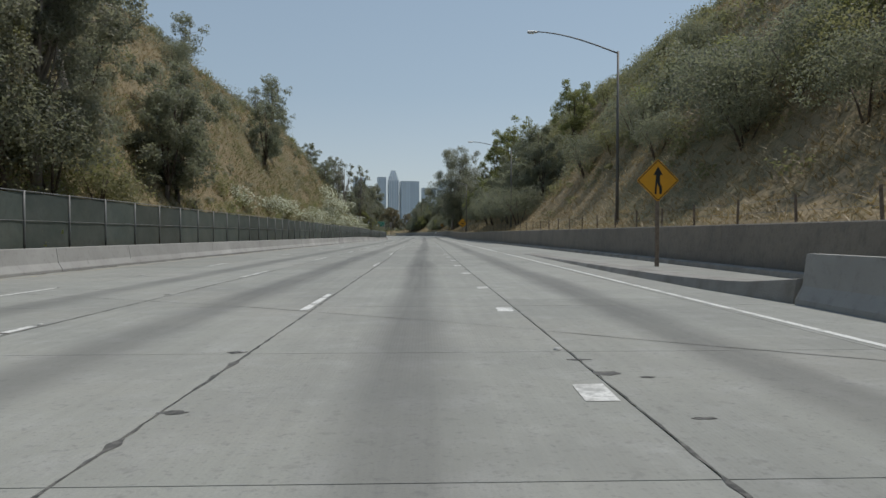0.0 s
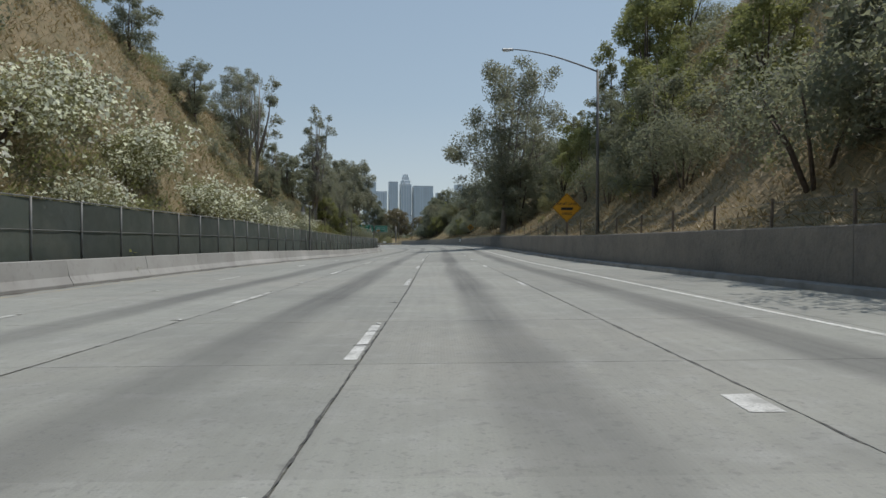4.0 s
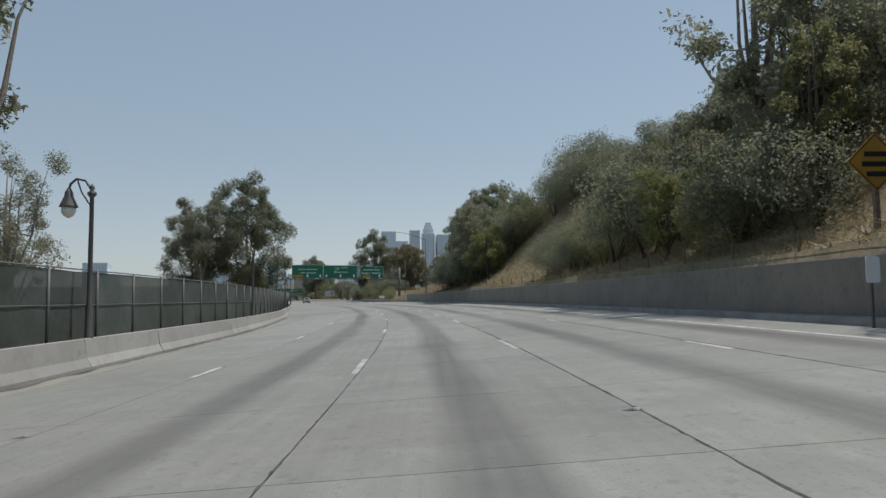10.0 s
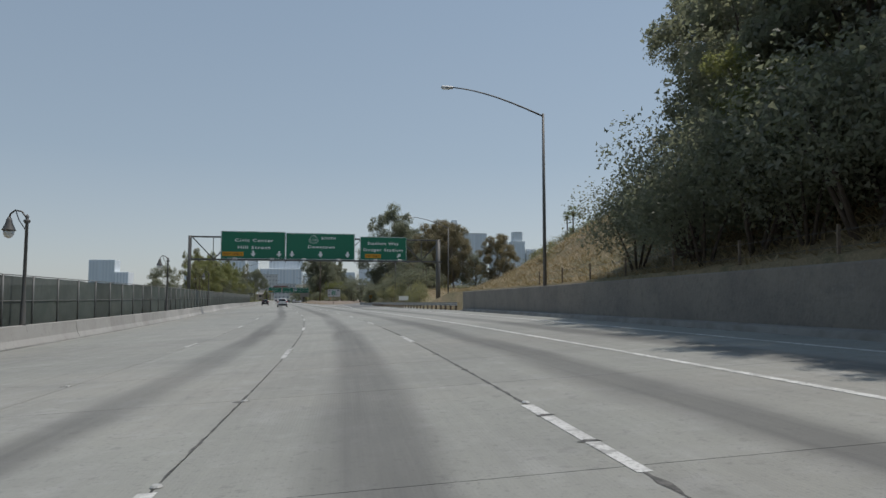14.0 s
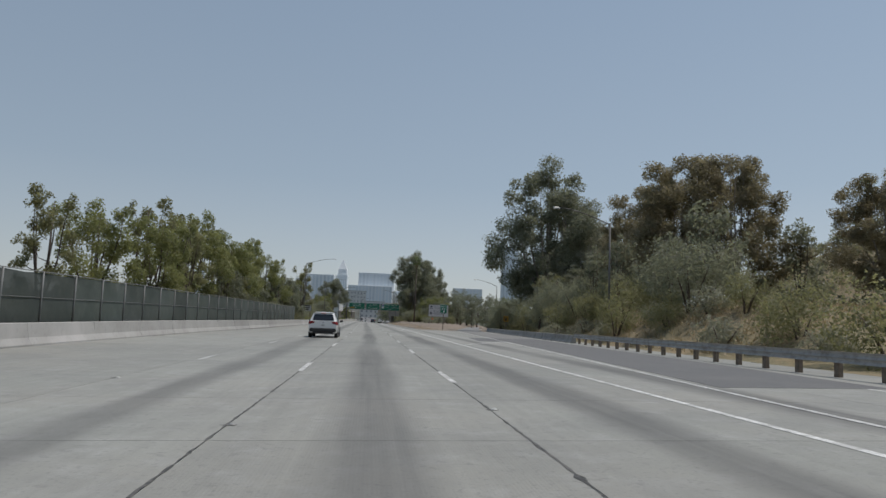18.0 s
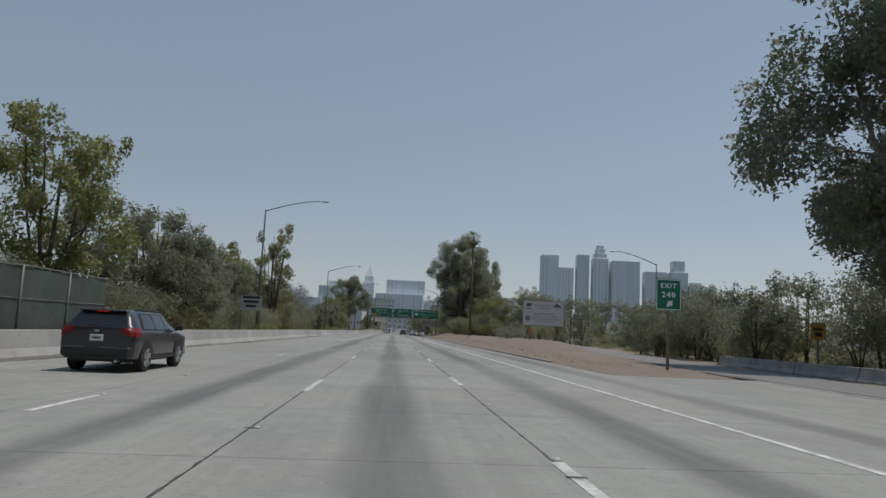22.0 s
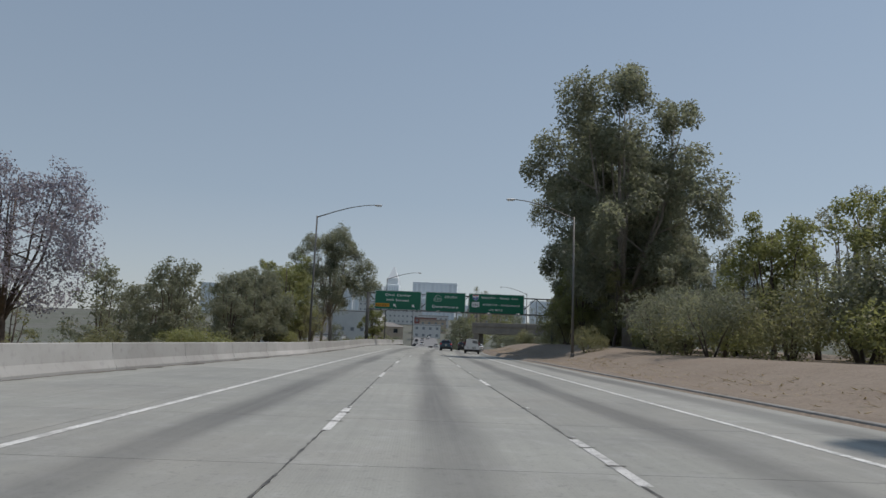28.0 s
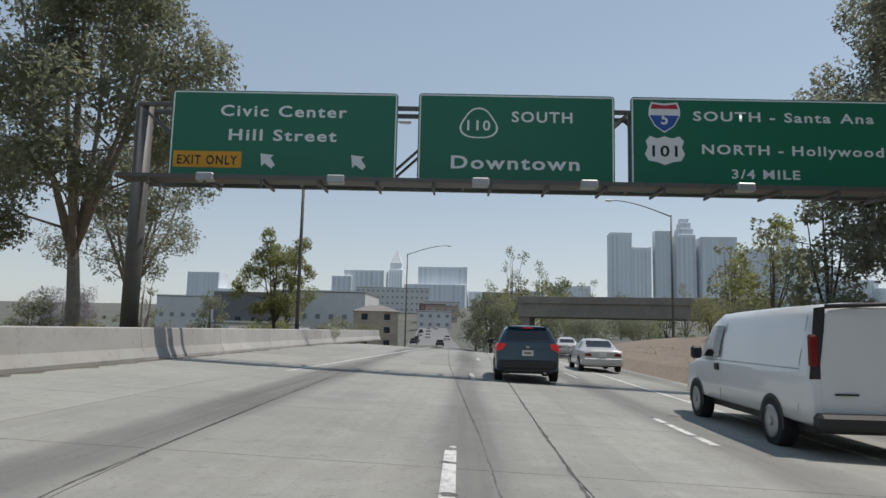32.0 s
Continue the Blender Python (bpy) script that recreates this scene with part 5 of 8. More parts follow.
# ---------------------------------------------------------------- trees and shrubs
def gum_tree(name, h, spread, seed, leaf, bark, label, clumps=34, per=150, size=0.42, forks=4, base=0.35, open_=1.0, tall=1.0):
    """A tree with a leaning trunk, forked limbs and separate lobes of foliage, each of several leaf clumps; built at the origin."""
    g = random.Random(seed)
    t = thing(name, Matrix(), label, "tree", "roadside trees")
    lean = Vector((g.uniform(-.06, .06) * h, g.uniform(-.06, .06) * h, 0))
    r0 = 0.012 * h + 0.06
    bow = Vector((g.uniform(-.02, .02) * h, g.uniform(-.02, .02) * h, 0))
    trunk = [Vector((0, 0, -0.6)), lean * .1 + Vector((0, 0, h * .12)), lean * .4 + bow + Vector((0, 0, h * base)), lean * .8 + bow + Vector((0, 0, h * (base + .9) / 2.1)), lean * 1.1 + Vector((0, 0, h * .88))]
    part("trunk", tube(bmesh.new(), trunk, [r0 * 1.3, r0, r0 * .75, r0 * .5, r0 * .12], 9), bark, t)
    n = max(forks, round(clumps / 2.3))
    lobes = []
    for k in range(n):
        u = (k + .5) / n
        a = k * 2.4 + g.uniform(-.5, .5)
        zz = h * (base + .06 + (.88 - base) * u)
        x = (zz / h - base) / (1.0 - base)
        prof = math.sin(math.pi * min(1.0, .16 + .79 * x) ** .9) ** .5
        rad = spread * prof * g.uniform(.28, .92)
        rr = spread * g.uniform(.22, .36) * (1.0 - .2 * u) * open_
        lobes.append(Vector((lean.x * zz / h + math.cos(a) * rad, lean.y * zz / h + math.sin(a) * rad, min(zz, h - rr * .75))).to_tuple() + (rr,))
    for f in range(forks):
        mine = lobes[f::forks]
        if not mine:
            continue
        top = Vector(mine[-1][:3])
        z0 = h * (base * .75 + .12 * f / forks)
        w = max(0.0, min(1.0, z0 / (h * base) - .3))
        p0 = trunk[1].lerp(trunk[2], w)
        mid = p0.lerp(top, .45) + Vector(((top.x - p0.x) * .18, (top.y - p0.y) * .18, h * .01))
        limb = tube(bmesh.new(), [p0, mid, mid.lerp(top, .55) + Vector((g.uniform(-.3, .3), g.uniform(-.3, .3), .2)), top], [r0 * .5, r0 * .34, r0 * .2, r0 * .06], 6)
        for c in mine[:-1]:
            c = Vector(c[:3])
            q = mid.lerp(top, max(0.0, min(.8, (c.z - mid.z - spread * .3) / max(.5, top.z - mid.z))))
            if c.z < mid.z + spread * .1:
                q = p0.lerp(mid, max(.1, min(1.0, (c.z - p0.z - spread * .2) / max(.5, mid.z - p0.z))))
            tube(limb, [q, q.lerp(c, .5) + Vector((g.uniform(-.25, .25), g.uniform(-.25, .25), -.15)), c], [r0 * .24, r0 * .15, r0 * .05], 5)
        part("limb", limb, bark, t)
    cl, many = [], []
    leaf_size = size * .575
    for x, y, z, rr in lobes:
        for k in range(6):
            v = Vector((g.gauss(0, 1), g.gauss(0, 1), g.gauss(.1, 1)))
            v.normalize()
            k_ = g.uniform(.36, .68)
            cl.append((x + v.x * rr * .7, y + v.y * rr * .7, z + v.z * rr * .66, rr * k_, rr * k_, rr * k_ * g.uniform(.75, 1.1) * tall))
            many.append(max(6, int(per / 160 * 14.5 * (rr * k_ / leaf_size) ** 2 * g.uniform(.7, 1.2))))
    part("crown", leaf_mesh("crown", cl, many, leaf_size, leaf, 0.6, seed, 0.5, .35), parent=t)
    return t


def bush(name, w, h, seed, leaf, label, n=9, per=150, size=0.3, flowers=0):
    g = random.Random(seed)
    t = thing(name, Matrix(), label, "shrub", "slope shrubs")
    cl = []
    for k in range(n):
        a, r = g.uniform(0, 6.283), w * .5 * g.random() ** .5 * .75
        rr = w * g.uniform(.2, .32)
        cl.append((math.cos(a) * r, math.sin(a) * r, h * g.uniform(.2, .72), rr, rr, h * g.uniform(.22, .36)))
    part("foliage", leaf_mesh("foliage", cl, int(per * 2.4), size * .53, leaf, .62, seed, .1, .62), parent=t)
    bm = bmesh.new()
    for k in range(4):
        a = g.uniform(0, 6.283)
        tube(bm, [(0, 0, -.4), (math.cos(a) * w * .12, math.sin(a) * w * .12, h * .3), (math.cos(a) * w * .25, math.sin(a) * w * .25, h * .6)], [.08, .05, .02], 5)
    part("stem", bm, M["bark_dark"], t)
    if flowers:
        part("blossom", leaf_mesh("blossom", [(x, y, z + .1, a * 1.05, b * 1.05, c * 1.05) for x, y, z, a, b, c in cl], flowers, .16, M["flower"], .8, seed + 1, 0, .95), parent=t)
    return t


def stand(kind, m):
    """The first of a kind is moved to its place, the next are copies."""
    ob = kinds[kind]
    if kind not in used:
        used.add(kind)
        ob.matrix_basis = m
        return ob
    return copy_thing(ob, m)


used = set()
kinds = {
    "gum_a": gum_tree("eucalyptus_tree", 20, 6.3, 1, M["leaf_grey"], M["bark"], "tall grey-green eucalyptus tree with pale forked trunk", 50, 165, .36, 6, .42),
    "gum_b": gum_tree("eucalyptus_tree", 20, 7.0, 2, M["leaf_grey"], M["bark"], "broad eucalyptus tree with drooping grey-green leaves", 92, 84, .36, 7, .13),
    "gum_c": gum_tree("eucalyptus_tree", 20, 6.4, 3, M["leaf_dark"], M["bark"], "dark dense eucalyptus tree with rounded crown clumps", 68, 185, .37, 8, .14, 1.12),
    "gum_d": gum_tree("eucalyptus_tree", 20, 4.4, 4, M["leaf_grey"], M["bark"], "slender open eucalyptus tree with thin crown", 26, 110, .42, 5, .3, .9),
    "gum_f": gum_tree("eucalyptus_tree", 20, 6.4, 16, M["leaf_grey"], M["bark"], "thin airy eucalyptus tree with sky showing through", 62, 62, .34, 7, .3, .95),
    "gum_h": gum_tree("eucalyptus_tree", 20, 3.7, 18, M["leaf_grey"], M["bark"], "slim leafy eucalyptus tree with a forked top", 70, 105, .34, 6, .16, .95),
    "gum_g": gum_tree("eucalyptus_tree", 20, 8.2, 17, M["leaf_dark"], M["bark"], "broad domed eucalyptus tree with pale trunk and open crown", 56, 150, .36, 7, .3, 1.0),
    "gum_e": gum_tree("eucalyptus_tree", 20, 7.4, 6, M["leaf_brown"], M["bark"], "rust-tinged eucalyptus tree behind the ramp", 84, 170, .42, 6, .12),
    "green_a": gum_tree("broadleaf_tree", 12, 4.6, 7, M["leaf_green"], M["bark_dark"], "leafy green broadleaf tree", 40, 150, .36, 5, .18, 1.1),
    "green_b": gum_tree("broadleaf_tree", 12, 3.0, 8, M["leaf_olive"], M["bark_dark"], "slim olive-green tree with an uneven crown", 36, 150, .34, 5, .15, 1.05, 1.2),
    "dark_a": gum_tree("evergreen_tree", 12, 4.8, 9, M["leaf_dark"], M["bark_dark"], "dark dense evergreen tree", 46, 110, .41, 5, .08, 1.15),
    "jaca": gum_tree("jacaranda_tree", 12, 6.0, 10, M["leaf_lilac"], M["bark_dark"], "lilac-flowering jacaranda tree with bare spreading limbs", 60, 52, .28, 7, .25, .95),
    "sparse": gum_tree("bare_tree", 12, 3.6, 11, M["leaf_grey"], M["bark"], "thinly leaved tree with bare branches", 22, 45, .32, 6, .25, .9),
    "dark_a_far": gum_tree("evergreen_tree", 12, 4.8, 12, M["leaf_dark"], M["bark_dark"], "dark dense evergreen tree", 30, 70, .62, 4, .08, 1.35),
    "green_a_far": gum_tree("broadleaf_tree", 12, 4.6, 13, M["leaf_green"], M["bark_dark"], "leafy green broadleaf tree", 30, 70, .6, 4, .15, 1.25),
    "green_b_far": gum_tree("broadleaf_tree", 12, 3.0, 14, M["leaf_olive"], M["bark_dark"], "slim olive-green tree with an uneven crown", 26, 60, .58, 4, .15, 1.15, 1.2),
    "bush_a": bush("shrub", 4.6, 3.4, 21, M["leaf_olive"], "olive-green shrub on the dry slope", 9, 200, .24),
    "bush_b": bush("shrub", 5.2, 4.2, 22, M["leaf_dark"], "dark green rounded shrub on the dry slope", 11, 260, .22),
    "bush_c": bush("shrub", 3.6, 2.2, 23, M["leaf_grey"], "grey-green sagebrush shrub on the slope", 8, 120, .24),
    "bush_d": bush("shrub", 4.4, 2.6, 24, M["leaf_green"], "fresh green shrub beside the slope", 9, 150, .28),
    "bush_e": bush("flowering_shrub", 6.0, 3.0, 25, M["leaf_olive"], "shrub covered in small white blossom by the fence", 11, 150, .24, 130),
}


# bare grassy patches of the slopes and the view of the signs: metres along, from and to beyond the wall
CLEAR = [(316, 339, 0, 8.0), (374, 391, 0, 5.5), (256, 276, 0, 4.6), (14, 36, 0, 4.0), (150, 160, 0, 4.0)]


def bare(s, d):
    w = d - float(tab(WALL, s))
    return any(a < s < b and lo < w < hi for a, b, lo, hi in CLEAR)


def plant(kind, s, d, scale, turn=None, sink=0.0, tall=1.0):
    if bare(s, d):
        return None
    if kind in ("dark_a", "green_a", "green_b") and (abs(d) > 25 or s > 780):
        kind += "_far"
    p = ground_at(s, d, -sink)
    a = rnd.uniform(0, 360) if turn is None else turn
    ob = stand(kind, Matrix.Translation(p) @ Matrix.Rotation(radians(a), 4, "Z"))
    ob.scale = (scale, scale, scale * tall)
    return ob


# singled-out trees: kind, along, across, scale, stretch in height
TREES = [("gum_a", 33, -14.8, .72, 1), ("gum_b", 28, -16, .62, 1), ("gum_d", 41, -17.5, .85, 1), ("gum_a", 37, -20, .7, 1), ("dark_a", 52, -15, .72, 1), ("dark_a", 57, -17, .75, 1), ("dark_a", 47, -19, .7, 1), ("green_b", 30, -14.5, .7, 1), ("dark_a", 24, -15, .8, 1), ("gum_b", 33.5, -15.4, .5, 1), ("dark_a", 50, -15.0, .72, 1), ("dark_a", 95, -18.6, .72, 1), ("green_a", 238, -14.5, .52, 1), ("dark_a", 246, -14.8, .48, 1), ("green_a", 229, -15.0, .45, 1),
         ("dark_a", 138, -27, .8, 1), ("dark_a", 143, -28, .7, 1), ("dark_a", 151, -27.5, .55, .9), ("dark_a", 120, -26, .5, .9), ("dark_a", 88, -27, .6, .9), ("dark_a", 104, -20, .45, .9), ("dark_a", 166, -24, .5, 1), ("dark_a", 176, -22, .55, 1), ("gum_d", 185.5, -18.4, .7, 1), ("sparse", 188.5, -20, 1.0, 1), ("gum_b", 192, -22, .5, 1), ("gum_h", 214.6, -17.0, .98, 1), ("dark_a", 203, -18.7, .52, 1), ("dark_a", 207, -18.8, .56, 1), ("dark_a", 205, -21.4, .42, 1), ("sparse", 200, -19.6, .42, 1), ("sparse", 206, -23, .55, 1), ("gum_h", 217.5, -18.0, .72, 1), ("gum_f", 225, -17.0, .56, 1), ("gum_f", 232, -15.4, .56, 1), ("dark_a", 186, -17, .42, .9),
         ("gum_b", 235, -18.9, .62, 1.05), ("gum_b", 243, -19, .5, 1), ("dark_a", 236, -15, .5, 1), ("green_a", 222, -17, .6, .9), ("gum_a", 262, -17, .95, 1), ("gum_a", 272, -15.5, 1.08, 1), ("gum_d", 278, -15.5, 1.0, 1),
         ("dark_a", 262, -16, .5, 1), ("green_b", 252, -14, .6, 1), ("dark_a", 248, -19, .7, 1), ("gum_c", 353.5, -18.0, .9, 1.06), ("gum_b", 356, -25, .72, 1), ("gum_a", 349, -23.5, .78, 1), ("gum_f", 327, -38, .98, 1), ("gum_d", 350, -46, .9, 1), ("green_b", 345, -55, 1.1, 1), ("green_b", 330, -48, 1.0, 1),
         ("gum_d", 300, -45, .7, 1), ("gum_d", 318, -60, .8, 1), ("dark_a", 460, -22, .7, .9), ("green_b", 478, -19, 0.72, 1), ("green_a", 488, -20, 0.76, 1.05), ("green_a", 499, -19, 0.80, 1.05), ("green_b", 507, -18, 0.86, 1), ("green_b", 514, -24, 1.2, 1), ("green_a", 520, -21, 1.05, 1.1), ("green_b", 527, -23.5, 1.2, 1),
         ("green_a", 529, -19, 1.0, 1.05), ("green_b", 537, -22, 1.15, 1), ("green_a", 545, -19.5, 1.05, 1.05), ("dark_a", 523, -17.5, .6, 1), ("dark_a", 534, -17, .6, 1), ("green_b", 533, -18, .85, 1), ("green_a", 541, -19, .8, 1), ("green_b", 549, -20, .9, 1), ("green_a", 556, -18, .9, 1.15), ("dark_a", 563, -19, .7, 1.1), ("green_b", 571, -18, .8, 1),
         ("dark_a", 570, -14.9, .7, 1), ("dark_a", 576, -15.8, .7, 1), ("dark_a", 583, -16.5, .55, 1), ("dark_a", 566, -16.5, .75, 1), ("dark_a", 580, -20, .75, 1), ("dark_a", 590, -20.4, .78, 1), ("dark_a", 602, -21.9, .74, 1), ("green_b", 616, -16.2, 1.2, 1.08), ("green_a", 611, -20.5, .95, 1), ("green_b", 607, -21.5, 1.0, 1), ("dark_a", 603, -19, .75, 1), ("dark_a", 632, -20, .72, 1), ("dark_a", 638, -19, .62, 1), ("green_b", 622, -17.5, .9, 1), ("dark_a", 612, -21, .6, 1), ("dark_a", 640, -24, .6, 1), ("dark_a", 655, -23, .7, 1.1),
         ("bush_c", 612, 16, .9, 1), ("bush_c", 618, 19, 1.15, 1.1), ("bush_c", 606, 14.5, .5, 1), ("bush_a", 622, 22, .9, 1), ("bush_c", 634, 18, .8, 1), ("bush_b", 630, -19, 1.3, 1.2), ("bush_b", 645, -18, 1.2, 1.2), ("bush_b", 662, -19, 1.3, 1.2), ("dark_a", 672, -26, .68, 1), ("jaca", 690, -25, 1.05, 1), ("jaca", 676, -30, 1.0, 1), ("dark_a", 700, -19, .6, 1), ("dark_a", 712, -18, .62, 1), ("dark_a", 725, -18, 0.51, 1), ("green_b", 738, -17, 0.53, 1), ("dark_a", 706, -27, .7, 1), ("dark_a", 720, -32, 0.68, 1), ("green_a", 660, -38, 1.0, 1), ("dark_a", 676, -44, 1.0, 1), ("green_a", 745, -36, .9, 1), ("dark_a", 690, -55, 1.1, 1), ("green_b", 730, -50, 0.94, 1), ("dark_a", 752, -30, .7, 1), ("dark_a", 722, -18, 0.72, 1), ("green_b", 727, -20, 0.77, 1), ("dark_a", 733, -24, 0.81, 1), ("dark_a", 716, -17, 0.68, 1), ("green_a", 737, -19.5, 0.61, 1), ("dark_a", 728, -29, 0.85, 1), ("dark_a", 640, -40, .9, 1), ("dark_a", 707, -23, .55, 1), ("green_b", 716, -25, 0.53, 1), ("bush_b", 722, -19, 1.5, 1.3), ("dark_a", 735, -26, 0.51, 1),
         ("green_a", 737, -18.6, 1.0, 1), ("green_a", 744, -22, 1.0, 1), ("bush_a", 742, -17, 1.3, 1.2), ("gum_g", 763, -17.8, .98, 1), ("gum_f", 776, -22, .8, 1), ("bush_b", 778, -9.3, .36, 1), ("bush_e", 786, -10.6, .5, 1), ("bush_c", 771, -10.8, .5, 1), ("green_a", 776, -12.3, .62, 1.0), ("green_b", 784, -14, .6, 1), ("dark_a", 790, -22, .45, 1), ("jaca", 782, -30, .6, 1), ("dark_a", 792, -35, .62, 1), ("dark_a", 777, -29, .5, 1), ("sparse", 786, -26, .7, 1), ("dark_a", 852, 14, .6, 1), ("dark_a", 858, 22, .7, 1), ("green_a", 850, 30, .7, 1), ("dark_a", 862, 36, .8, 1), ("bush_b", 846, 18, 1.4, 1), ("bush_b", 844, 26, 1.4, 1), ("bush_a", 800, -13, .9, 1), ("bush_b", 807, -11.5, .7, 1),
         ("dark_a", 584, 33, .62, 1), ("dark_a", 579, 37, .7, 1), ("dark_a", 575, 43, .75, 1), ("bush_b", 588, 31, 1.5, 1.2), ("bush_b", 582, 30, 1.3, 1.1), ("bush_a", 577, 33, 1.4, 1.2), ("bush_b", 571, 38, 1.6, 1.2), ("dark_a", 590, 41, .8, 1), ("dark_a", 583, 48, .9, 1), ("green_a", 577, 52, .8, 1), ("bush_b", 568, 34, 1.1, 1),
         ("dark_a", 671, 29, .85, 1), ("dark_a", 674, 33, .9, 1), ("dark_a", 668, 36, .8, 1), ("dark_a", 666, 41, .85, 1), ("green_a", 677, 27, .8, 1), ("bush_a", 737, 17.5, 1.5, 1.2), ("bush_a", 742, 20, 1.6, 1.2), ("bush_a", 735, 21.5, 1.6, 1.2), ("bush_b", 747, 22, 1.7, 1.3), ("dark_a", 752, 20, .75, 1), ("dark_a", 745, 26, .9, 1), ("bush_b", 755, 24, 1.6, 1.2), ("dark_a", 760, 27, .95, 1),
         # right-hand side
         ("dark_a", 104, 21, .85, 1), ("dark_a", 111, 20, .8, 1), ("green_a", 97, 25, .8, 1), ("gum_b", 203, 11.9, 1.25, 1.0), ("dark_a", 199, 14, .75, 1), ("dark_a", 205, 13.6, .8, 1), ("dark_a", 210, 18, .85, 1), ("dark_a", 219, 19, .8, 1),
         ("green_a", 200, 27, .42, 1), ("green_a", 208, 24, .45, 1), ("green_b", 196, 21, .7, 1), ("dark_a", 585, 31, .6, 1), ("dark_a", 592, 34, .65, 1), ("dark_a", 600, 37.5, .7, 1), ("green_a", 168, 22, 1.0, 1), ("green_a", 175, 25, 1.05, 1), ("green_b", 171, 19, .8, 1), ("green_a", 180, 30, .9, 1), ("sparse", 236, 22, 1.25, 1), ("gum_f", 241, 19, .8, 1), ("dark_a", 230, 16, .8, 1), ("dark_a", 243, 15.5, .75, 1), ("dark_a", 255, 15, .75, 1),
         ("gum_f", 260, 18.8, .87, 1), ("dark_a", 271, 17, .9, 1), ("sparse", 286, 15.5, 1.35, 1), ("dark_a", 283, 16, .8, 1), ("gum_c", 292, 24, .6, 1), ("dark_a", 296, 13.9, .55, 1), ("green_b", 280, 14.5, .6, 1),
         ("gum_b", 353, 14.2, .56, 1), ("gum_a", 357, 13.8, .62, 1), ("bush_a", 346, 15, 1.5, 1.2), ("bush_a", 349, 18, 1.6, 1.2), ("bush_a", 345, 20, 1.5, 1.1), ("bush_d", 351, 15.5, 1.7, 1.3), ("bush_b", 340, 26, 1.5, 1.1), ("bush_b", 331, 27, .95, 1), ("bush_b", 322, 27, .9, 1), ("dark_a", 349, 13.4, .8, 1), ("bush_b", 341, 22, 1.2, 1), ("bush_b", 335, 24, 1.3, 1), ("gum_c", 371, 18.5, .6, 1), ("gum_c", 363, 17, .66, 1), ("dark_a", 367, 16, .95, 1), ("dark_a", 361, 15.5, .95, 1), ("gum_c", 377, 24, .58, 1), ("dark_a", 374, 20, .9, 1.05), ("bush_b", 369, 14, 1.3, 1.2), ("bush_b", 331, 18, 1.2, 1), ("dark_a", 324, 16, .32, 1), ("dark_a", 383, 28, .9, 1), ("dark_a", 391, 34, .8, 1),
         ("gum_c", 556.5, 31.5, 1.55, 1.0), ("gum_c", 562, 37, 1.15, 1), ("gum_b", 549, 37, 1.0, 1), ("gum_e", 513, 35.5, 0.92, 1), ("gum_e", 524, 36, 0.84, 1), ("gum_e", 505, 38, 0.85, 1), ("gum_e", 535, 37, 0.72, 1), ("gum_e", 543, 42, 0.76, 1), ("green_b", 545, 27.5, .8, 1), ("green_b", 538, 28, .7, 1), ("dark_a", 500, 42, .8, 1), ("gum_e", 492, 45, 0.64, 1),
         ("gum_c", 715, 19.3, 1.38, 1.0), ("gum_c", 722, 22.5, 1.05, .95), ("dark_a", 700, 24, .75, 1), ("green_a", 694, 26, .85, 1), ("gum_b", 724, 24, .85, 1.1), ("green_b", 713, 17.5, .62, 1), ("green_a", 692, 22, .78, 1), ("green_a", 684, 24.5, .8, 1), ("dark_a", 676, 24.8, .62, 1), ("dark_a", 668, 31, .7, 1), ("green_a", 700, 27, .62, 1), ("dark_a", 706, 22, .7, 1),
         ("sparse", 702, 34, 1.15, 1), ("dark_a", 706, 44, 1.1, 1), ("dark_a", 700, 39, 1.1, 1), ("dark_a", 712, 50, 1.15, 1), ("green_a", 716, 56, 1.1, 1), ("dark_a", 690, 33, 1.0, 1), ("sparse", 708, 38, 1.2, 1), ("dark_a", 722, 62, 1.15, 1), ("dark_a", 728, 70, 1.2, 1), ("gum_c", 733, 21, 1.2, 1.1), ("green_a", 728, 17.5, .8, 1), ("green_a", 739, 18.5, .75, 1), ("gum_c", 738, 25, 1.1, 1.15), ("gum_b", 773, 27, 1.1, 1.05), ("gum_d", 766, 29, 1.2, 1), ("gum_c", 778, 32, 1.1, 1), ("dark_a", 781, 25, .95, 1), ("green_a", 790, 25, .85, 1), ("green_b", 797, 24, .8, 1), ("dark_a", 805, 28, .8, 1), ("green_b", 760, 24, .8, 1), ("dark_a", 766, 26, .9, 1),
         ("dark_a", 880, 0.5, 1.0, 1), ("dark_a", 873, 3.5, 1.1, 1), ("green_a", 871, 7.5, 1.1, 1.05), ("green_b", 876, 10, 1.2, 1.1), ("dark_a", 866, 5.5, .9, 1), ("green_a", 884, 4, 1.1, 1), ("sparse", 880, 8, 1.6, 1.25), ("green_a", 880, 16, 1.2, 1), ("dark_a", 895, 19, 1.3, 1), ("sparse", 905, 17, 1.6, 1.1), ("dark_a", 915, 24, 1.2, 1), ("sparse", 940, 34, 1.6, 1), ("dark_a", 960, 48, 1.3, 1), ("sparse", 930, 60, 1.7, 1), ("dark_a", 1000, 60, 1.3, 1)]
for kind, s, d, sc, tall in TREES:
    plant(kind, s, d, sc, tall=tall)

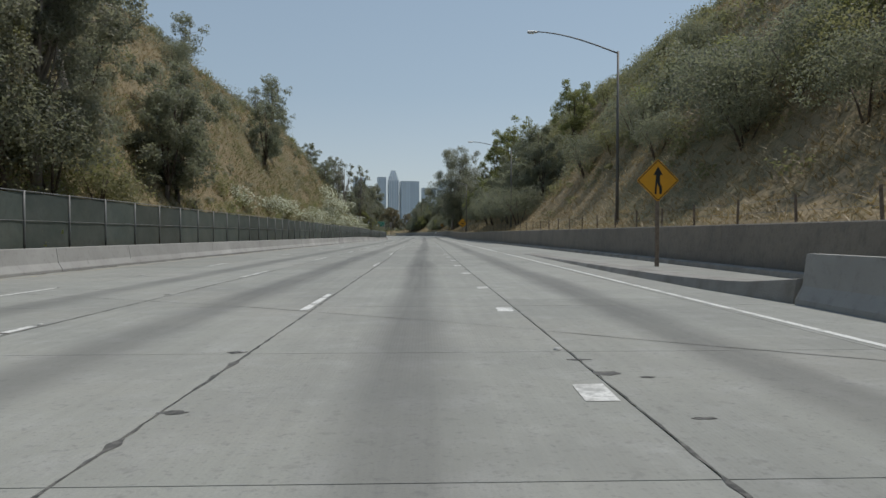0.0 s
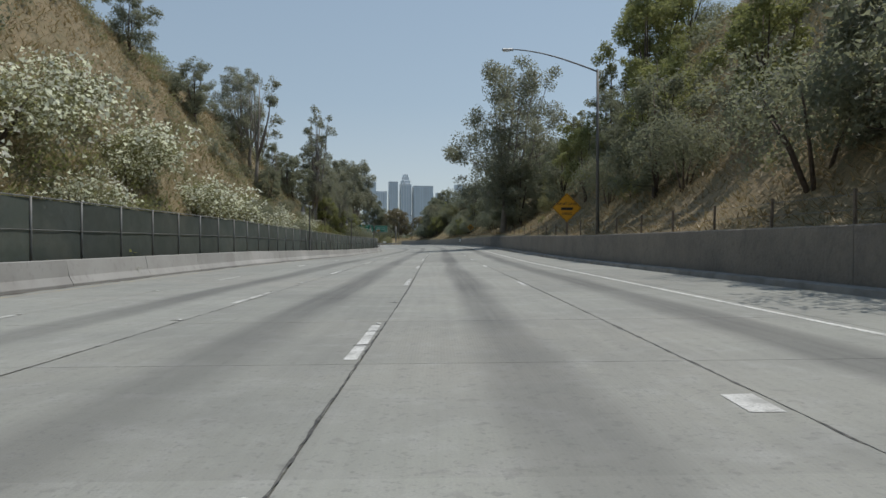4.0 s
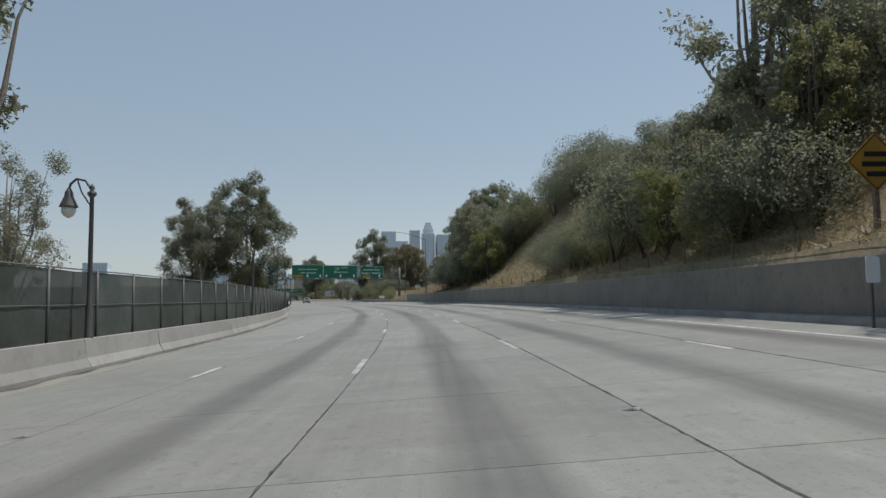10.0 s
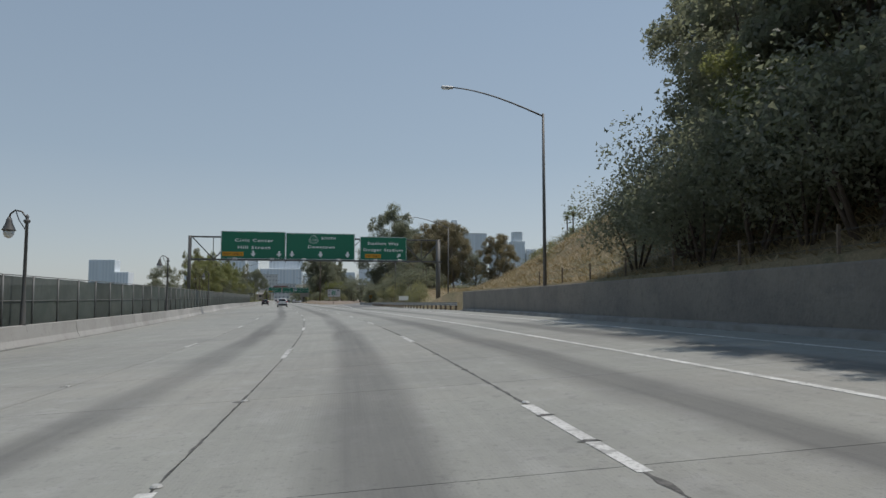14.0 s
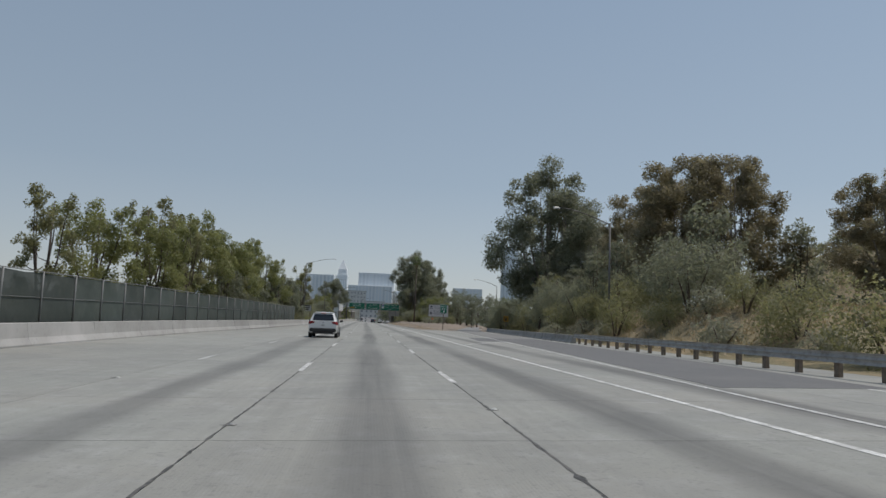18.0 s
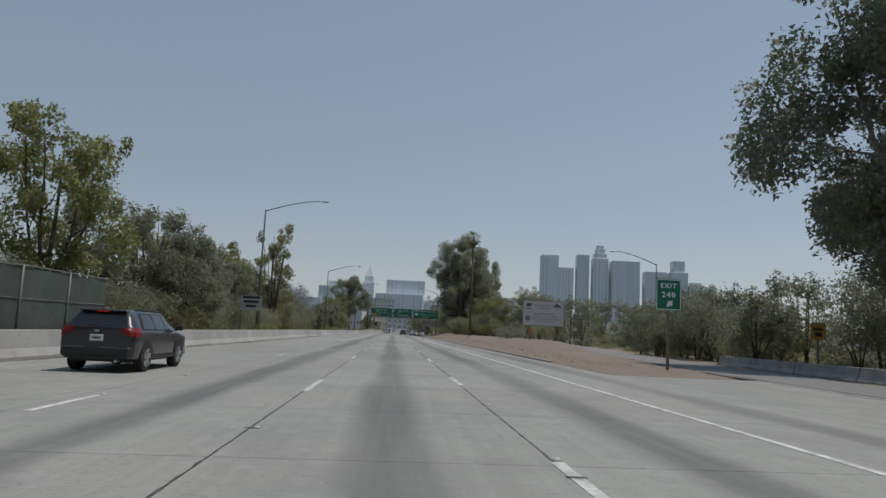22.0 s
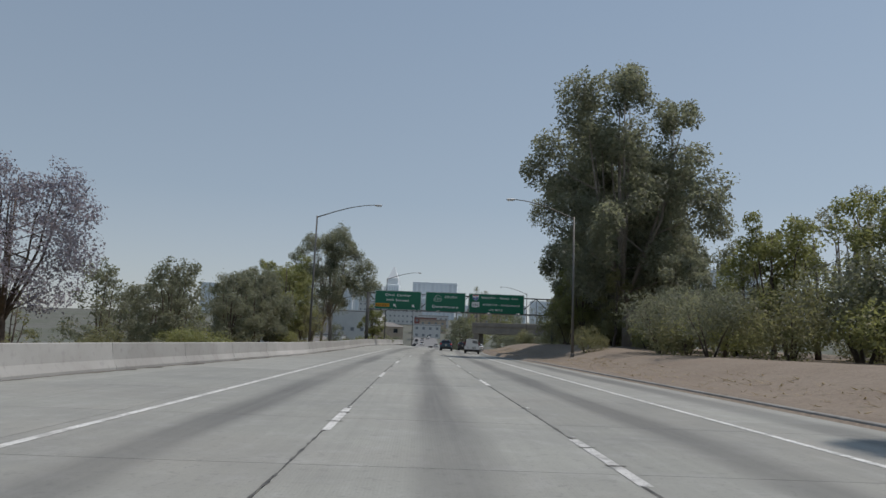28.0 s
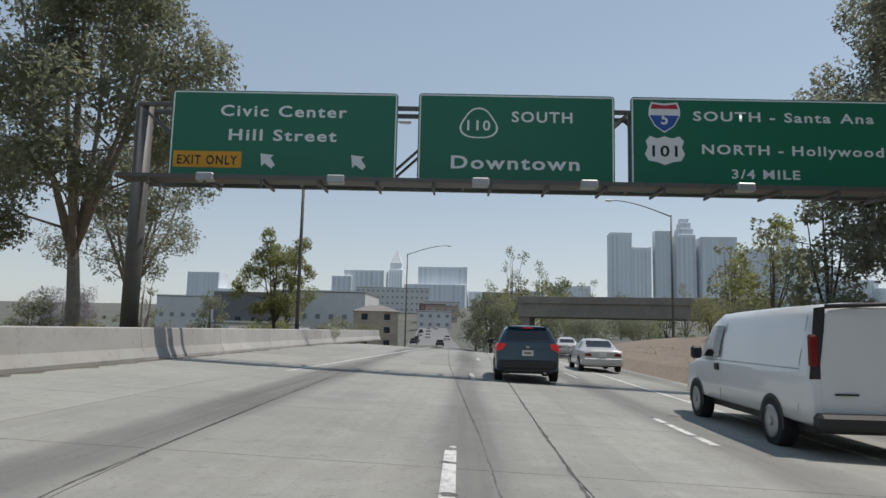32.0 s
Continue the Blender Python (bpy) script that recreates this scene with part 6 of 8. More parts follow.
# dark growth from the wall up, and wooded ground far beyond the ramp
g = random.Random(41)
for k in range(13):
    s = 93 + 3.1 * k
    plant("dark_a" if k % 3 else "bush_b", s, float(tab(WALL, s)) + (3.0, 7.0, 4.8)[k % 3] + g.uniform(-.6, .6), g.uniform(.5, .72) if k % 3 else g.uniform(1.3, 1.8), sink=.5)
for k in range(9):
    s = 140 + 4.6 * k
    plant(("green_a", "bush_b", "dark_a")[k % 3], s, float(tab(WALL, s)) + g.uniform(4, 8), g.uniform(.5, .7) * (1.7 if k % 3 == 1 else 1), sink=.3)
for k in range(22):
    s = 640 + 5.5 * k
    plant(("dark_a", "green_a", "dark_a", "green_b")[k % 4], s, 46 + 4.6 * k + g.uniform(-6, 6), g.uniform(.55, .85), sink=.3)
for k in range(14):
    s = g.uniform(566, 612)
    plant(("bush_b", "bush_a", "dark_a")[k % 3], s, float(tab(RAMP_R, s)) + g.uniform(2.5, 12), g.uniform(.9, 1.4) * (.4 if k % 3 == 2 else 1), sink=.2)
for k in range(16):
    s = 486 + 4.2 * k
    plant("dark_a" if k % 2 else "bush_b", s, float(tab(RAMP_R, s)) + g.uniform(9, 17), g.uniform(.55, .8) * (1 if k % 2 else 1.8), sink=.3)
for k in range(10):
    plant("dark_a", 640 + 6 * k, 46 + g.uniform(-6, 10) + 3 * k, g.uniform(.5, .75), sink=.3)
for k in range(6):
    s = 128 + 7 * k
    plant("bush_e", s, float(tab(LEFT, s)) - g.uniform(4.5, 8.5), g.uniform(.95, 1.3), sink=.3)
for k in range(16):
    s = 8 + 3.6 * k
    plant(("bush_b", "bush_a", "bush_b", "bush_d")[k % 4], s, float(tab(WALL, s)) + (5.5, 9.5, 13.5, 17.0)[(k * 3) % 4] + g.uniform(-1.2, 1.2), g.uniform(.75, 1.25), sink=.3)
for k in range(16):
    s = 462 + 4.0 * k
    plant(("bush_a", "bush_c")[k % 2], s, float(tab(RAMP_R, s)) + g.uniform(5.5, 11), g.uniform(.7, 1.2), sink=.25)
for k in range(10):
    plant(("bush_a", "bush_b", "bush_d")[k % 3], 684 + 2.9 * k, g.uniform(15.5, 23), g.uniform(.9, 1.35), sink=.2)
# rounded bushes on the hill and along its crest: kind, along, across, scale
for kind, s, d, sc in (("bush_a", 312, 16.9, .8), ("bush_a", 304, 14.4, 1.35), ("bush_a", 302, 15.2, 1.15), ("bush_a", 299, 14.7, .95), ("bush_a", 297, 15.2, .9), ("bush_a", 300, 12.7, .7), ("bush_a", 307, 16.0, 1.0),
                       ("bush_b", 314, 14.4, .85), ("bush_b", 322, 15.1, .6), ("bush_b", 309, 13.4, 1.0), ("bush_b", 305.5, 12.9, .75), ("bush_b", 317, 13.2, .7), ("bush_b", 311, 12.6, .6),
                       ("bush_b", 327, 24.5, 1.0), ("bush_b", 322, 25.8, .75), ("bush_a", 318, 25.3, .75), ("bush_b", 317, 27.0, .7), ("bush_a", 313, 27.2, .6), ("bush_a", 338, 26.7, 1.25), ("bush_b", 346, 26.8, 1.45), ("bush_b", 348, 25.0, 1.2),
                       ("bush_a", 188, 17.6, .9), ("bush_a", 192, 18.8, 1.0), ("bush_a", 196, 18.6, 1.1), ("bush_b", 199, 17.2, .8), ("bush_a", 203, 18.5, 1.1), ("bush_a", 184.5, 16.0, .7), ("bush_b", 193, 22.0, .9), ("bush_d", 200, 20.5, 1.3), ("bush_d", 197, 23.0, 1.2), ("bush_a", 189, 21.0, 1.0), ("bush_c", 186, 13.0, .3), ("bush_c", 191, 13.2, .35),
                       ("bush_a", 726, 24.0, 1.3), ("bush_a", 731, 27.0, 1.4), ("bush_b", 735, 30.0, 1.5), ("bush_a", 741, 29.0, 1.4), ("bush_b", 748, 30.0, 1.5), ("bush_a", 724, 19.0, 1.1), ("bush_a", 729, 21.5, 1.2), ("bush_b", 721, 29.0, 1.4), ("bush_a", 755, 33.0, 1.5),
                       ("bush_b", 200, -15.9, .6), ("bush_d", 206, -15.2, .8),
                       ("bush_b", 42, 22.5, 1.35), ("bush_b", 38, 22.0, 1.3), ("bush_b", 34, 23.0, 1.2), ("bush_b", 46, 24.0, 1.2), ("bush_a", 30, 22.7, 1.2), ("bush_b", 60, 22.7, 1.25), ("bush_b", 75, 21.5, 1.3), ("bush_a", 68, 22.5, 1.1), ("bush_c", 31, 18.5, .45), ("bush_c", 36, 18.0, .4), ("bush_b", 26, 21.0, .9),
                       ("bush_b", 34, -14.6, 1.2), ("bush_b", 29, -14.6, 1.2), ("bush_a", 38, -14.2, 1.0), ("bush_b", 250, -13.4, 1.1), ("bush_a", 256, -13.0, 1.1), ("bush_b", 262, -13.4, 1.0), ("bush_b", 232, -13.6, 1.0)):
    plant(kind, s, d, sc, sink=.3)
# dense growth between the warning sign and the bare patch, and round the tall tree after it
g = random.Random(52)
for k in range(13):
    s = 279 + 1.2 * k
    plant(("bush_b", "dark_a", "bush_b", "green_a", "bush_a")[k % 5], s, float(tab(WALL, s)) + (2.4, 5.2, 8.2, 11.5)[(k * 3) % 4] + g.uniform(-.7, .7), g.uniform(.42, .58) if k % 5 in (1, 3) else g.uniform(1.0, 1.5), sink=.4)
for k in range(14):
    s = 344 + 1.6 * k
    plant(("green_a", "bush_b", "dark_a", "bush_a")[k % 4], s, float(tab(WALL, s)) + (3.2, 6.5, 9.5)[k % 3] + g.uniform(-.6, .6), g.uniform(.5, .72) if k % 2 == 0 else g.uniform(1.2, 1.6), sink=.4)
# shrubs scattered over the cut slopes
g = random.Random(77)
for k in range(20):
    s = 543 + 4.1 * k
    plant("bush_b" if k % 3 else "bush_a", s, float(tab(LEFT, s)) - g.uniform(4.2, 7.5), g.uniform(.7, 1.0), sink=.2)
for k in range(44):
    s = g.uniform(-20, 250)
    d = float(tab(LEFT, s)) - g.uniform(3.0, 24)
    if s > 225 and d < -18:
        continue
    plant(g.choice(("bush_a", "bush_c", "bush_c", "bush_b", "bush_d")), s, d, g.uniform(.45, .95), sink=.2)
for k in range(14):
    s = 70 + 9.5 * k
    plant("bush_e", s, float(tab(LEFT, s)) - g.uniform(4.0, 6.0), g.uniform(.6, .95), sink=.3)
for k in range(12):
    s = 100 + 10.0 * k
    plant("bush_d", s, float(tab(LEFT, s)) - g.uniform(2.2, 3.2), g.uniform(.45, .65), sink=.2)
for k in range(34):
    s = g.uniform(-25, 395)
    y = g.uniform(0.0, 1.0) ** .6 * 27
    if y < 6 and s < 150:
        continue
    plant(g.choice(("bush_a", "bush_b", "bush_b", "bush_a", "bush_d", "bush_c")), s, float(tab(WALL, s)) + 1.8 + y, g.uniform(.55, 1.15), sink=.25)
for k in range(16):
    s = 205 + 7.8 * k
    plant("bush_b", s, float(tab(WALL, s)) + g.uniform(2.0, 4.0), g.uniform(.7, 1.1), sink=.2)
for k in range(20):
    s = g.uniform(585, 800)
    plant(g.choice(("bush_c", "bush_a", "bush_d")), s, float(tab(LEFT, s)) - g.uniform(2.5, 9), g.uniform(.35, .8), sink=.2)
for k in range(18):
    s = g.uniform(600, 700)
    plant(g.choice(("bush_a", "bush_c")), s, float(tab(RAMP_R, s)) + g.uniform(3, 16), g.uniform(.6, 1.2), sink=.2)
for k in range(10):
    s = g.uniform(500, 556)
    plant(g.choice(("bush_a", "bush_c")), s, float(tab(RAMP_R, s)) + g.uniform(8, 20), g.uniform(.5, 1.0), sink=.2)
for k in range(13):
    s = 350 + 2.2 * k
    plant("bush_b", s, float(tab(WALL, s)) + g.uniform(1.6, 3.4), g.uniform(1.0, 1.45), sink=.2)
for k in range(12):
    s = g.uniform(666, 708)
    plant(g.choice(("bush_a", "bush_b", "bush_d")), s, g.uniform(17, 34), g.uniform(1.0, 1.6), sink=.2)
for k in range(9):
    s = g.uniform(700, 780)
    plant(g.choice(("bush_a", "bush_b")), s, g.uniform(12.5, 22), g.uniform(.4, .9), sink=.2)


def palm(s, d, h, label):
    t = thing("fan_palm", Matrix.Translation(ground_at(s, d)), label, "palm", "palms")
    part("trunk", tube(bmesh.new(), [(0, 0, -.5), (.1, 0, h * .4), (.05, 0, h * .9)], [.28, .2, .17], 9), M["bark_dark"], t)
    gg = random.Random(int(s))
    verts, faces = [], []
    for k in range(46):
        a, e = gg.uniform(0, 6.283), gg.uniform(-.9, 1.2)
        base = Vector((.05, 0, h * .9))
        way = Vector((math.cos(a) * math.cos(e), math.sin(a) * math.cos(e), math.sin(e)))
        side = way.cross(Vector((0, 0, 1))).normalized()
        mid = base + way * 1.0
        for j in range(7):
            u = (j - 3) / 3
            tip = mid + way * 1.1 * math.cos(u) + side * 1.0 * math.sin(u) - Vector((0, 0, .25 * abs(u)))
            i = len(verts)
            verts += [mid, mid.lerp(tip, .5) + side * .07, tip, mid.lerp(tip, .5) - side * .07]
            faces.append((i, i + 1, i + 2, i + 3))
        i = len(verts)
        verts += [base - side * .03, base + side * .03, mid + side * .03, mid - side * .03]
        faces.append((i, i + 1, i + 2, i + 3))
    part("fronds", mesh_of("fronds", verts, faces, M["palm"]), parent=t)
    part("dead_skirt", leaf_mesh("dead_skirt", [(.05, 0, h * .83, .55, .55, h * .055)], 160, .7, M["leaf_brown"], .25, 3, 2.5, .2), parent=t)
    return t


palm(659, 15.6, 22.3, "tall fan palm with a brown skirt of dead fronds")
for s, d, h in ((720, 150, 17), (742, 162, 13), (560, 95, 8), (556, 100, 9), (548, 88, 8), (535, 84, 8)):
    palm(s, d, h, "small distant fan palm")


# dry grass over the slopes
def grass(name, n, box, mat, hgt, seed, label):
    gg = np.random.default_rng(seed)
    s = gg.uniform(box[0], box[1], n)
    d = box[2](s) + gg.random(n) * box[3]
    z = relief(s, d)
    h = np.interp(s, _ss, _th)
    x = np.interp(s, _ss, _rx) + np.cos(h) * d
    y = np.interp(s, _ss, _ry) + np.sin(h) * d
    base = np.stack([x, y, z - .03], -1)
    quads = []
    for k in range(3):
        a = gg.uniform(0, 6.283, n)
        w, hh = gg.uniform(.04, .11, n), hgt * gg.uniform(.3, 1.1, n)
        side = np.stack([np.cos(a), np.sin(a), np.zeros(n)], -1)
        tip = base + np.stack([gg.normal(0, .3, n), gg.normal(0, .3, n), hh * .7], -1) + side * gg.normal(0, .2, n)[:, None]
        quads.append(np.stack([base - side * w[:, None] * .5, base + side * w[:, None] * .5, tip], 1))
    q = np.concatenate(quads).reshape(-1, 3)
    m_ = len(q) // 3
    me = bpy.data.meshes.new(name)
    me.vertices.add(3 * m_)
    me.vertices.foreach_set("co", q.astype(np.float32).ravel())
    me.loops.add(3 * m_)
    me.loops.foreach_set("vertex_index", np.arange(3 * m_, dtype=np.int32))
    me.polygons.add(m_)
    me.polygons.foreach_set("loop_start", np.arange(0, 3 * m_, 3, dtype=np.int32))
    me.materials.append(mat)
    me.update(calc_edges=True)
    return tagged(new(name, me), label, "grass", kind="stuff")


grass("dry_grass", 110000, (-30, 265, lambda s: tab(LEFT, s) - 24, 21.5), M["grass"], .5, 1, "dry straw-coloured grass on the cut slope")
grass("dry_grass", 140000, (-30, 412, lambda s: tab(WALL, s) + .7, 27), M["grass"], .5, 2, "dry straw-coloured grass on the slope above the wall")
grass("green_weeds", 9000, (40, 240, lambda s: tab(LEFT, s) - 10, 8.5), M["grass_green"], .8, 3, "green weeds behind the fence")
grass("green_weeds", 9000, (560, 800, lambda s: tab(LEFT, s) - 9, 8), M["grass_green"], .8, 4, "weeds behind the barrier")
grass("dry_grass", 7000, (470, 560, lambda s: tab(RAMP_R, s) + 5.5, 16), M["grass"], .7, 5, "dry grass on the mound")
grass("dry_grass", 3000, (552, 780, lambda s: 9.0 + 0 * s, 3.0), M["grass"], .16, 6, "sparse dry weeds on the dirt island")


def scrub(name, n, s0, s1, off, mat, seed, label, size=.26, per=55, big=1.0):
    """Low scrub in patches over a slope."""
    gg = np.random.default_rng(seed)
    cl = []
    while len(cl) < n:
        s = gg.uniform(s0, s1)
        d = off(s, gg)
        if math.sin(s * .17 + seed) * math.cos(d * .45 + s * .06) < -.15 or bare(s, d):
            continue
        p = ground_at(s, d)
        r = gg.uniform(.35, 1.0) * big
        cl.append((p.x, p.y, p.z + r * .35, r, r, r * gg.uniform(.5, .9)))
    return tagged(new(name, leaf_mesh(name, cl, int(per * 1.5), size * .8, mat, .5, seed, 0, .4)), label, "scrub", kind="stuff")


scrub("sage_scrub", 900, -20, 255, lambda s, q: float(tab(LEFT, s)) - q.uniform(2.5, 23), M["leaf_olive"], 11, "low olive scrub on the dry slope", .22, 70, 1.5)
scrub("grey_scrub", 260, -20, 255, lambda s, q: float(tab(LEFT, s)) - q.uniform(2.5, 16), M["leaf_grey"], 12, "grey-green sage on the dry slope")
scrub("ivy_scrub", 520, 20, 245, lambda s, q: float(tab(LEFT, s)) - q.uniform(1.6, 7.0), M["leaf_green"], 13, "fresh green ivy behind the fence", .2, 80, 1.7)
scrub("slope_scrub", 760, -20, 400, lambda s, q: float(tab(WALL, s)) + 1.5 + 26 * q.random() ** .55, M["leaf_olive"], 14, "olive scrub on the slope above the wall", .28, 70, 1.35)
scrub("dark_scrub", 420, -20, 400, lambda s, q: float(tab(WALL, s)) + 8 + 20 * q.random() ** .7, M["leaf_dark"], 15, "dark green scrub on the upper slope", .3)
scrub("verge_scrub", 160, 560, 800, lambda s, q: float(tab(LEFT, s)) - q.uniform(1.5, 8), M["leaf_olive"], 16, "weedy scrub behind the barrier", .24)
scrub("ramp_scrub", 200, 560, 720, lambda s, q: float(tab(RAMP_R, s)) + q.uniform(3, 30), M["leaf_olive"], 17, "dry scrub beyond the exit ramp", .3)
scrub("far_woods", 900, 600, 1150, lambda s, q: q.uniform(60, 260) if q.random() < .6 else q.uniform(-240, -60), M["leaf_dark"], 18, "distant dark tree cover", .9, 70, 3.4)
scrub("fence_hedge", 420, 232, 560, lambda s, q: float(tab(LEFT, s)) - q.uniform(2.0, 6.5), M["leaf_dark"], 19, "dark hedge growth behind the screened fence", .3, 60).location.z = .9
scrub("hill_scrub", 800, 430, 610, lambda s, q: q.uniform(38, 110), M["leaf_olive"], 20, "olive scrub on the far brown hill", .45, 60, 2.2)
grass("dry_grass", 14000, (430, 600, lambda s: 40 + 0 * s, 70), M["grass"], .8, 7, "dry grass on the far hill")
scrub("upper_thicket", 520, -15, 165, lambda s, q: float(tab(WALL, s)) + 6.5 + 20 * q.random() ** .8, M["leaf_olive"], 31, "olive thicket over the upper slope", .3, 170, 2.0)
scrub("dark_thicket", 340, -15, 175, lambda s, q: float(tab(WALL, s)) + 8 + 18 * q.random() ** .8, M["leaf_dark"], 32, "dark thicket over the upper slope", .3, 170, 2.2)
scrub("left_thicket", 170, 20, 215, lambda s, q: float(tab(LEFT, s)) - q.uniform(9, 22), M["leaf_dark"], 33, "dark thicket patches on the cut slope", .28, 150, 1.7)
scrub("hill_thicket", 180, 285, 380, lambda s, q: float(tab(WALL, s)) + 14 + 14 * q.random(), M["leaf_dark"], 34, "dark thicket along the hill crest", .3, 160, 2.2)
scrub("far_hill_brush", 420, 440, 600, lambda s, q: q.uniform(36, 100), M["leaf_dark"], 41, "dark brush on the far brown hill", .45, 60, 2.4)

# ---------------------------------------------------------------- skyline, far off, with the haze put into its colours
def haze_tinted(name, c):
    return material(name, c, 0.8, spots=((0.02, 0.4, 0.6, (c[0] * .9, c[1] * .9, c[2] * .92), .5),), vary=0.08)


# pale blue-grey of distance haze painted into wall and window colours; the air is clear
M["tower"] = haze_tinted("haze_tinted_tower", (0.66, 0.71, 0.735))
M["tower_pale"] = haze_tinted("haze_tinted_pale_tower", (0.75, 0.785, 0.80))
M["tower_glass"] = haze_tinted("haze_tinted_tower_windows", (0.62, 0.675, 0.71))


def tower(x, y, w, top, depth=None, steps=(), mat="tower", label="distant office tower tinted haze grey", floors=None, base=0.0, spin=12.0, name="office_tower"):
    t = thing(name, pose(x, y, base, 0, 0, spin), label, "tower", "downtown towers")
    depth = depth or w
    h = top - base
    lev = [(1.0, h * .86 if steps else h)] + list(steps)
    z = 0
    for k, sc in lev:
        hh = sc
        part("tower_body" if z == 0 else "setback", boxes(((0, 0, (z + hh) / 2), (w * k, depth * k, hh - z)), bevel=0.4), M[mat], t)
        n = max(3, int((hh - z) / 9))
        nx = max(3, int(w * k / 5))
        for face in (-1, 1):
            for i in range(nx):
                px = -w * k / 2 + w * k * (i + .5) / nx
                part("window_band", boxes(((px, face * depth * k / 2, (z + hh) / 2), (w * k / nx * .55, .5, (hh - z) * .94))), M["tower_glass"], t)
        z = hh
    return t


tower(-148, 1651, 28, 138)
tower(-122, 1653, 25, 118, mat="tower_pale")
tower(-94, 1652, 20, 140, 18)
t = tower(-66, 1652, 24, 156, steps=((.82, 142), (.62, 150), (.45, 156)), mat="tower_pale", label="tallest stepped round-crowned tower tinted haze grey")
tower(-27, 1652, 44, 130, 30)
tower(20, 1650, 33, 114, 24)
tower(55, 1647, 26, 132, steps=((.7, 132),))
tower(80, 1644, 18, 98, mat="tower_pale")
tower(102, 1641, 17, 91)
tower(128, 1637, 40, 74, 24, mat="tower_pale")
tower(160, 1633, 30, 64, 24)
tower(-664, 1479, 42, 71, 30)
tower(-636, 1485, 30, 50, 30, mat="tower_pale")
tower(-332, 1440, 54, 72, 30, label="broad dark civic block tinted haze grey")
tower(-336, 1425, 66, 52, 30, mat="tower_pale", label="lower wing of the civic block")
tower(-411, 1407, 44, 66, 26, mat="tower_pale", label="pale court building tinted haze grey")
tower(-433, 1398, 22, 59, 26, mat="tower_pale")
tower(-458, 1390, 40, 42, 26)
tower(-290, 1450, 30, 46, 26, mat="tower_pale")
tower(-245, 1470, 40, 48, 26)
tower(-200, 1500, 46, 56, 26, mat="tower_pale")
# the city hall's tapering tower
ch = thing("city_hall_tower", pose(-382, 1424, 0, 0, 0, 12), "slender tapering city hall tower tinted haze grey", "tower")
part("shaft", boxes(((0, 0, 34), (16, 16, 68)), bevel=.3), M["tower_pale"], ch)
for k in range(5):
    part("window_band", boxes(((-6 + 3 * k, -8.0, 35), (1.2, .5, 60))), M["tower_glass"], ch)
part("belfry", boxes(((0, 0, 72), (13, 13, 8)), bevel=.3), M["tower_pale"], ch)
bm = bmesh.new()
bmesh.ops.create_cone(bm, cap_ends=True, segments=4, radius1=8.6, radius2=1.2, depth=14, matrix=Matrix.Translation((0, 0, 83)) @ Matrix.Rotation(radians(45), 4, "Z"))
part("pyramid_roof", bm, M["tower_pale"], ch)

# nearer town beyond the gantry
M["stucco"] = material("tan_stucco", (0.44, 0.36, 0.28), 0.9, spots=((.4, .4, .7, (.27, .2, .15), .6),))
M["stucco_pale"] = material("pale_stucco", (0.56, 0.56, 0.54), 0.9, spots=((.2, .4, .7, (.47, .47, .455), .6),))
M["brick_red"] = material("red_render", (0.26, 0.10, 0.08), 0.9, spots=((.4, .4, .7, (.2, .08, .07), .6),))
M["roof"] = material("grey_roofing", (0.19, 0.18, 0.17), 0.9, spots=((.5, .4, .7, (.26, .24, .22), .6),))
M["roof_red"] = material("clay_roofing", (0.24, 0.11, 0.07), 0.9, spots=((1.5, .4, .7, (.17, .08, .055), .6),))
M["dark_wall"] = material("dark_cladding", (0.16, 0.16, 0.165), 0.8, spots=((.3, .4, .7, (.13, .13, .13), .6),))
M["asphalt_far"] = material("worn_asphalt", (0.17, 0.17, 0.17), 0.9, spots=((.1, .4, .7, (.22, .22, .21), .7),))
# far windows: glass colour lightened to stand for haze
M["window_far"] = material("haze_tinted_window_glass", (0.20, 0.22, 0.235), 0.3)
M["window"] = material("dark_window_glass", (0.03, 0.035, 0.04), 0.1)


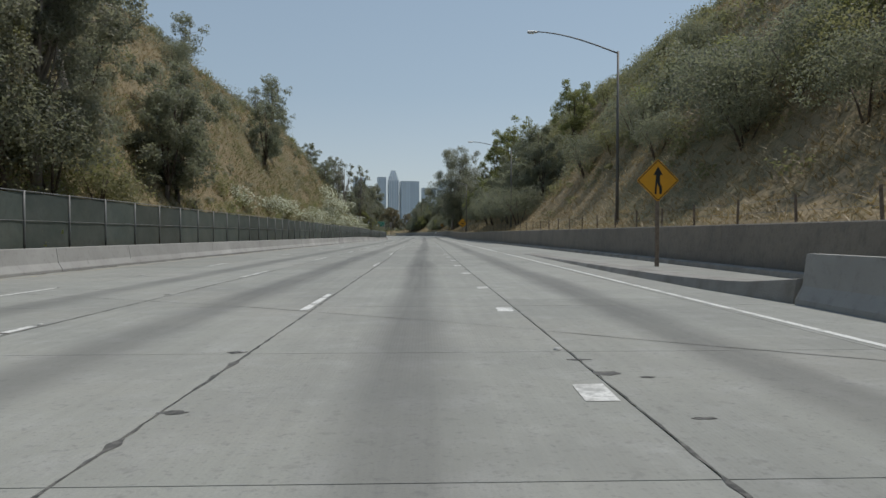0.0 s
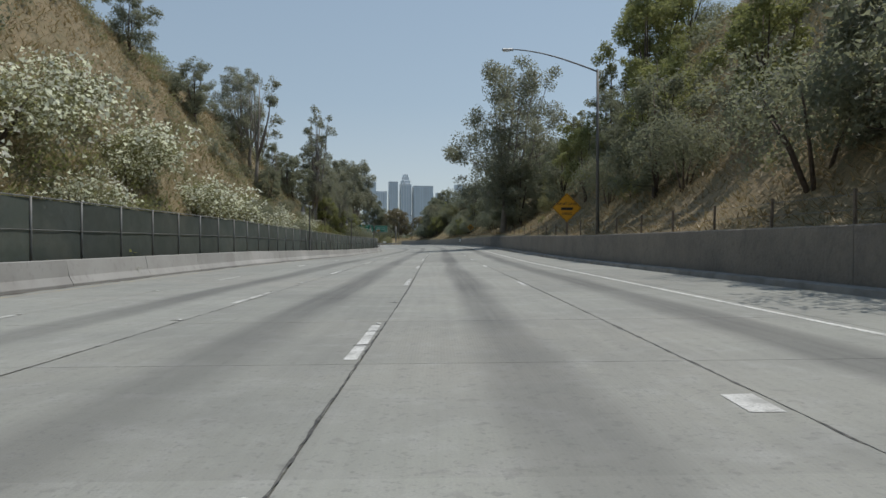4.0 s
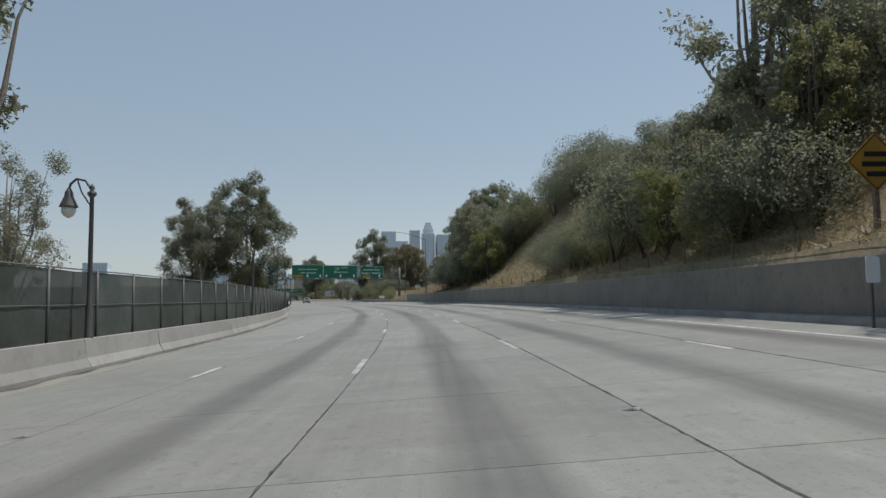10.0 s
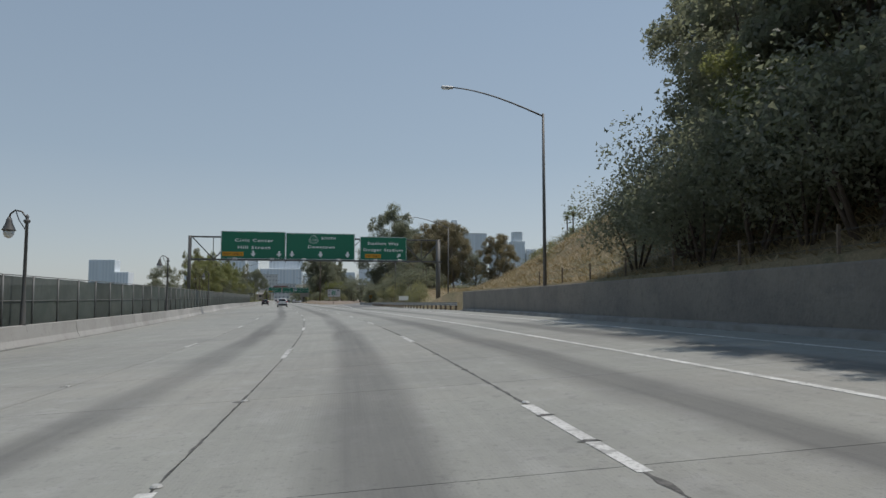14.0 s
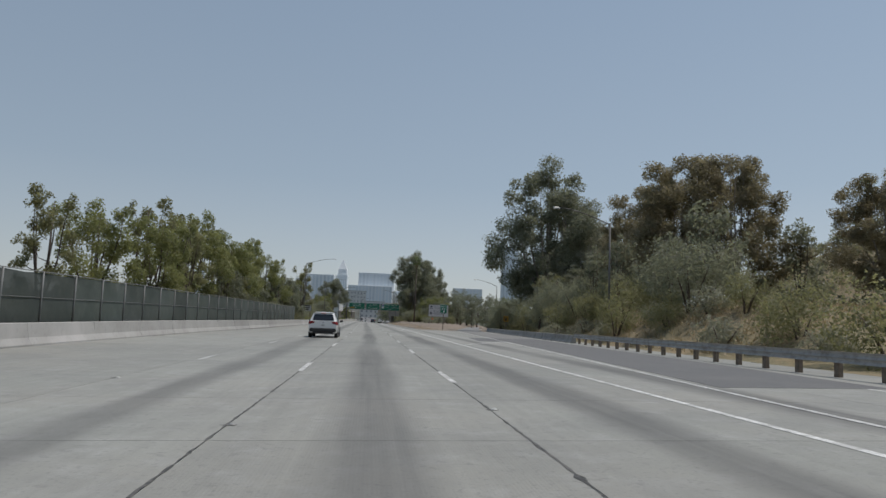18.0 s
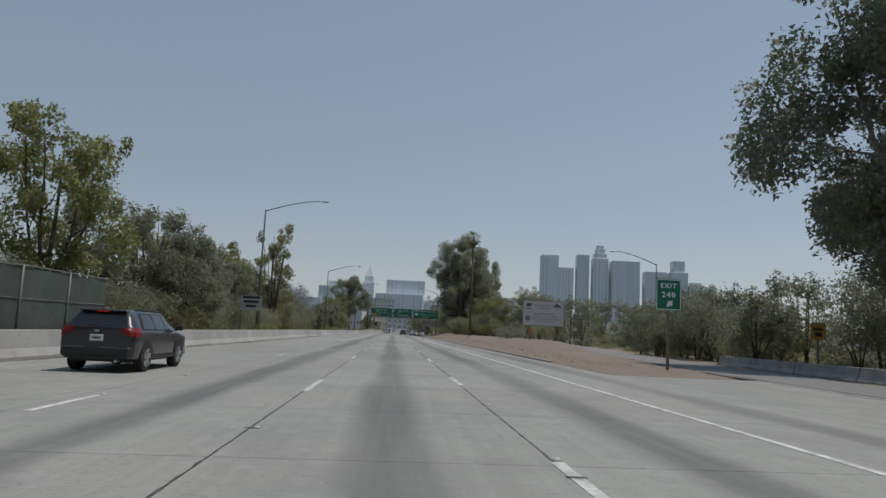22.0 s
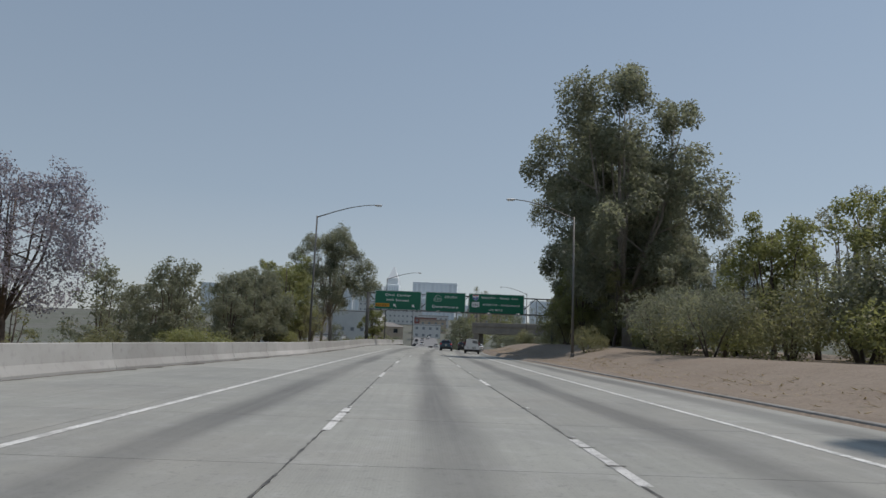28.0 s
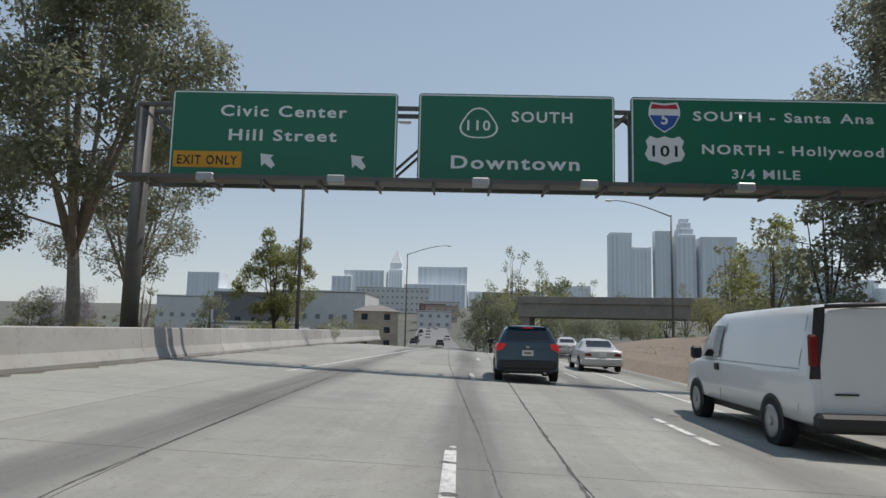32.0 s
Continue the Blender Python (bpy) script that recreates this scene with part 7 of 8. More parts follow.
def house(s, d, w, depth, h, wall, roof, label, pitch=0.0, turn=0.0, floors=1, name="house", z=None):
    base = ground_at(s, d).z if z is None else z
    t = thing(name, Matrix.Translation(Vector((*at(s, d).xy, base - 0.5))) @ Matrix.Rotation(heading(s) + radians(turn), 4, "Z"), label, "building", "town buildings")
    part("wall", boxes(((0, 0, h / 2), (w, depth, h))), M[wall], t)
    if pitch:
        bm = bmesh.new()
        v = [bm.verts.new(p) for p in ((-w / 2 - .4, -depth / 2 - .4, h), (w / 2 + .4, -depth / 2 - .4, h), (w / 2 + .4, depth / 2 + .4, h), (-w / 2 - .4, depth / 2 + .4, h), (-w / 2 * .3, 0, h + pitch), (w / 2 * .3, 0, h + pitch))]
        for f in ((0, 1, 5, 4), (1, 2, 5), (2, 3, 4, 5), (3, 0, 4), (3, 2, 1, 0)):
            bm.faces.new([v[i] for i in f])
        part("roof", bm, M[roof], t)
    else:
        part("roof", boxes(((0, 0, h + .15), (w + .3, depth + .3, .3))), M[roof], t)
        part("parapet", boxes(((0, -depth / 2, h + .45), (w, .25, .5))), M[wall], t)
    n = max(2, int(w / 4))
    for fl in range(floors):
        for i in range(n):
            zc = (h / floors) * (fl + .55)
            win = part("window", boxes(((-w / 2 + w * (i + .5) / n, -depth / 2 - .02, zc), (1.5, .1, min(1.5, h / floors * .5)))), M["window_far" if s > 940 else "window"], t)
            part("sill", boxes(((-w / 2 + w * (i + .5) / n, -depth / 2 - .08, zc - min(1.5, h / floors * .5) / 2 - .06), (1.7, .2, .1))), M["stucco_pale"], win)
    return t


house(905, -25, 11, 12, 9.5, "stucco", "roof", "tan stucco apartment house with a low grey hipped roof", 1.7, 8, 3)
house(962, -50, 30, 30, 17, "stucco_pale", "roof", "long pale flat-roofed warehouse", 0, 0, 1, "warehouse")
house(923, -61, 18, 22, 15, "dark_wall", "roof", "dark clad industrial building", 0, 0, 1, "warehouse")
house(826, -43, 9, 10, 4.2, "stucco_pale", "roof_red", "small house with a red gabled roof", 2.6, 20)
house(834, -35, 9, 10, 4.4, "stucco_pale", "roof", "small house with a grey roof", 2.4, -10)
house(880, -46, 18, 14, 7, "stucco_pale", "roof", "low pale flat-roofed workshop building", 0, 5, 1, "workshop")
house(1150, -27, 16, 14, 10, "brick_red", "roof", "red rendered shop building on the street", 0, 4, 3, "shop_building")
house(1060, -20, 16, 14, 8, "stucco_pale", "roof", "pale shop building on the street", 0, 4, 2, "shop_building")
house(1120, -20, 18, 14, 9, "stucco", "roof", "tan shop building on the street", 0, 4, 2, "shop_building")
house(1200, -24, 24, 16, 10, "stucco_pale", "roof", "pale flat-roofed street building", 0, 4, 2, "shop_building")
house(1180, 16, 24, 16, 15, "stucco", "roof", "tan flat-roofed street building", 0, 4, 4, "shop_building")
house(1000, -96, 50, 30, 15, "stucco_pale", "roof", "long pale flat-roofed warehouse", 0, 0, 1, "warehouse")
house(1300, -70, 60, 30, 20, "stucco_pale", "roof", "pale rendered block on the hillside", 0, 4, 4, "apartment_block")
for k, (s, d) in enumerate(((700, -95), (660, -120), (740, -140), (610, -110), (540, -130), (470, -120), (400, -140), (790, -110), (820, -170))):
    house(s, d, 22 + 5 * (k % 3), 14, 4.5 + (k % 3), ("stucco_pale", "stucco", "dark_wall")[k % 3], ("roof", "roof_red")[k % 2], "low distant building behind the trees", 0, 10 * k, 1, "low_building")

# the straight street that climbs into the town
street_v = []
for k in range(60):
    u = 120 + k * 12.0
    for w in (-6.5, 6.5):
        x = -121 - math.sin(radians(17.1)) * u + math.cos(radians(17.1)) * w
        y = 716 + math.cos(radians(17.1)) * u + math.sin(radians(17.1)) * w
        s_ = 732.6 + u
        street_v.append((x, y, float(relief(s_, -5.0)) + (.45 if u > 170 else .12)))
street = new("street", mesh_of("street", street_v, [(2 * i, 2 * i + 1, 2 * i + 3, 2 * i + 2) for i in range(59)], M["asphalt_far"]))
tagged(street, "grey city street climbing towards downtown", "street", kind="structure")

# the overpass ahead
bridge = thing("overpass_bridge", seat(832, 20, -0.8, -10), "grey concrete overpass girder bridge crossing the freeway", "bridge", kind="structure")
part("girder", boxes(((4, 0, 6.3), (34, 9, 1.9)), bevel=.05), M["wall"], bridge)
part("parapet", boxes(((4, -4.6, 7.75), (34, .3, 1.0)), bevel=.03), M["wall"], bridge)
part("parapet", boxes(((4, 4.6, 7.75), (34, .3, 1.0)), bevel=.03), M["wall"], bridge)
for x in (-12, 20):
    part("pier", boxes(((x, 0, 2.7), (1.4, 8, 6.4)), bevel=.08), M["wall"], bridge)


# ---------------------------------------------------------------- vehicles
def car_paint(name, c):
    return material(name, c, 0.32, 0.0, coat=0.7, spots=((1.2, .45, .75, (c[0] * .93, c[1] * .93, c[2] * .93), .6),))


M["white_car"] = car_paint("white_car_paint", (0.66, 0.66, 0.65))
M["van_white"] = car_paint("van_white_paint", (0.72, 0.72, 0.71))
M["teal_car"] = car_paint("dark_teal_car_paint", (0.018, 0.066, 0.105))
M["silver_car"] = car_paint("silver_car_paint", (0.46, 0.46, 0.45))
M["black_car"] = car_paint("black_car_paint", (0.02, 0.02, 0.024))
M["red_car"] = car_paint("dark_red_car_paint", (0.14, 0.02, 0.02))
M["glass"] = material("tinted_car_glass", (0.012, 0.014, 0.016), 0.06, coat=.3)
M["trim"] = material("black_plastic_trim", (0.022, 0.022, 0.023), 0.6)
M["tyre"] = material("tyre_rubber", (0.018, 0.018, 0.018), 0.85)
M["alloy"] = material("alloy_rim", (0.42, 0.42, 0.43), 0.35, 0.8)
M["tail"] = material("tail_lamp_lit", (0.45, 0.012, 0.012), 0.2)
_b = M["tail"].node_tree.nodes["Principled BSDF"]
_b.inputs["Emission Color"].default_value, _b.inputs["Emission Strength"].default_value = (1, .05, .03, 1), .12
M["tail_off"] = material("tail_lamp_unlit", (0.19, 0.012, 0.012), 0.25)
M["plate"] = material("number_plate", (0.62, 0.62, 0.60), 0.5)


class Shell:
    """A car's skin from cross-sections: y (rear to front), half widths and heights at sill, belt, roof edge, roof middle."""
    def __init__(self, rows):
        self.rows = np.array(rows, float)      # y, zs, ws, zb, wb, zr, wr, zt

    def ring(self, y):
        r = [np.interp(y, self.rows[:, 0], self.rows[:, k]) for k in range(1, 8)]
        zs, ws, zb, wb, zr, wr, zt = r
        half = [(0, zs - .02), (ws * .85, zs), (ws, zs + .07), (ws + (wb - ws) * .8, zs + (zb - zs) * .45), (wb, zb - .05), (wb - .015, zb), (wb + (wr - wb) * .5, zb + (zr - zb) * .5), (wr, zr - .03), (wr - .08, zr + (zt - zr) * .55), (wr * .5, zt - .008), (0, zt)]
        return [(x, y, z) for x, z in half] + [(-x, y, z) for x, z in half[-2:0:-1]]

    def skin(self, step=.12):
        ys = sorted(set(np.round(np.concatenate([self.rows[:, 0], np.arange(self.rows[0, 0], self.rows[-1, 0], step)]), 3)))
        bm = bmesh.new()
        rings = [[bm.verts.new(p) for p in self.ring(y)] for y in ys]
        n = len(rings[0])
        for a, b in zip(rings, rings[1:]):
            for k in range(n):
                f = bm.faces.new((a[k], a[(k + 1) % n], b[(k + 1) % n], b[k]))
                f.smooth = True
        bm.faces.new(rings[0])
        bm.faces.new(rings[-1][::-1])
        bmesh.ops.recalc_face_normals(bm, faces=bm.faces[:])
        return bm

    def back(self, x, z):
        """How far forward the tail's surface lies at that place of the rear view."""
        x = abs(x)
        for y in np.arange(0.0, 1.9, 0.01):
            up = self.ring(y)[4:11][::-1]
            if x <= max(p[0] for p in up) + .02 and z <= np.interp(x, [p[0] for p in up], [p[2] for p in up]):
                return float(y)
        return 1.9

    def tail(self, corners, out=.016, n=8, m=5):
        """A panel that lies on the tail between four corners (x, z): low left, low right, high right, high left."""
        a, b, c, d = (np.array(p, float) for p in corners)
        bm = bmesh.new()
        grid = []
        for j in range(m + 1):
            v = j / m
            row = []
            for i in range(n + 1):
                u = i / n
                x, z = (a * (1 - u) + b * u) * (1 - v) + (d * (1 - u) + c * u) * v
                row.append(bm.verts.new((x, self.back(x, z) - out, z)))
            grid.append(row)
        for r0, r1 in zip(grid, grid[1:]):
            for i in range(n):
                bm.faces.new((r0[i], r0[i + 1], r1[i + 1], r1[i]))
        return bm

    def side(self, y0, y1, z0, z1, sgn, out=.012, skew=(0, 0, 0, 0), n=6):
        """A panel lying on the flank between y0..y1 and heights z0..z1."""
        bm = bmesh.new()
        grid = []
        for i in range(n + 1):
            row = []
            for j in range(3):
                v = j / 2
                ya = y0 + skew[0] * (1 - v) + skew[3] * v
                yb = y1 + skew[1] * (1 - v) + skew[2] * v
                y = ya + (yb - ya) * i / n
                z = z0 + (z1 - z0) * v
                ring = self.ring(y)[:11]
                zz = [p[2] for p in ring[1:9]]
                xx = [p[0] for p in ring[1:9]]
                x = float(np.interp(z, zz, xx))
                row.append(bm.verts.new((sgn * (x + out), y, z)))
            grid.append(row)
        for a, b in zip(grid, grid[1:]):
            for j in range(2):
                bm.faces.new((a[j], a[j + 1], b[j + 1], b[j]))
        bmesh.ops.recalc_face_normals(bm, faces=bm.faces[:])
        return bm


def wheel(parent, x, y, r, w=.23, spokes=True):
    t = part("wheel", tube(bmesh.new(), [(-w / 2, 0, 0), (-w / 2 + .04, 0, 0), (w / 2 - .04, 0, 0), (w / 2, 0, 0)], [r * .93, r, r, r * .93], 22), M["tyre"], parent, "black tyre with alloy rim", Matrix.Translation((x, y, r)))
    sgn = 1 if x > 0 else -1
    bm = tube(bmesh.new(), [(sgn * (w / 2 - .03), 0, 0), (sgn * (w / 2 + .004), 0, 0)], [r * .66, r * .64], 20)
    part("rim", bm, M["trim"] if spokes else M["steel"], t)
    for k in range(10 if spokes else 0):
        a = 2 * math.pi * (k // 2) / 5 + (.2 if k % 2 else -.2)
        part("spoke", boxes(((sgn * (w / 2 + .012), math.sin(a) * r * .35, math.cos(a) * r * .35), (.03, .05, r * .6), Matrix.Rotation(-a, 4, "X")), bevel=.008), M["alloy"], t)
    part("hub", tube(bmesh.new(), [(sgn * w / 2, 0, 0), (sgn * (w / 2 + .03), 0, 0)], [r * .17, r * .15], 12), M["alloy"], t)
    part("rim_edge", ring_of(r * .64, r * .57, sgn * (w / 2 + .01)), M["alloy"], t)
    return t


def ring_of(ro, ri, x):
    bm = bmesh.new()
    o = [bm.verts.new((x, ro * math.cos(a), ro * math.sin(a))) for a in (2 * math.pi * k / 24 for k in range(24))]
    i = [bm.verts.new((x * 1.08, ri * math.cos(a), ri * math.sin(a))) for a in (2 * math.pi * k / 24 for k in range(24))]
    for k in range(24):
        bm.faces.new((o[k], o[(k + 1) % 24], i[(k + 1) % 24], i[k]))
    return bm


def rear_panel(pts, y, thick=.03):
    """A panel on the tail, from (x, z) points, at y (or per-point y)."""
    bm = bmesh.new()
    a = [bm.verts.new((x, (y if isinstance(y, float) else y[i]), z)) for i, (x, z) in enumerate(pts)]
    b = [bm.verts.new((x, (y if isinstance(y, float) else y[i]) + thick, z)) for i, (x, z) in enumerate(pts)]
    n = len(pts)
    bm.faces.new(a)
    bm.faces.new(b[::-1])
    for k in range(n):
        bm.faces.new((a[k], b[k], b[(k + 1) % n], a[(k + 1) % n]))
    bmesh.ops.recalc_face_normals(bm, faces=bm.faces[:])
    return bm


def mirror_pts(pts):
    return [(-x, z) for x, z in pts][::-1]


def suv(m, paint, label, L=4.9, W=1.98, H=1.78, r=.37, low_trim=True, group="cars", lamp="tail_off", inner=.62):
    t = thing("car", m, label, "car", group)
    w = W / 2
    k = H / 1.78
    rows = [(0.0, .42, w * .86, .98, w * .9, 1.12, w * .8, 1.13), (.10, .34, w * .95, 1.04, w * .975, 1.22, w * .80, 1.24), (.32, .3, w * .98, 1.06, w, 1.66 * k, w * .70, 1.72 * k), (.8, .28, w, 1.06, w, 1.71 * k, w * .71, 1.77 * k), (1.6, .28, w, 1.05, w, 1.73 * k, w * .72, 1.78 * k),
            (2.6, .28, w, 1.03, w, 1.69 * k, w * .71, 1.75 * k), (3.15, .28, w, 1.02, w * .99, 1.42 * k, w * .72, 1.46 * k), (3.6, .28, w, 1.01, w * .97, 1.05, w * .8, 1.08), (4.4, .3, w * .95, .9, w * .9, .95, w * .75, .99), (L - .08, .36, w * .8, .72, w * .75, .78, w * .6, .82), (L, .42, w * .72, .66, w * .66, .7, w * .5, .72)]
    sh = Shell(rows)
    part("body", sh.skin(), paint, t)
    # tail: window, lamps, bumper, plate
    part("rear_window", sh.tail([(-w * .74, 1.17), (w * .74, 1.17), (w * .62, 1.60 * k), (-w * .62, 1.60 * k)]), M["glass"], t)
    for sg in (1, -1):
        part("tail_lamp", sh.tail([(sg * w * inner, .98), (sg * w * .93, .90), (sg * w * .91, 1.12), (sg * w * (inner - .06), 1.12)], .02, 6, 4), M[lamp], t, "red tail lamp")
        part("side_lamp", sh.side(.02, .36, .91, 1.13, sg, .016, (0, -.06, .1, 0)), M[lamp], t)
        part("window_surround", sh.side(.5, 3.36, 1.07, 1.675 * k, sg, .007, (-.02, .18, -.6, .22), 20), M["trim"], t, "black window surround")
        part("side_window", sh.side(.66, 1.44, 1.11, 1.645 * k, sg, .014, (-.06, 0, 0, .16)), M["glass"], t)
        part("side_window", sh.side(1.50, 2.29, 1.10, 1.65 * k, sg, .014), M["glass"], t)
        part("side_window", sh.side(2.35, 3.3, 1.09, 1.635 * k, sg, .014, (0, .12, -.55, 0)), M["glass"], t)
        part("door_seam", sh.side(1.485, 1.5, .42, 1.08, sg, .006), M["trim"], t)
        part("door_seam", sh.side(2.31, 2.325, .42, 1.08, sg, .006), M["trim"], t)
        part("door_handle", boxes(((sg * (w + .02), 1.62, .98), (.04, .2, .04)), bevel=.01), paint, t)
        part("door_handle", boxes(((sg * (w + .02), 2.48, .96), (.04, .2, .04)), bevel=.01), paint, t)
        part("mirror", boxes(((sg * (w + .12), 3.08, 1.16), (.2, .14, .16)), ((sg * (w + .02), 3.12, 1.09), (.12, .06, .05)), bevel=.03), M["trim"], t, "black door mirror")
        part("sill_trim", sh.side(.95, 3.5, .3, .42, sg, .014), M["trim"], t)
        part("roof_rail", tube(bmesh.new(), [(sg * w * .62, .75, 1.745 * k), (sg * w * .63, 1.6, 1.775 * k), (sg * w * .62, 2.5, 1.755 * k)], .013, 6), M["trim"], t)
        for y in (.92, L - .98):
            arch = part("wheel_arch", ring_arch(sg * (w + .008), y, r * 1.04, r + .095), M["trim"], t)
            wheel(t, sg * (w - .11), y, r)
    part("bumper", boxes(((0, .02, .53), (W * .9, .14, .26)), bevel=.05), M["trim"] if low_trim else paint, t)
    part("skid_trim", boxes(((0, .05, .37), (W * .7, .1, .12)), bevel=.03), M["trim"], t)
    pl = part("number_plate", boxes(((0, -.025, .86), (.32, .02, .16)), bevel=.008), M["plate"], t)
    part("plate_bar", boxes(((0, -.037, .86), (.2, .006, .05))), M["steel_dark"], pl)
    part("emblem", boxes(((0, -.03, 1.03), (.12, .02, .07)), bevel=.015), M["alloy"], t)
    part("spoiler", boxes(((0, .34, 1.71 * k), (W * .62, .26, .05)), bevel=.02), paint, t)
    part("high_brake_lamp", boxes(((0, .215, 1.69 * k), (.3, .03, .03))), M["tail"], t)
    part("windscreen", rear_panel([(-w * .68, 1.16), (w * .68, 1.16), (w * .6, 1.64 * k), (-w * .6, 1.64 * k)], [3.56, 3.56, 2.82, 2.82], .03), M["glass"], t)
    part("exhaust", tube(bmesh.new(), [(.5, .2, .3), (.5, -.02, .3)], .035, 8), M["steel"], t)
    part("underbody", boxes(((0, L / 2, .34), (W * .8, L * .86, .16))), M["trim"], t)
    return t


def ring_arch(x, y, ri, ro):
    bm = bmesh.new()
    a = [radians(-8 + 196 * k / 14) for k in range(15)]
    o = [bm.verts.new((x, y + ro * math.cos(q), ri * .95 + ro * math.sin(q))) for q in a]
    i = [bm.verts.new((x, y + ri * math.cos(q) * 1.0, ri * .95 + ri * math.sin(q))) for q in a]
    for k in range(14):
        bm.faces.new((o[k], o[k + 1], i[k + 1], i[k]))
    # the dark opening behind the tyre
    c = bm.verts.new((x - (.004 if x > 0 else -.004), y, ri * .9))
    for k in range(14):
        bm.faces.new((i[k], i[k + 1], c))
    return bm


def sedan(m, paint, label, L=4.75, W=1.82, H=1.45, r=.33, group="cars"):
    t = thing("car", m, label, "car", group)
    w = W / 2
    rows = [(0.0, .42, w * .84, .80, w * .86, .86, w * .74, .88), (.12, .3, w * .95, .92, w * .95, .98, w * .8, 1.0), (.72, .26, w, .94, w * .97, 1.0, w * .8, 1.03), (1.0, .26, w, .95, w * .98, 1.12, w * .72, 1.15), (1.45, .26, w, .95, w, 1.36, w * .64, 1.41), (2.1, .26, w, .94, w, 1.41, w * .65, H),
            (2.7, .26, w, .93, w, 1.34, w * .65, 1.39), (3.25, .26, w, .92, w * .98, 1.02, w * .74, 1.06), (3.5, .26, w, .90, w * .96, .94, w * .78, .98), (4.3, .28, w * .95, .76, w * .9, .80, w * .72, .84), (L, .36, w * .72, .58, w * .68, .62, w * .5, .65)]
    sh = Shell(rows)
    part("body", sh.skin(), paint, t)
    part("rear_window", sh.tail([(-w * .68, 1.07), (w * .68, 1.07), (w * .55, 1.35), (-w * .55, 1.35)]), M["glass"], t)
    for sg in (1, -1):
        part("tail_lamp", sh.tail([(sg * w * .5, .70), (sg * w * .84, .71), (sg * w * .82, .81), (sg * w * .58, .82)], .02, 5, 3), M["tail_off"], t, "red tail lamp")
        part("side_window", sh.side(1.35, 2.1, 1.0, 1.32, sg, .012, (-.25, 0, 0, .15)), M["glass"], t)
        part("side_window", sh.side(2.16, 3.15, 1.0, 1.30, sg, .012, (0, 0, -.45, 0)), M["glass"], t)
        part("door_seam", sh.side(2.12, 2.135, .4, .94, sg, .006), M["trim"], t)
        part("mirror", boxes(((sg * (w + .1), 3.02, 1.02), (.18, .12, .13)), bevel=.03), paint, t)
        for y in (.95, L - .95):
            part("wheel_arch", ring_arch(sg * (w + .006), y, r, r + .07), M["trim"], t)
            wheel(t, sg * (w - .11), y, r, .2)
    part("bumper", boxes(((0, .02, .5), (W * .9, .14, .26)), bevel=.05), paint, t)
    pl = part("number_plate", boxes(((0, -.02, .76), (.32, .02, .16)), bevel=.008), M["plate"], t)
    part("windscreen", rear_panel([(-w * .7, 1.0), (w * .7, 1.0), (w * .58, 1.36), (-w * .58, 1.36)], [3.32, 3.32, 2.72, 2.72], .03), M["glass"], t)
    part("underbody", boxes(((0, L / 2, .32), (W * .8, L * .86, .16))), M["trim"], t)
    return t


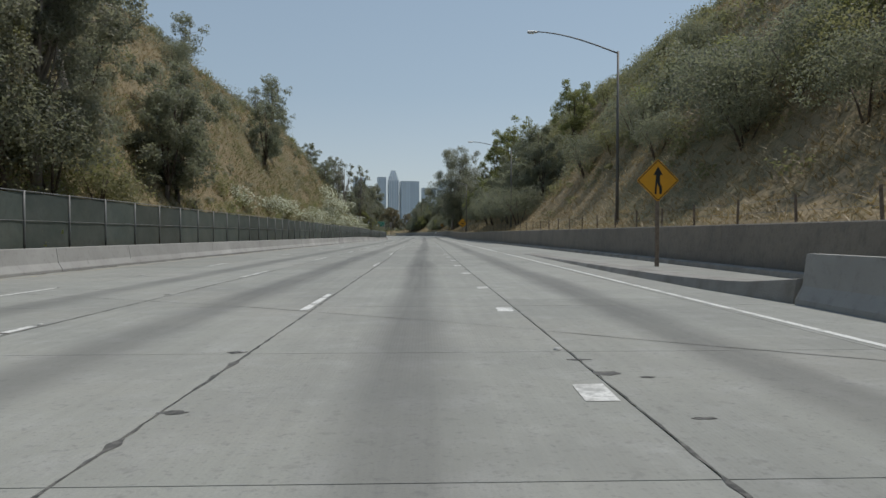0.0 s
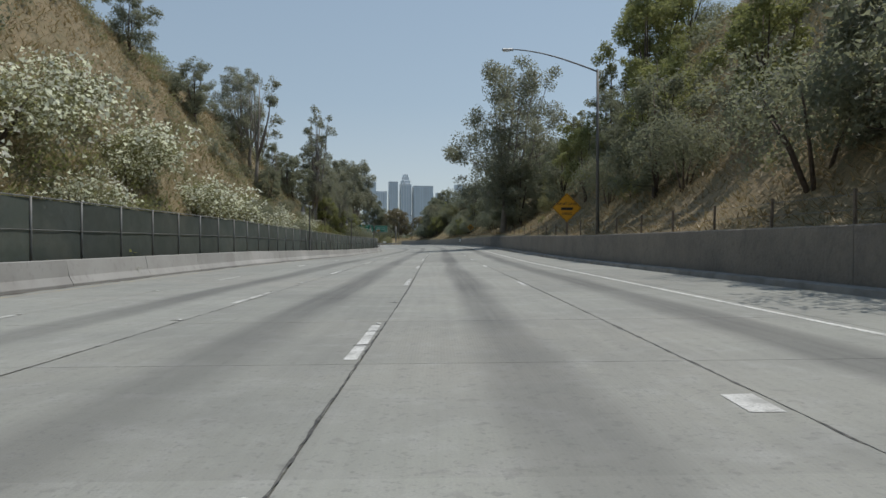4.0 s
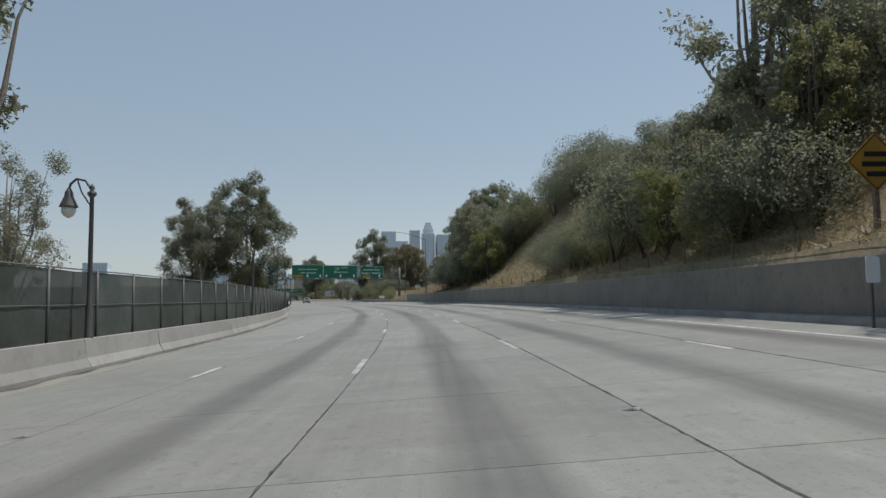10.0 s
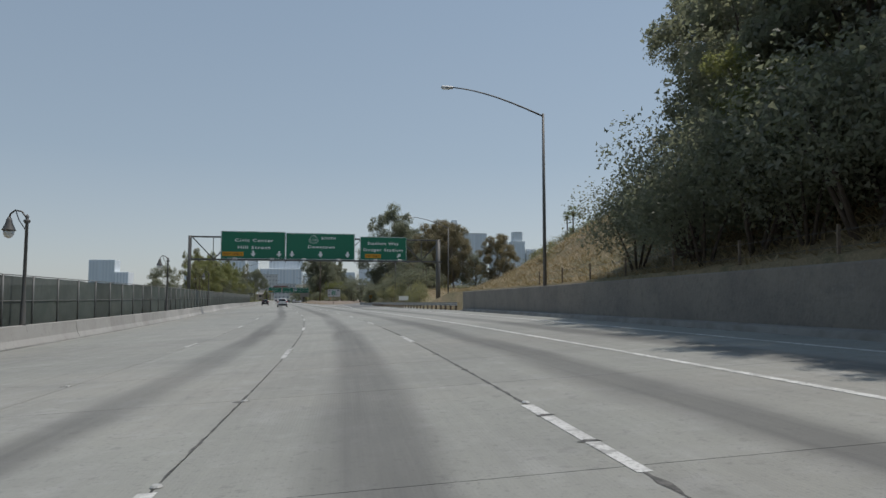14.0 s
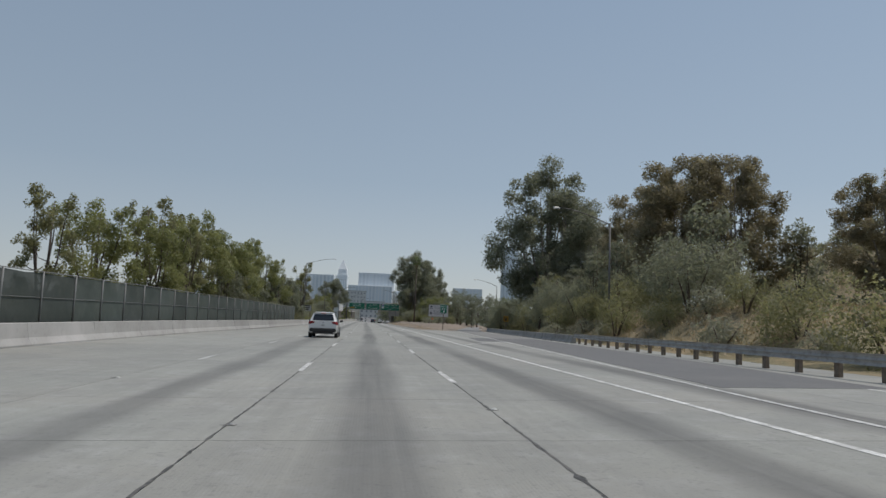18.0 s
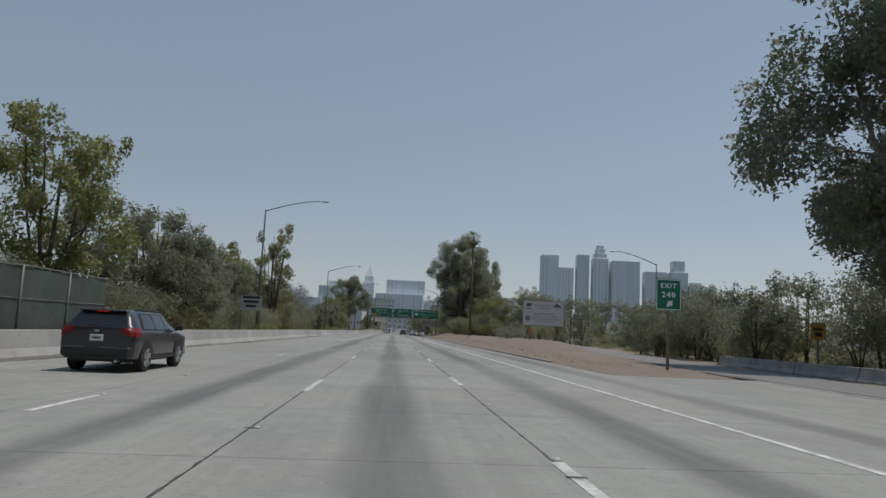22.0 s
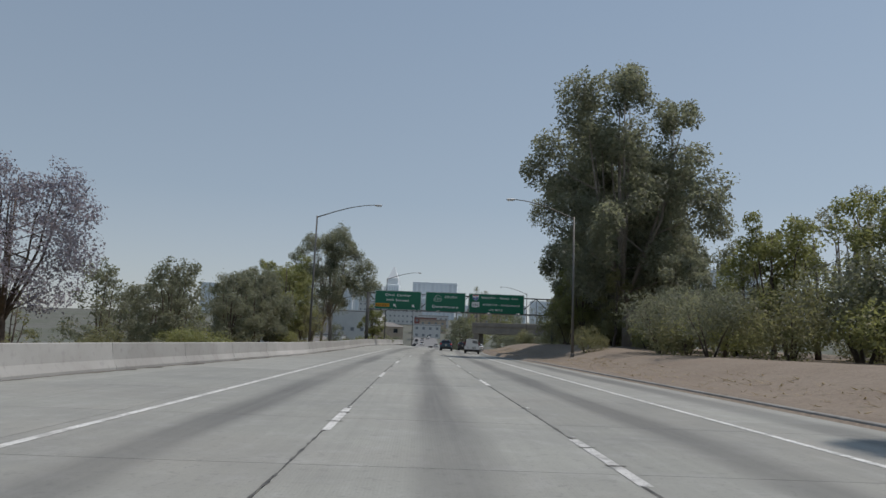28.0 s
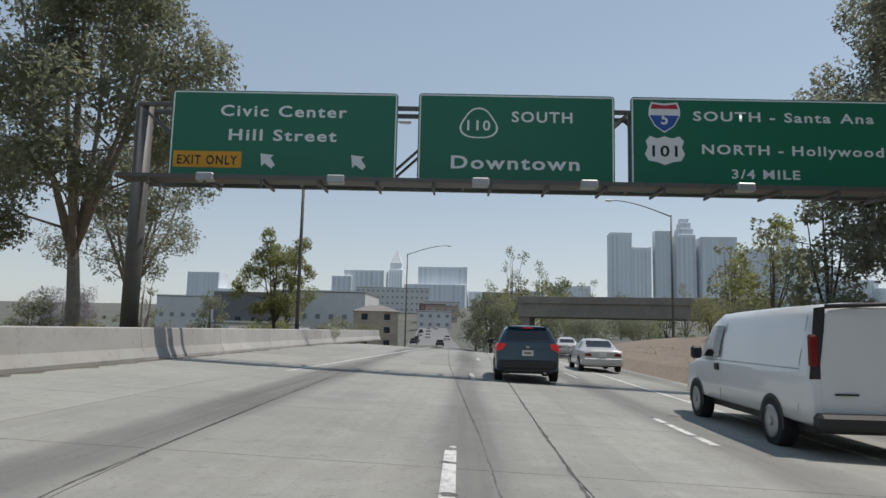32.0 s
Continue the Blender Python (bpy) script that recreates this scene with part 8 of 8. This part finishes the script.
def van(m, paint, label):
    L, W, H, r = 5.69, 2.02, 2.08, .37
    w = W / 2
    t = thing("van", m, label, "van", "cars")
    rows = [(0.0, .50, w * .94, 1.12, w * .95, 1.86, w * .78, 1.98), (.06, .44, w * .985, 1.14, w * .99, 1.92, w * .80, 2.05), (.3, .42, w, 1.15, w, 1.93, w * .82, H), (2.2, .42, w, 1.15, w, 1.93, w * .82, H), (3.7, .42, w, 1.15, w, 1.91, w * .82, 2.06),
            (4.15, .42, w, 1.14, w * .99, 1.84, w * .78, 1.95), (4.75, .42, w, 1.12, w * .97, 1.2, w * .84, 1.26), (5.4, .44, w * .95, 1.0, w * .92, 1.06, w * .78, 1.1), (L - .05, .46, w * .86, .86, w * .82, .92, w * .7, .95), (L, .5, w * .8, .8, w * .78, .85, w * .66, .88)]
    sh = Shell(rows)
    part("body", sh.skin(), paint, t)
    for sg in (1, -1):
        # rear doors with a pale-filmed window on the right-hand one
        x0, x1 = sorted((sg * .012, sg * w * .86))
        door = part("rear_door", rear_panel([(x0, .62), (x1, .62), (x1 * .99 if sg > 0 else x1, 1.25), (x1 * .88 if sg > 0 else x1, 1.90), (x0 * .88 if sg < 0 else x0, 1.90), (x0 * .99 if sg < 0 else x0, 1.25)], -.012, .03), paint, t)
        if sg > 0:
            part("rear_window", rear_panel([(.07, 1.28), (w * .80, 1.26), (w * .70, 1.80), (.07, 1.82)], -.024, .01), M["van_film"], door)
            part("torn_film", rear_panel([(.07, 1.275), (w * .8, 1.255), (w * .78, 1.42), (w * .55, 1.36), (w * .42, 1.47), (.3, 1.40), (.07, 1.45)], -.030, .006), paint, door)
            pl = part("plate_frame", boxes(((.30, -.03, .86), (.44, .03, .24)), bevel=.01), M["trim"], door)
            part("number_plate", boxes(((.30, -.05, .86), (.31, .012, .15))), M["plate"], pl)
        part("tail_lamp", boxes(((sg * w * .93, .012, 1.42), (.12, .07, .42)), bevel=.02), M["tail_off"], t, "tall red tail lamp")
        part("lamp_frame", rear_panel([(sg * w * .85, 1.05), (sg * w * .99, 1.05), (sg * w * .90, 1.98), (sg * w * .76, 2.0)][::sg], -.004, .02), M["trim"], t)
        part("front_window", sh.side(3.35, 4.35, 1.22, 1.78, sg, .03, (0, .2, -.25, 0), 14), M["glass"], t)
        part("door_seam", sh.side(3.28, 3.295, .5, 1.85, sg, .006), M["trim"], t)
        part("door_seam", sh.side(.32, .332, .6, 1.9, sg, .006), M["trim"], t)
        part("body_crease", sh.side(.3, 4.4, 1.16, 1.175, sg, .005), M["steel"], t)
        part("door_handle", boxes(((sg * (w + .02), 3.42, 1.05), (.04, .16, .12)), bevel=.01), M["trim"], t)
        part("mirror", boxes(((sg * (w + .1), 4.28, 1.28), (.2, .12, .24)), bevel=.04), M["trim"], t)
        for y in (1.18, 4.62):
            part("wheel_arch", ring_arch(sg * (w + .007), y, r, r + .05), M["trim"], t)
            wheel(t, sg * (w - .11), y, r, .24, False)
    part("bumper", boxes(((0, -.1, .52), (W * .98, .24, .2)), bevel=.05), M["trim"], t, "black rear bumper")
    part("roof_edge", tube(bmesh.new(), [(-w * .76, -.005, 2.0), (0, -.012, 2.045), (w * .76, -.005, 2.0)], .03, 6), M["trim"], t)
    part("windscreen", rear_panel([(-w * .78, 1.28), (w * .78, 1.28), (w * .7, 1.86), (-w * .7, 1.86)], [4.72, 4.72, 4.2, 4.2], .03), M["glass"], t)
    part("vent_mark", boxes(((-.55, -.03, .86), (.3, .01, .025))), M["trim"], t)
    part("underbody", boxes(((0, L / 2, .42), (W * .82, L * .9, .2))), M["trim"], t)
    part("exhaust", tube(bmesh.new(), [(.7, .3, .35), (.95, -.08, .34)], .04, 8), M["steel_dark"], t)
    return t


M["van_film"] = material("grey_window_film", (0.16, 0.165, 0.165), 0.25, spots=((3, .4, .7, (.25, .25, .25), .6),))


def car_seat(s, d, turn=0.0):
    return seat(s, d, 0.0, turn)


van(car_seat(741.8, 5.4, -1.5), M["van_white"], "white cargo van with black bumper and filmed rear window")
suv(car_seat(752.4, 1.75, -2.0), M["teal_car"], "dark teal sport utility car with lit brake lamps", 4.55, 1.84, 1.66, .35, lamp="tail", inner=.74)
suv(car_seat(484.5, -3.2, 0.0), M["white_car"], "white sport utility car with black lower trim", 4.94, 1.99, 1.77, .37)
sedan(car_seat(762.2, 5.85, -1.0), M["silver_car"], "pale silver saloon car with dark windows")
suv(car_seat(777, 4.4, -4.0), M["black_car"], "black sport utility car ahead in traffic", 4.6, 1.85, 1.6, .35)
sedan(car_seat(785, 7.6, -4.0), M["silver_car"], "grey estate car on the freeway", 4.7, 1.82, 1.5, .33)
suv(car_seat(538.0, -7.3, 0.0), M["black_car"], "black sport utility car in the fast lane", 4.5, 1.85, 1.6, .36)
# queues on the street far ahead
g = random.Random(9)
for k in range(34):
    u = 150 + k * 17 + g.uniform(-4, 4)
    w = g.choice((-4.6, -1.6, 1.6, 4.6))
    x = -121 - math.sin(radians(17.1)) * u + math.cos(radians(17.1)) * w
    y = 716 + math.cos(radians(17.1)) * u + math.sin(radians(17.1)) * w
    m = Matrix.Translation((x, y, float(relief(732.6 + u, -5.0)) + .46)) @ Matrix.Rotation(radians(17.1), 4, "Z")
    t = thing("far_car", m, "small distant car on the climbing street", "car", "distant cars")
    p = g.choice(("white_car", "silver_car", "black_car", "silver_car", "red_car"))
    part("body", boxes(((0, 2.2, .65), (1.8, 4.5, .7)), bevel=.15), M[p], t)
    part("cabin", boxes(((0, 2.0, 1.2), (1.5, 2.4, .5)), bevel=.15), M["glass"], t)
    part("tyres", boxes(((-.8, .9, .3), (.2, .6, .6)), ((.8, .9, .3), (.2, .6, .6)), ((-.8, 3.5, .3), (.2, .6, .6)), ((.8, 3.5, .3), (.2, .6, .6))), M["tyre"], t)


# ---------------------------------------------------------------- the road's concrete slabs
def stray(s, d):
    """The joints follow the wander of their seals."""
    k = next((v for v in (-1.8, 1.8) if abs(d - v) < 0.05), None)
    if k is None:
        return 0.0
    return float(tab(VEER[k], s)) + (float(tab(DRIFT, s)) if k == 1.8 else 0.0)


def slab(s0, s1, d0, d1):
    """One slab's top and sides: corners and lane coordinates."""
    g = 0.006
    dn = -2.5 * float(smooth((s0 - 770) / 80))
    c = [(s0 + g, d0 + stray(s0, d0)), (s0 + g, d1 + stray(s0, d1)), (s1 - g, d1 + stray(s1, d1)), (s1 - g, d0 + stray(s1, d0))]
    top = [at(s, d, dn) for s, d in c]
    low = [at(s, d, dn - 0.014) for s, d in c]
    return top + low, [(0, 1, 2, 3)[::-1], (0, 4, 5, 1)[::-1], (1, 5, 6, 2)[::-1], (2, 6, 7, 3)[::-1], (3, 7, 4, 0)[::-1]], [(d, s) for s, d in c] * 2


rest_v, rest_f, rest_uv, made = [], [], [], 0
cuts = [-66.0]
while cuts[-1] < 836:
    cuts.append(cuts[-1] + (4.0, 4.9, 4.3, 5.2)[len(cuts) % 4])
for s0, s1 in zip(cuts, cuts[1:]):
    m = (s0 + s1) / 2
    left, right = float(tab(LEFT, m)) - 0.45, float(paved_right(m)) + (0.25 if m < 404 else 0)
    edges = [left, -5.4, -1.8, 1.8, 5.4] + ([9.0] if right > 10.2 else []) + [right]
    for k, (d0, d1) in enumerate(zip(edges, edges[1:])):
        v, f, uv = slab(s0, s1, d0 + 0.007, d1 - 0.007)
        if k in (2, 3) and 4 < m < 694 and made < 300:
            part("slab", mesh_of("slab", v, f, M["road"], uv), parent=road)
            made += 1
        else:
            o = len(rest_v)
            rest_v += v
            rest_uv += uv
            rest_f += [tuple(i + o for i in q) for q in f]
part("slab_field", mesh_of("slab_field", rest_v, rest_f, M["road"], rest_uv), parent=road, kind="stuff", label="grooved concrete paving slabs")
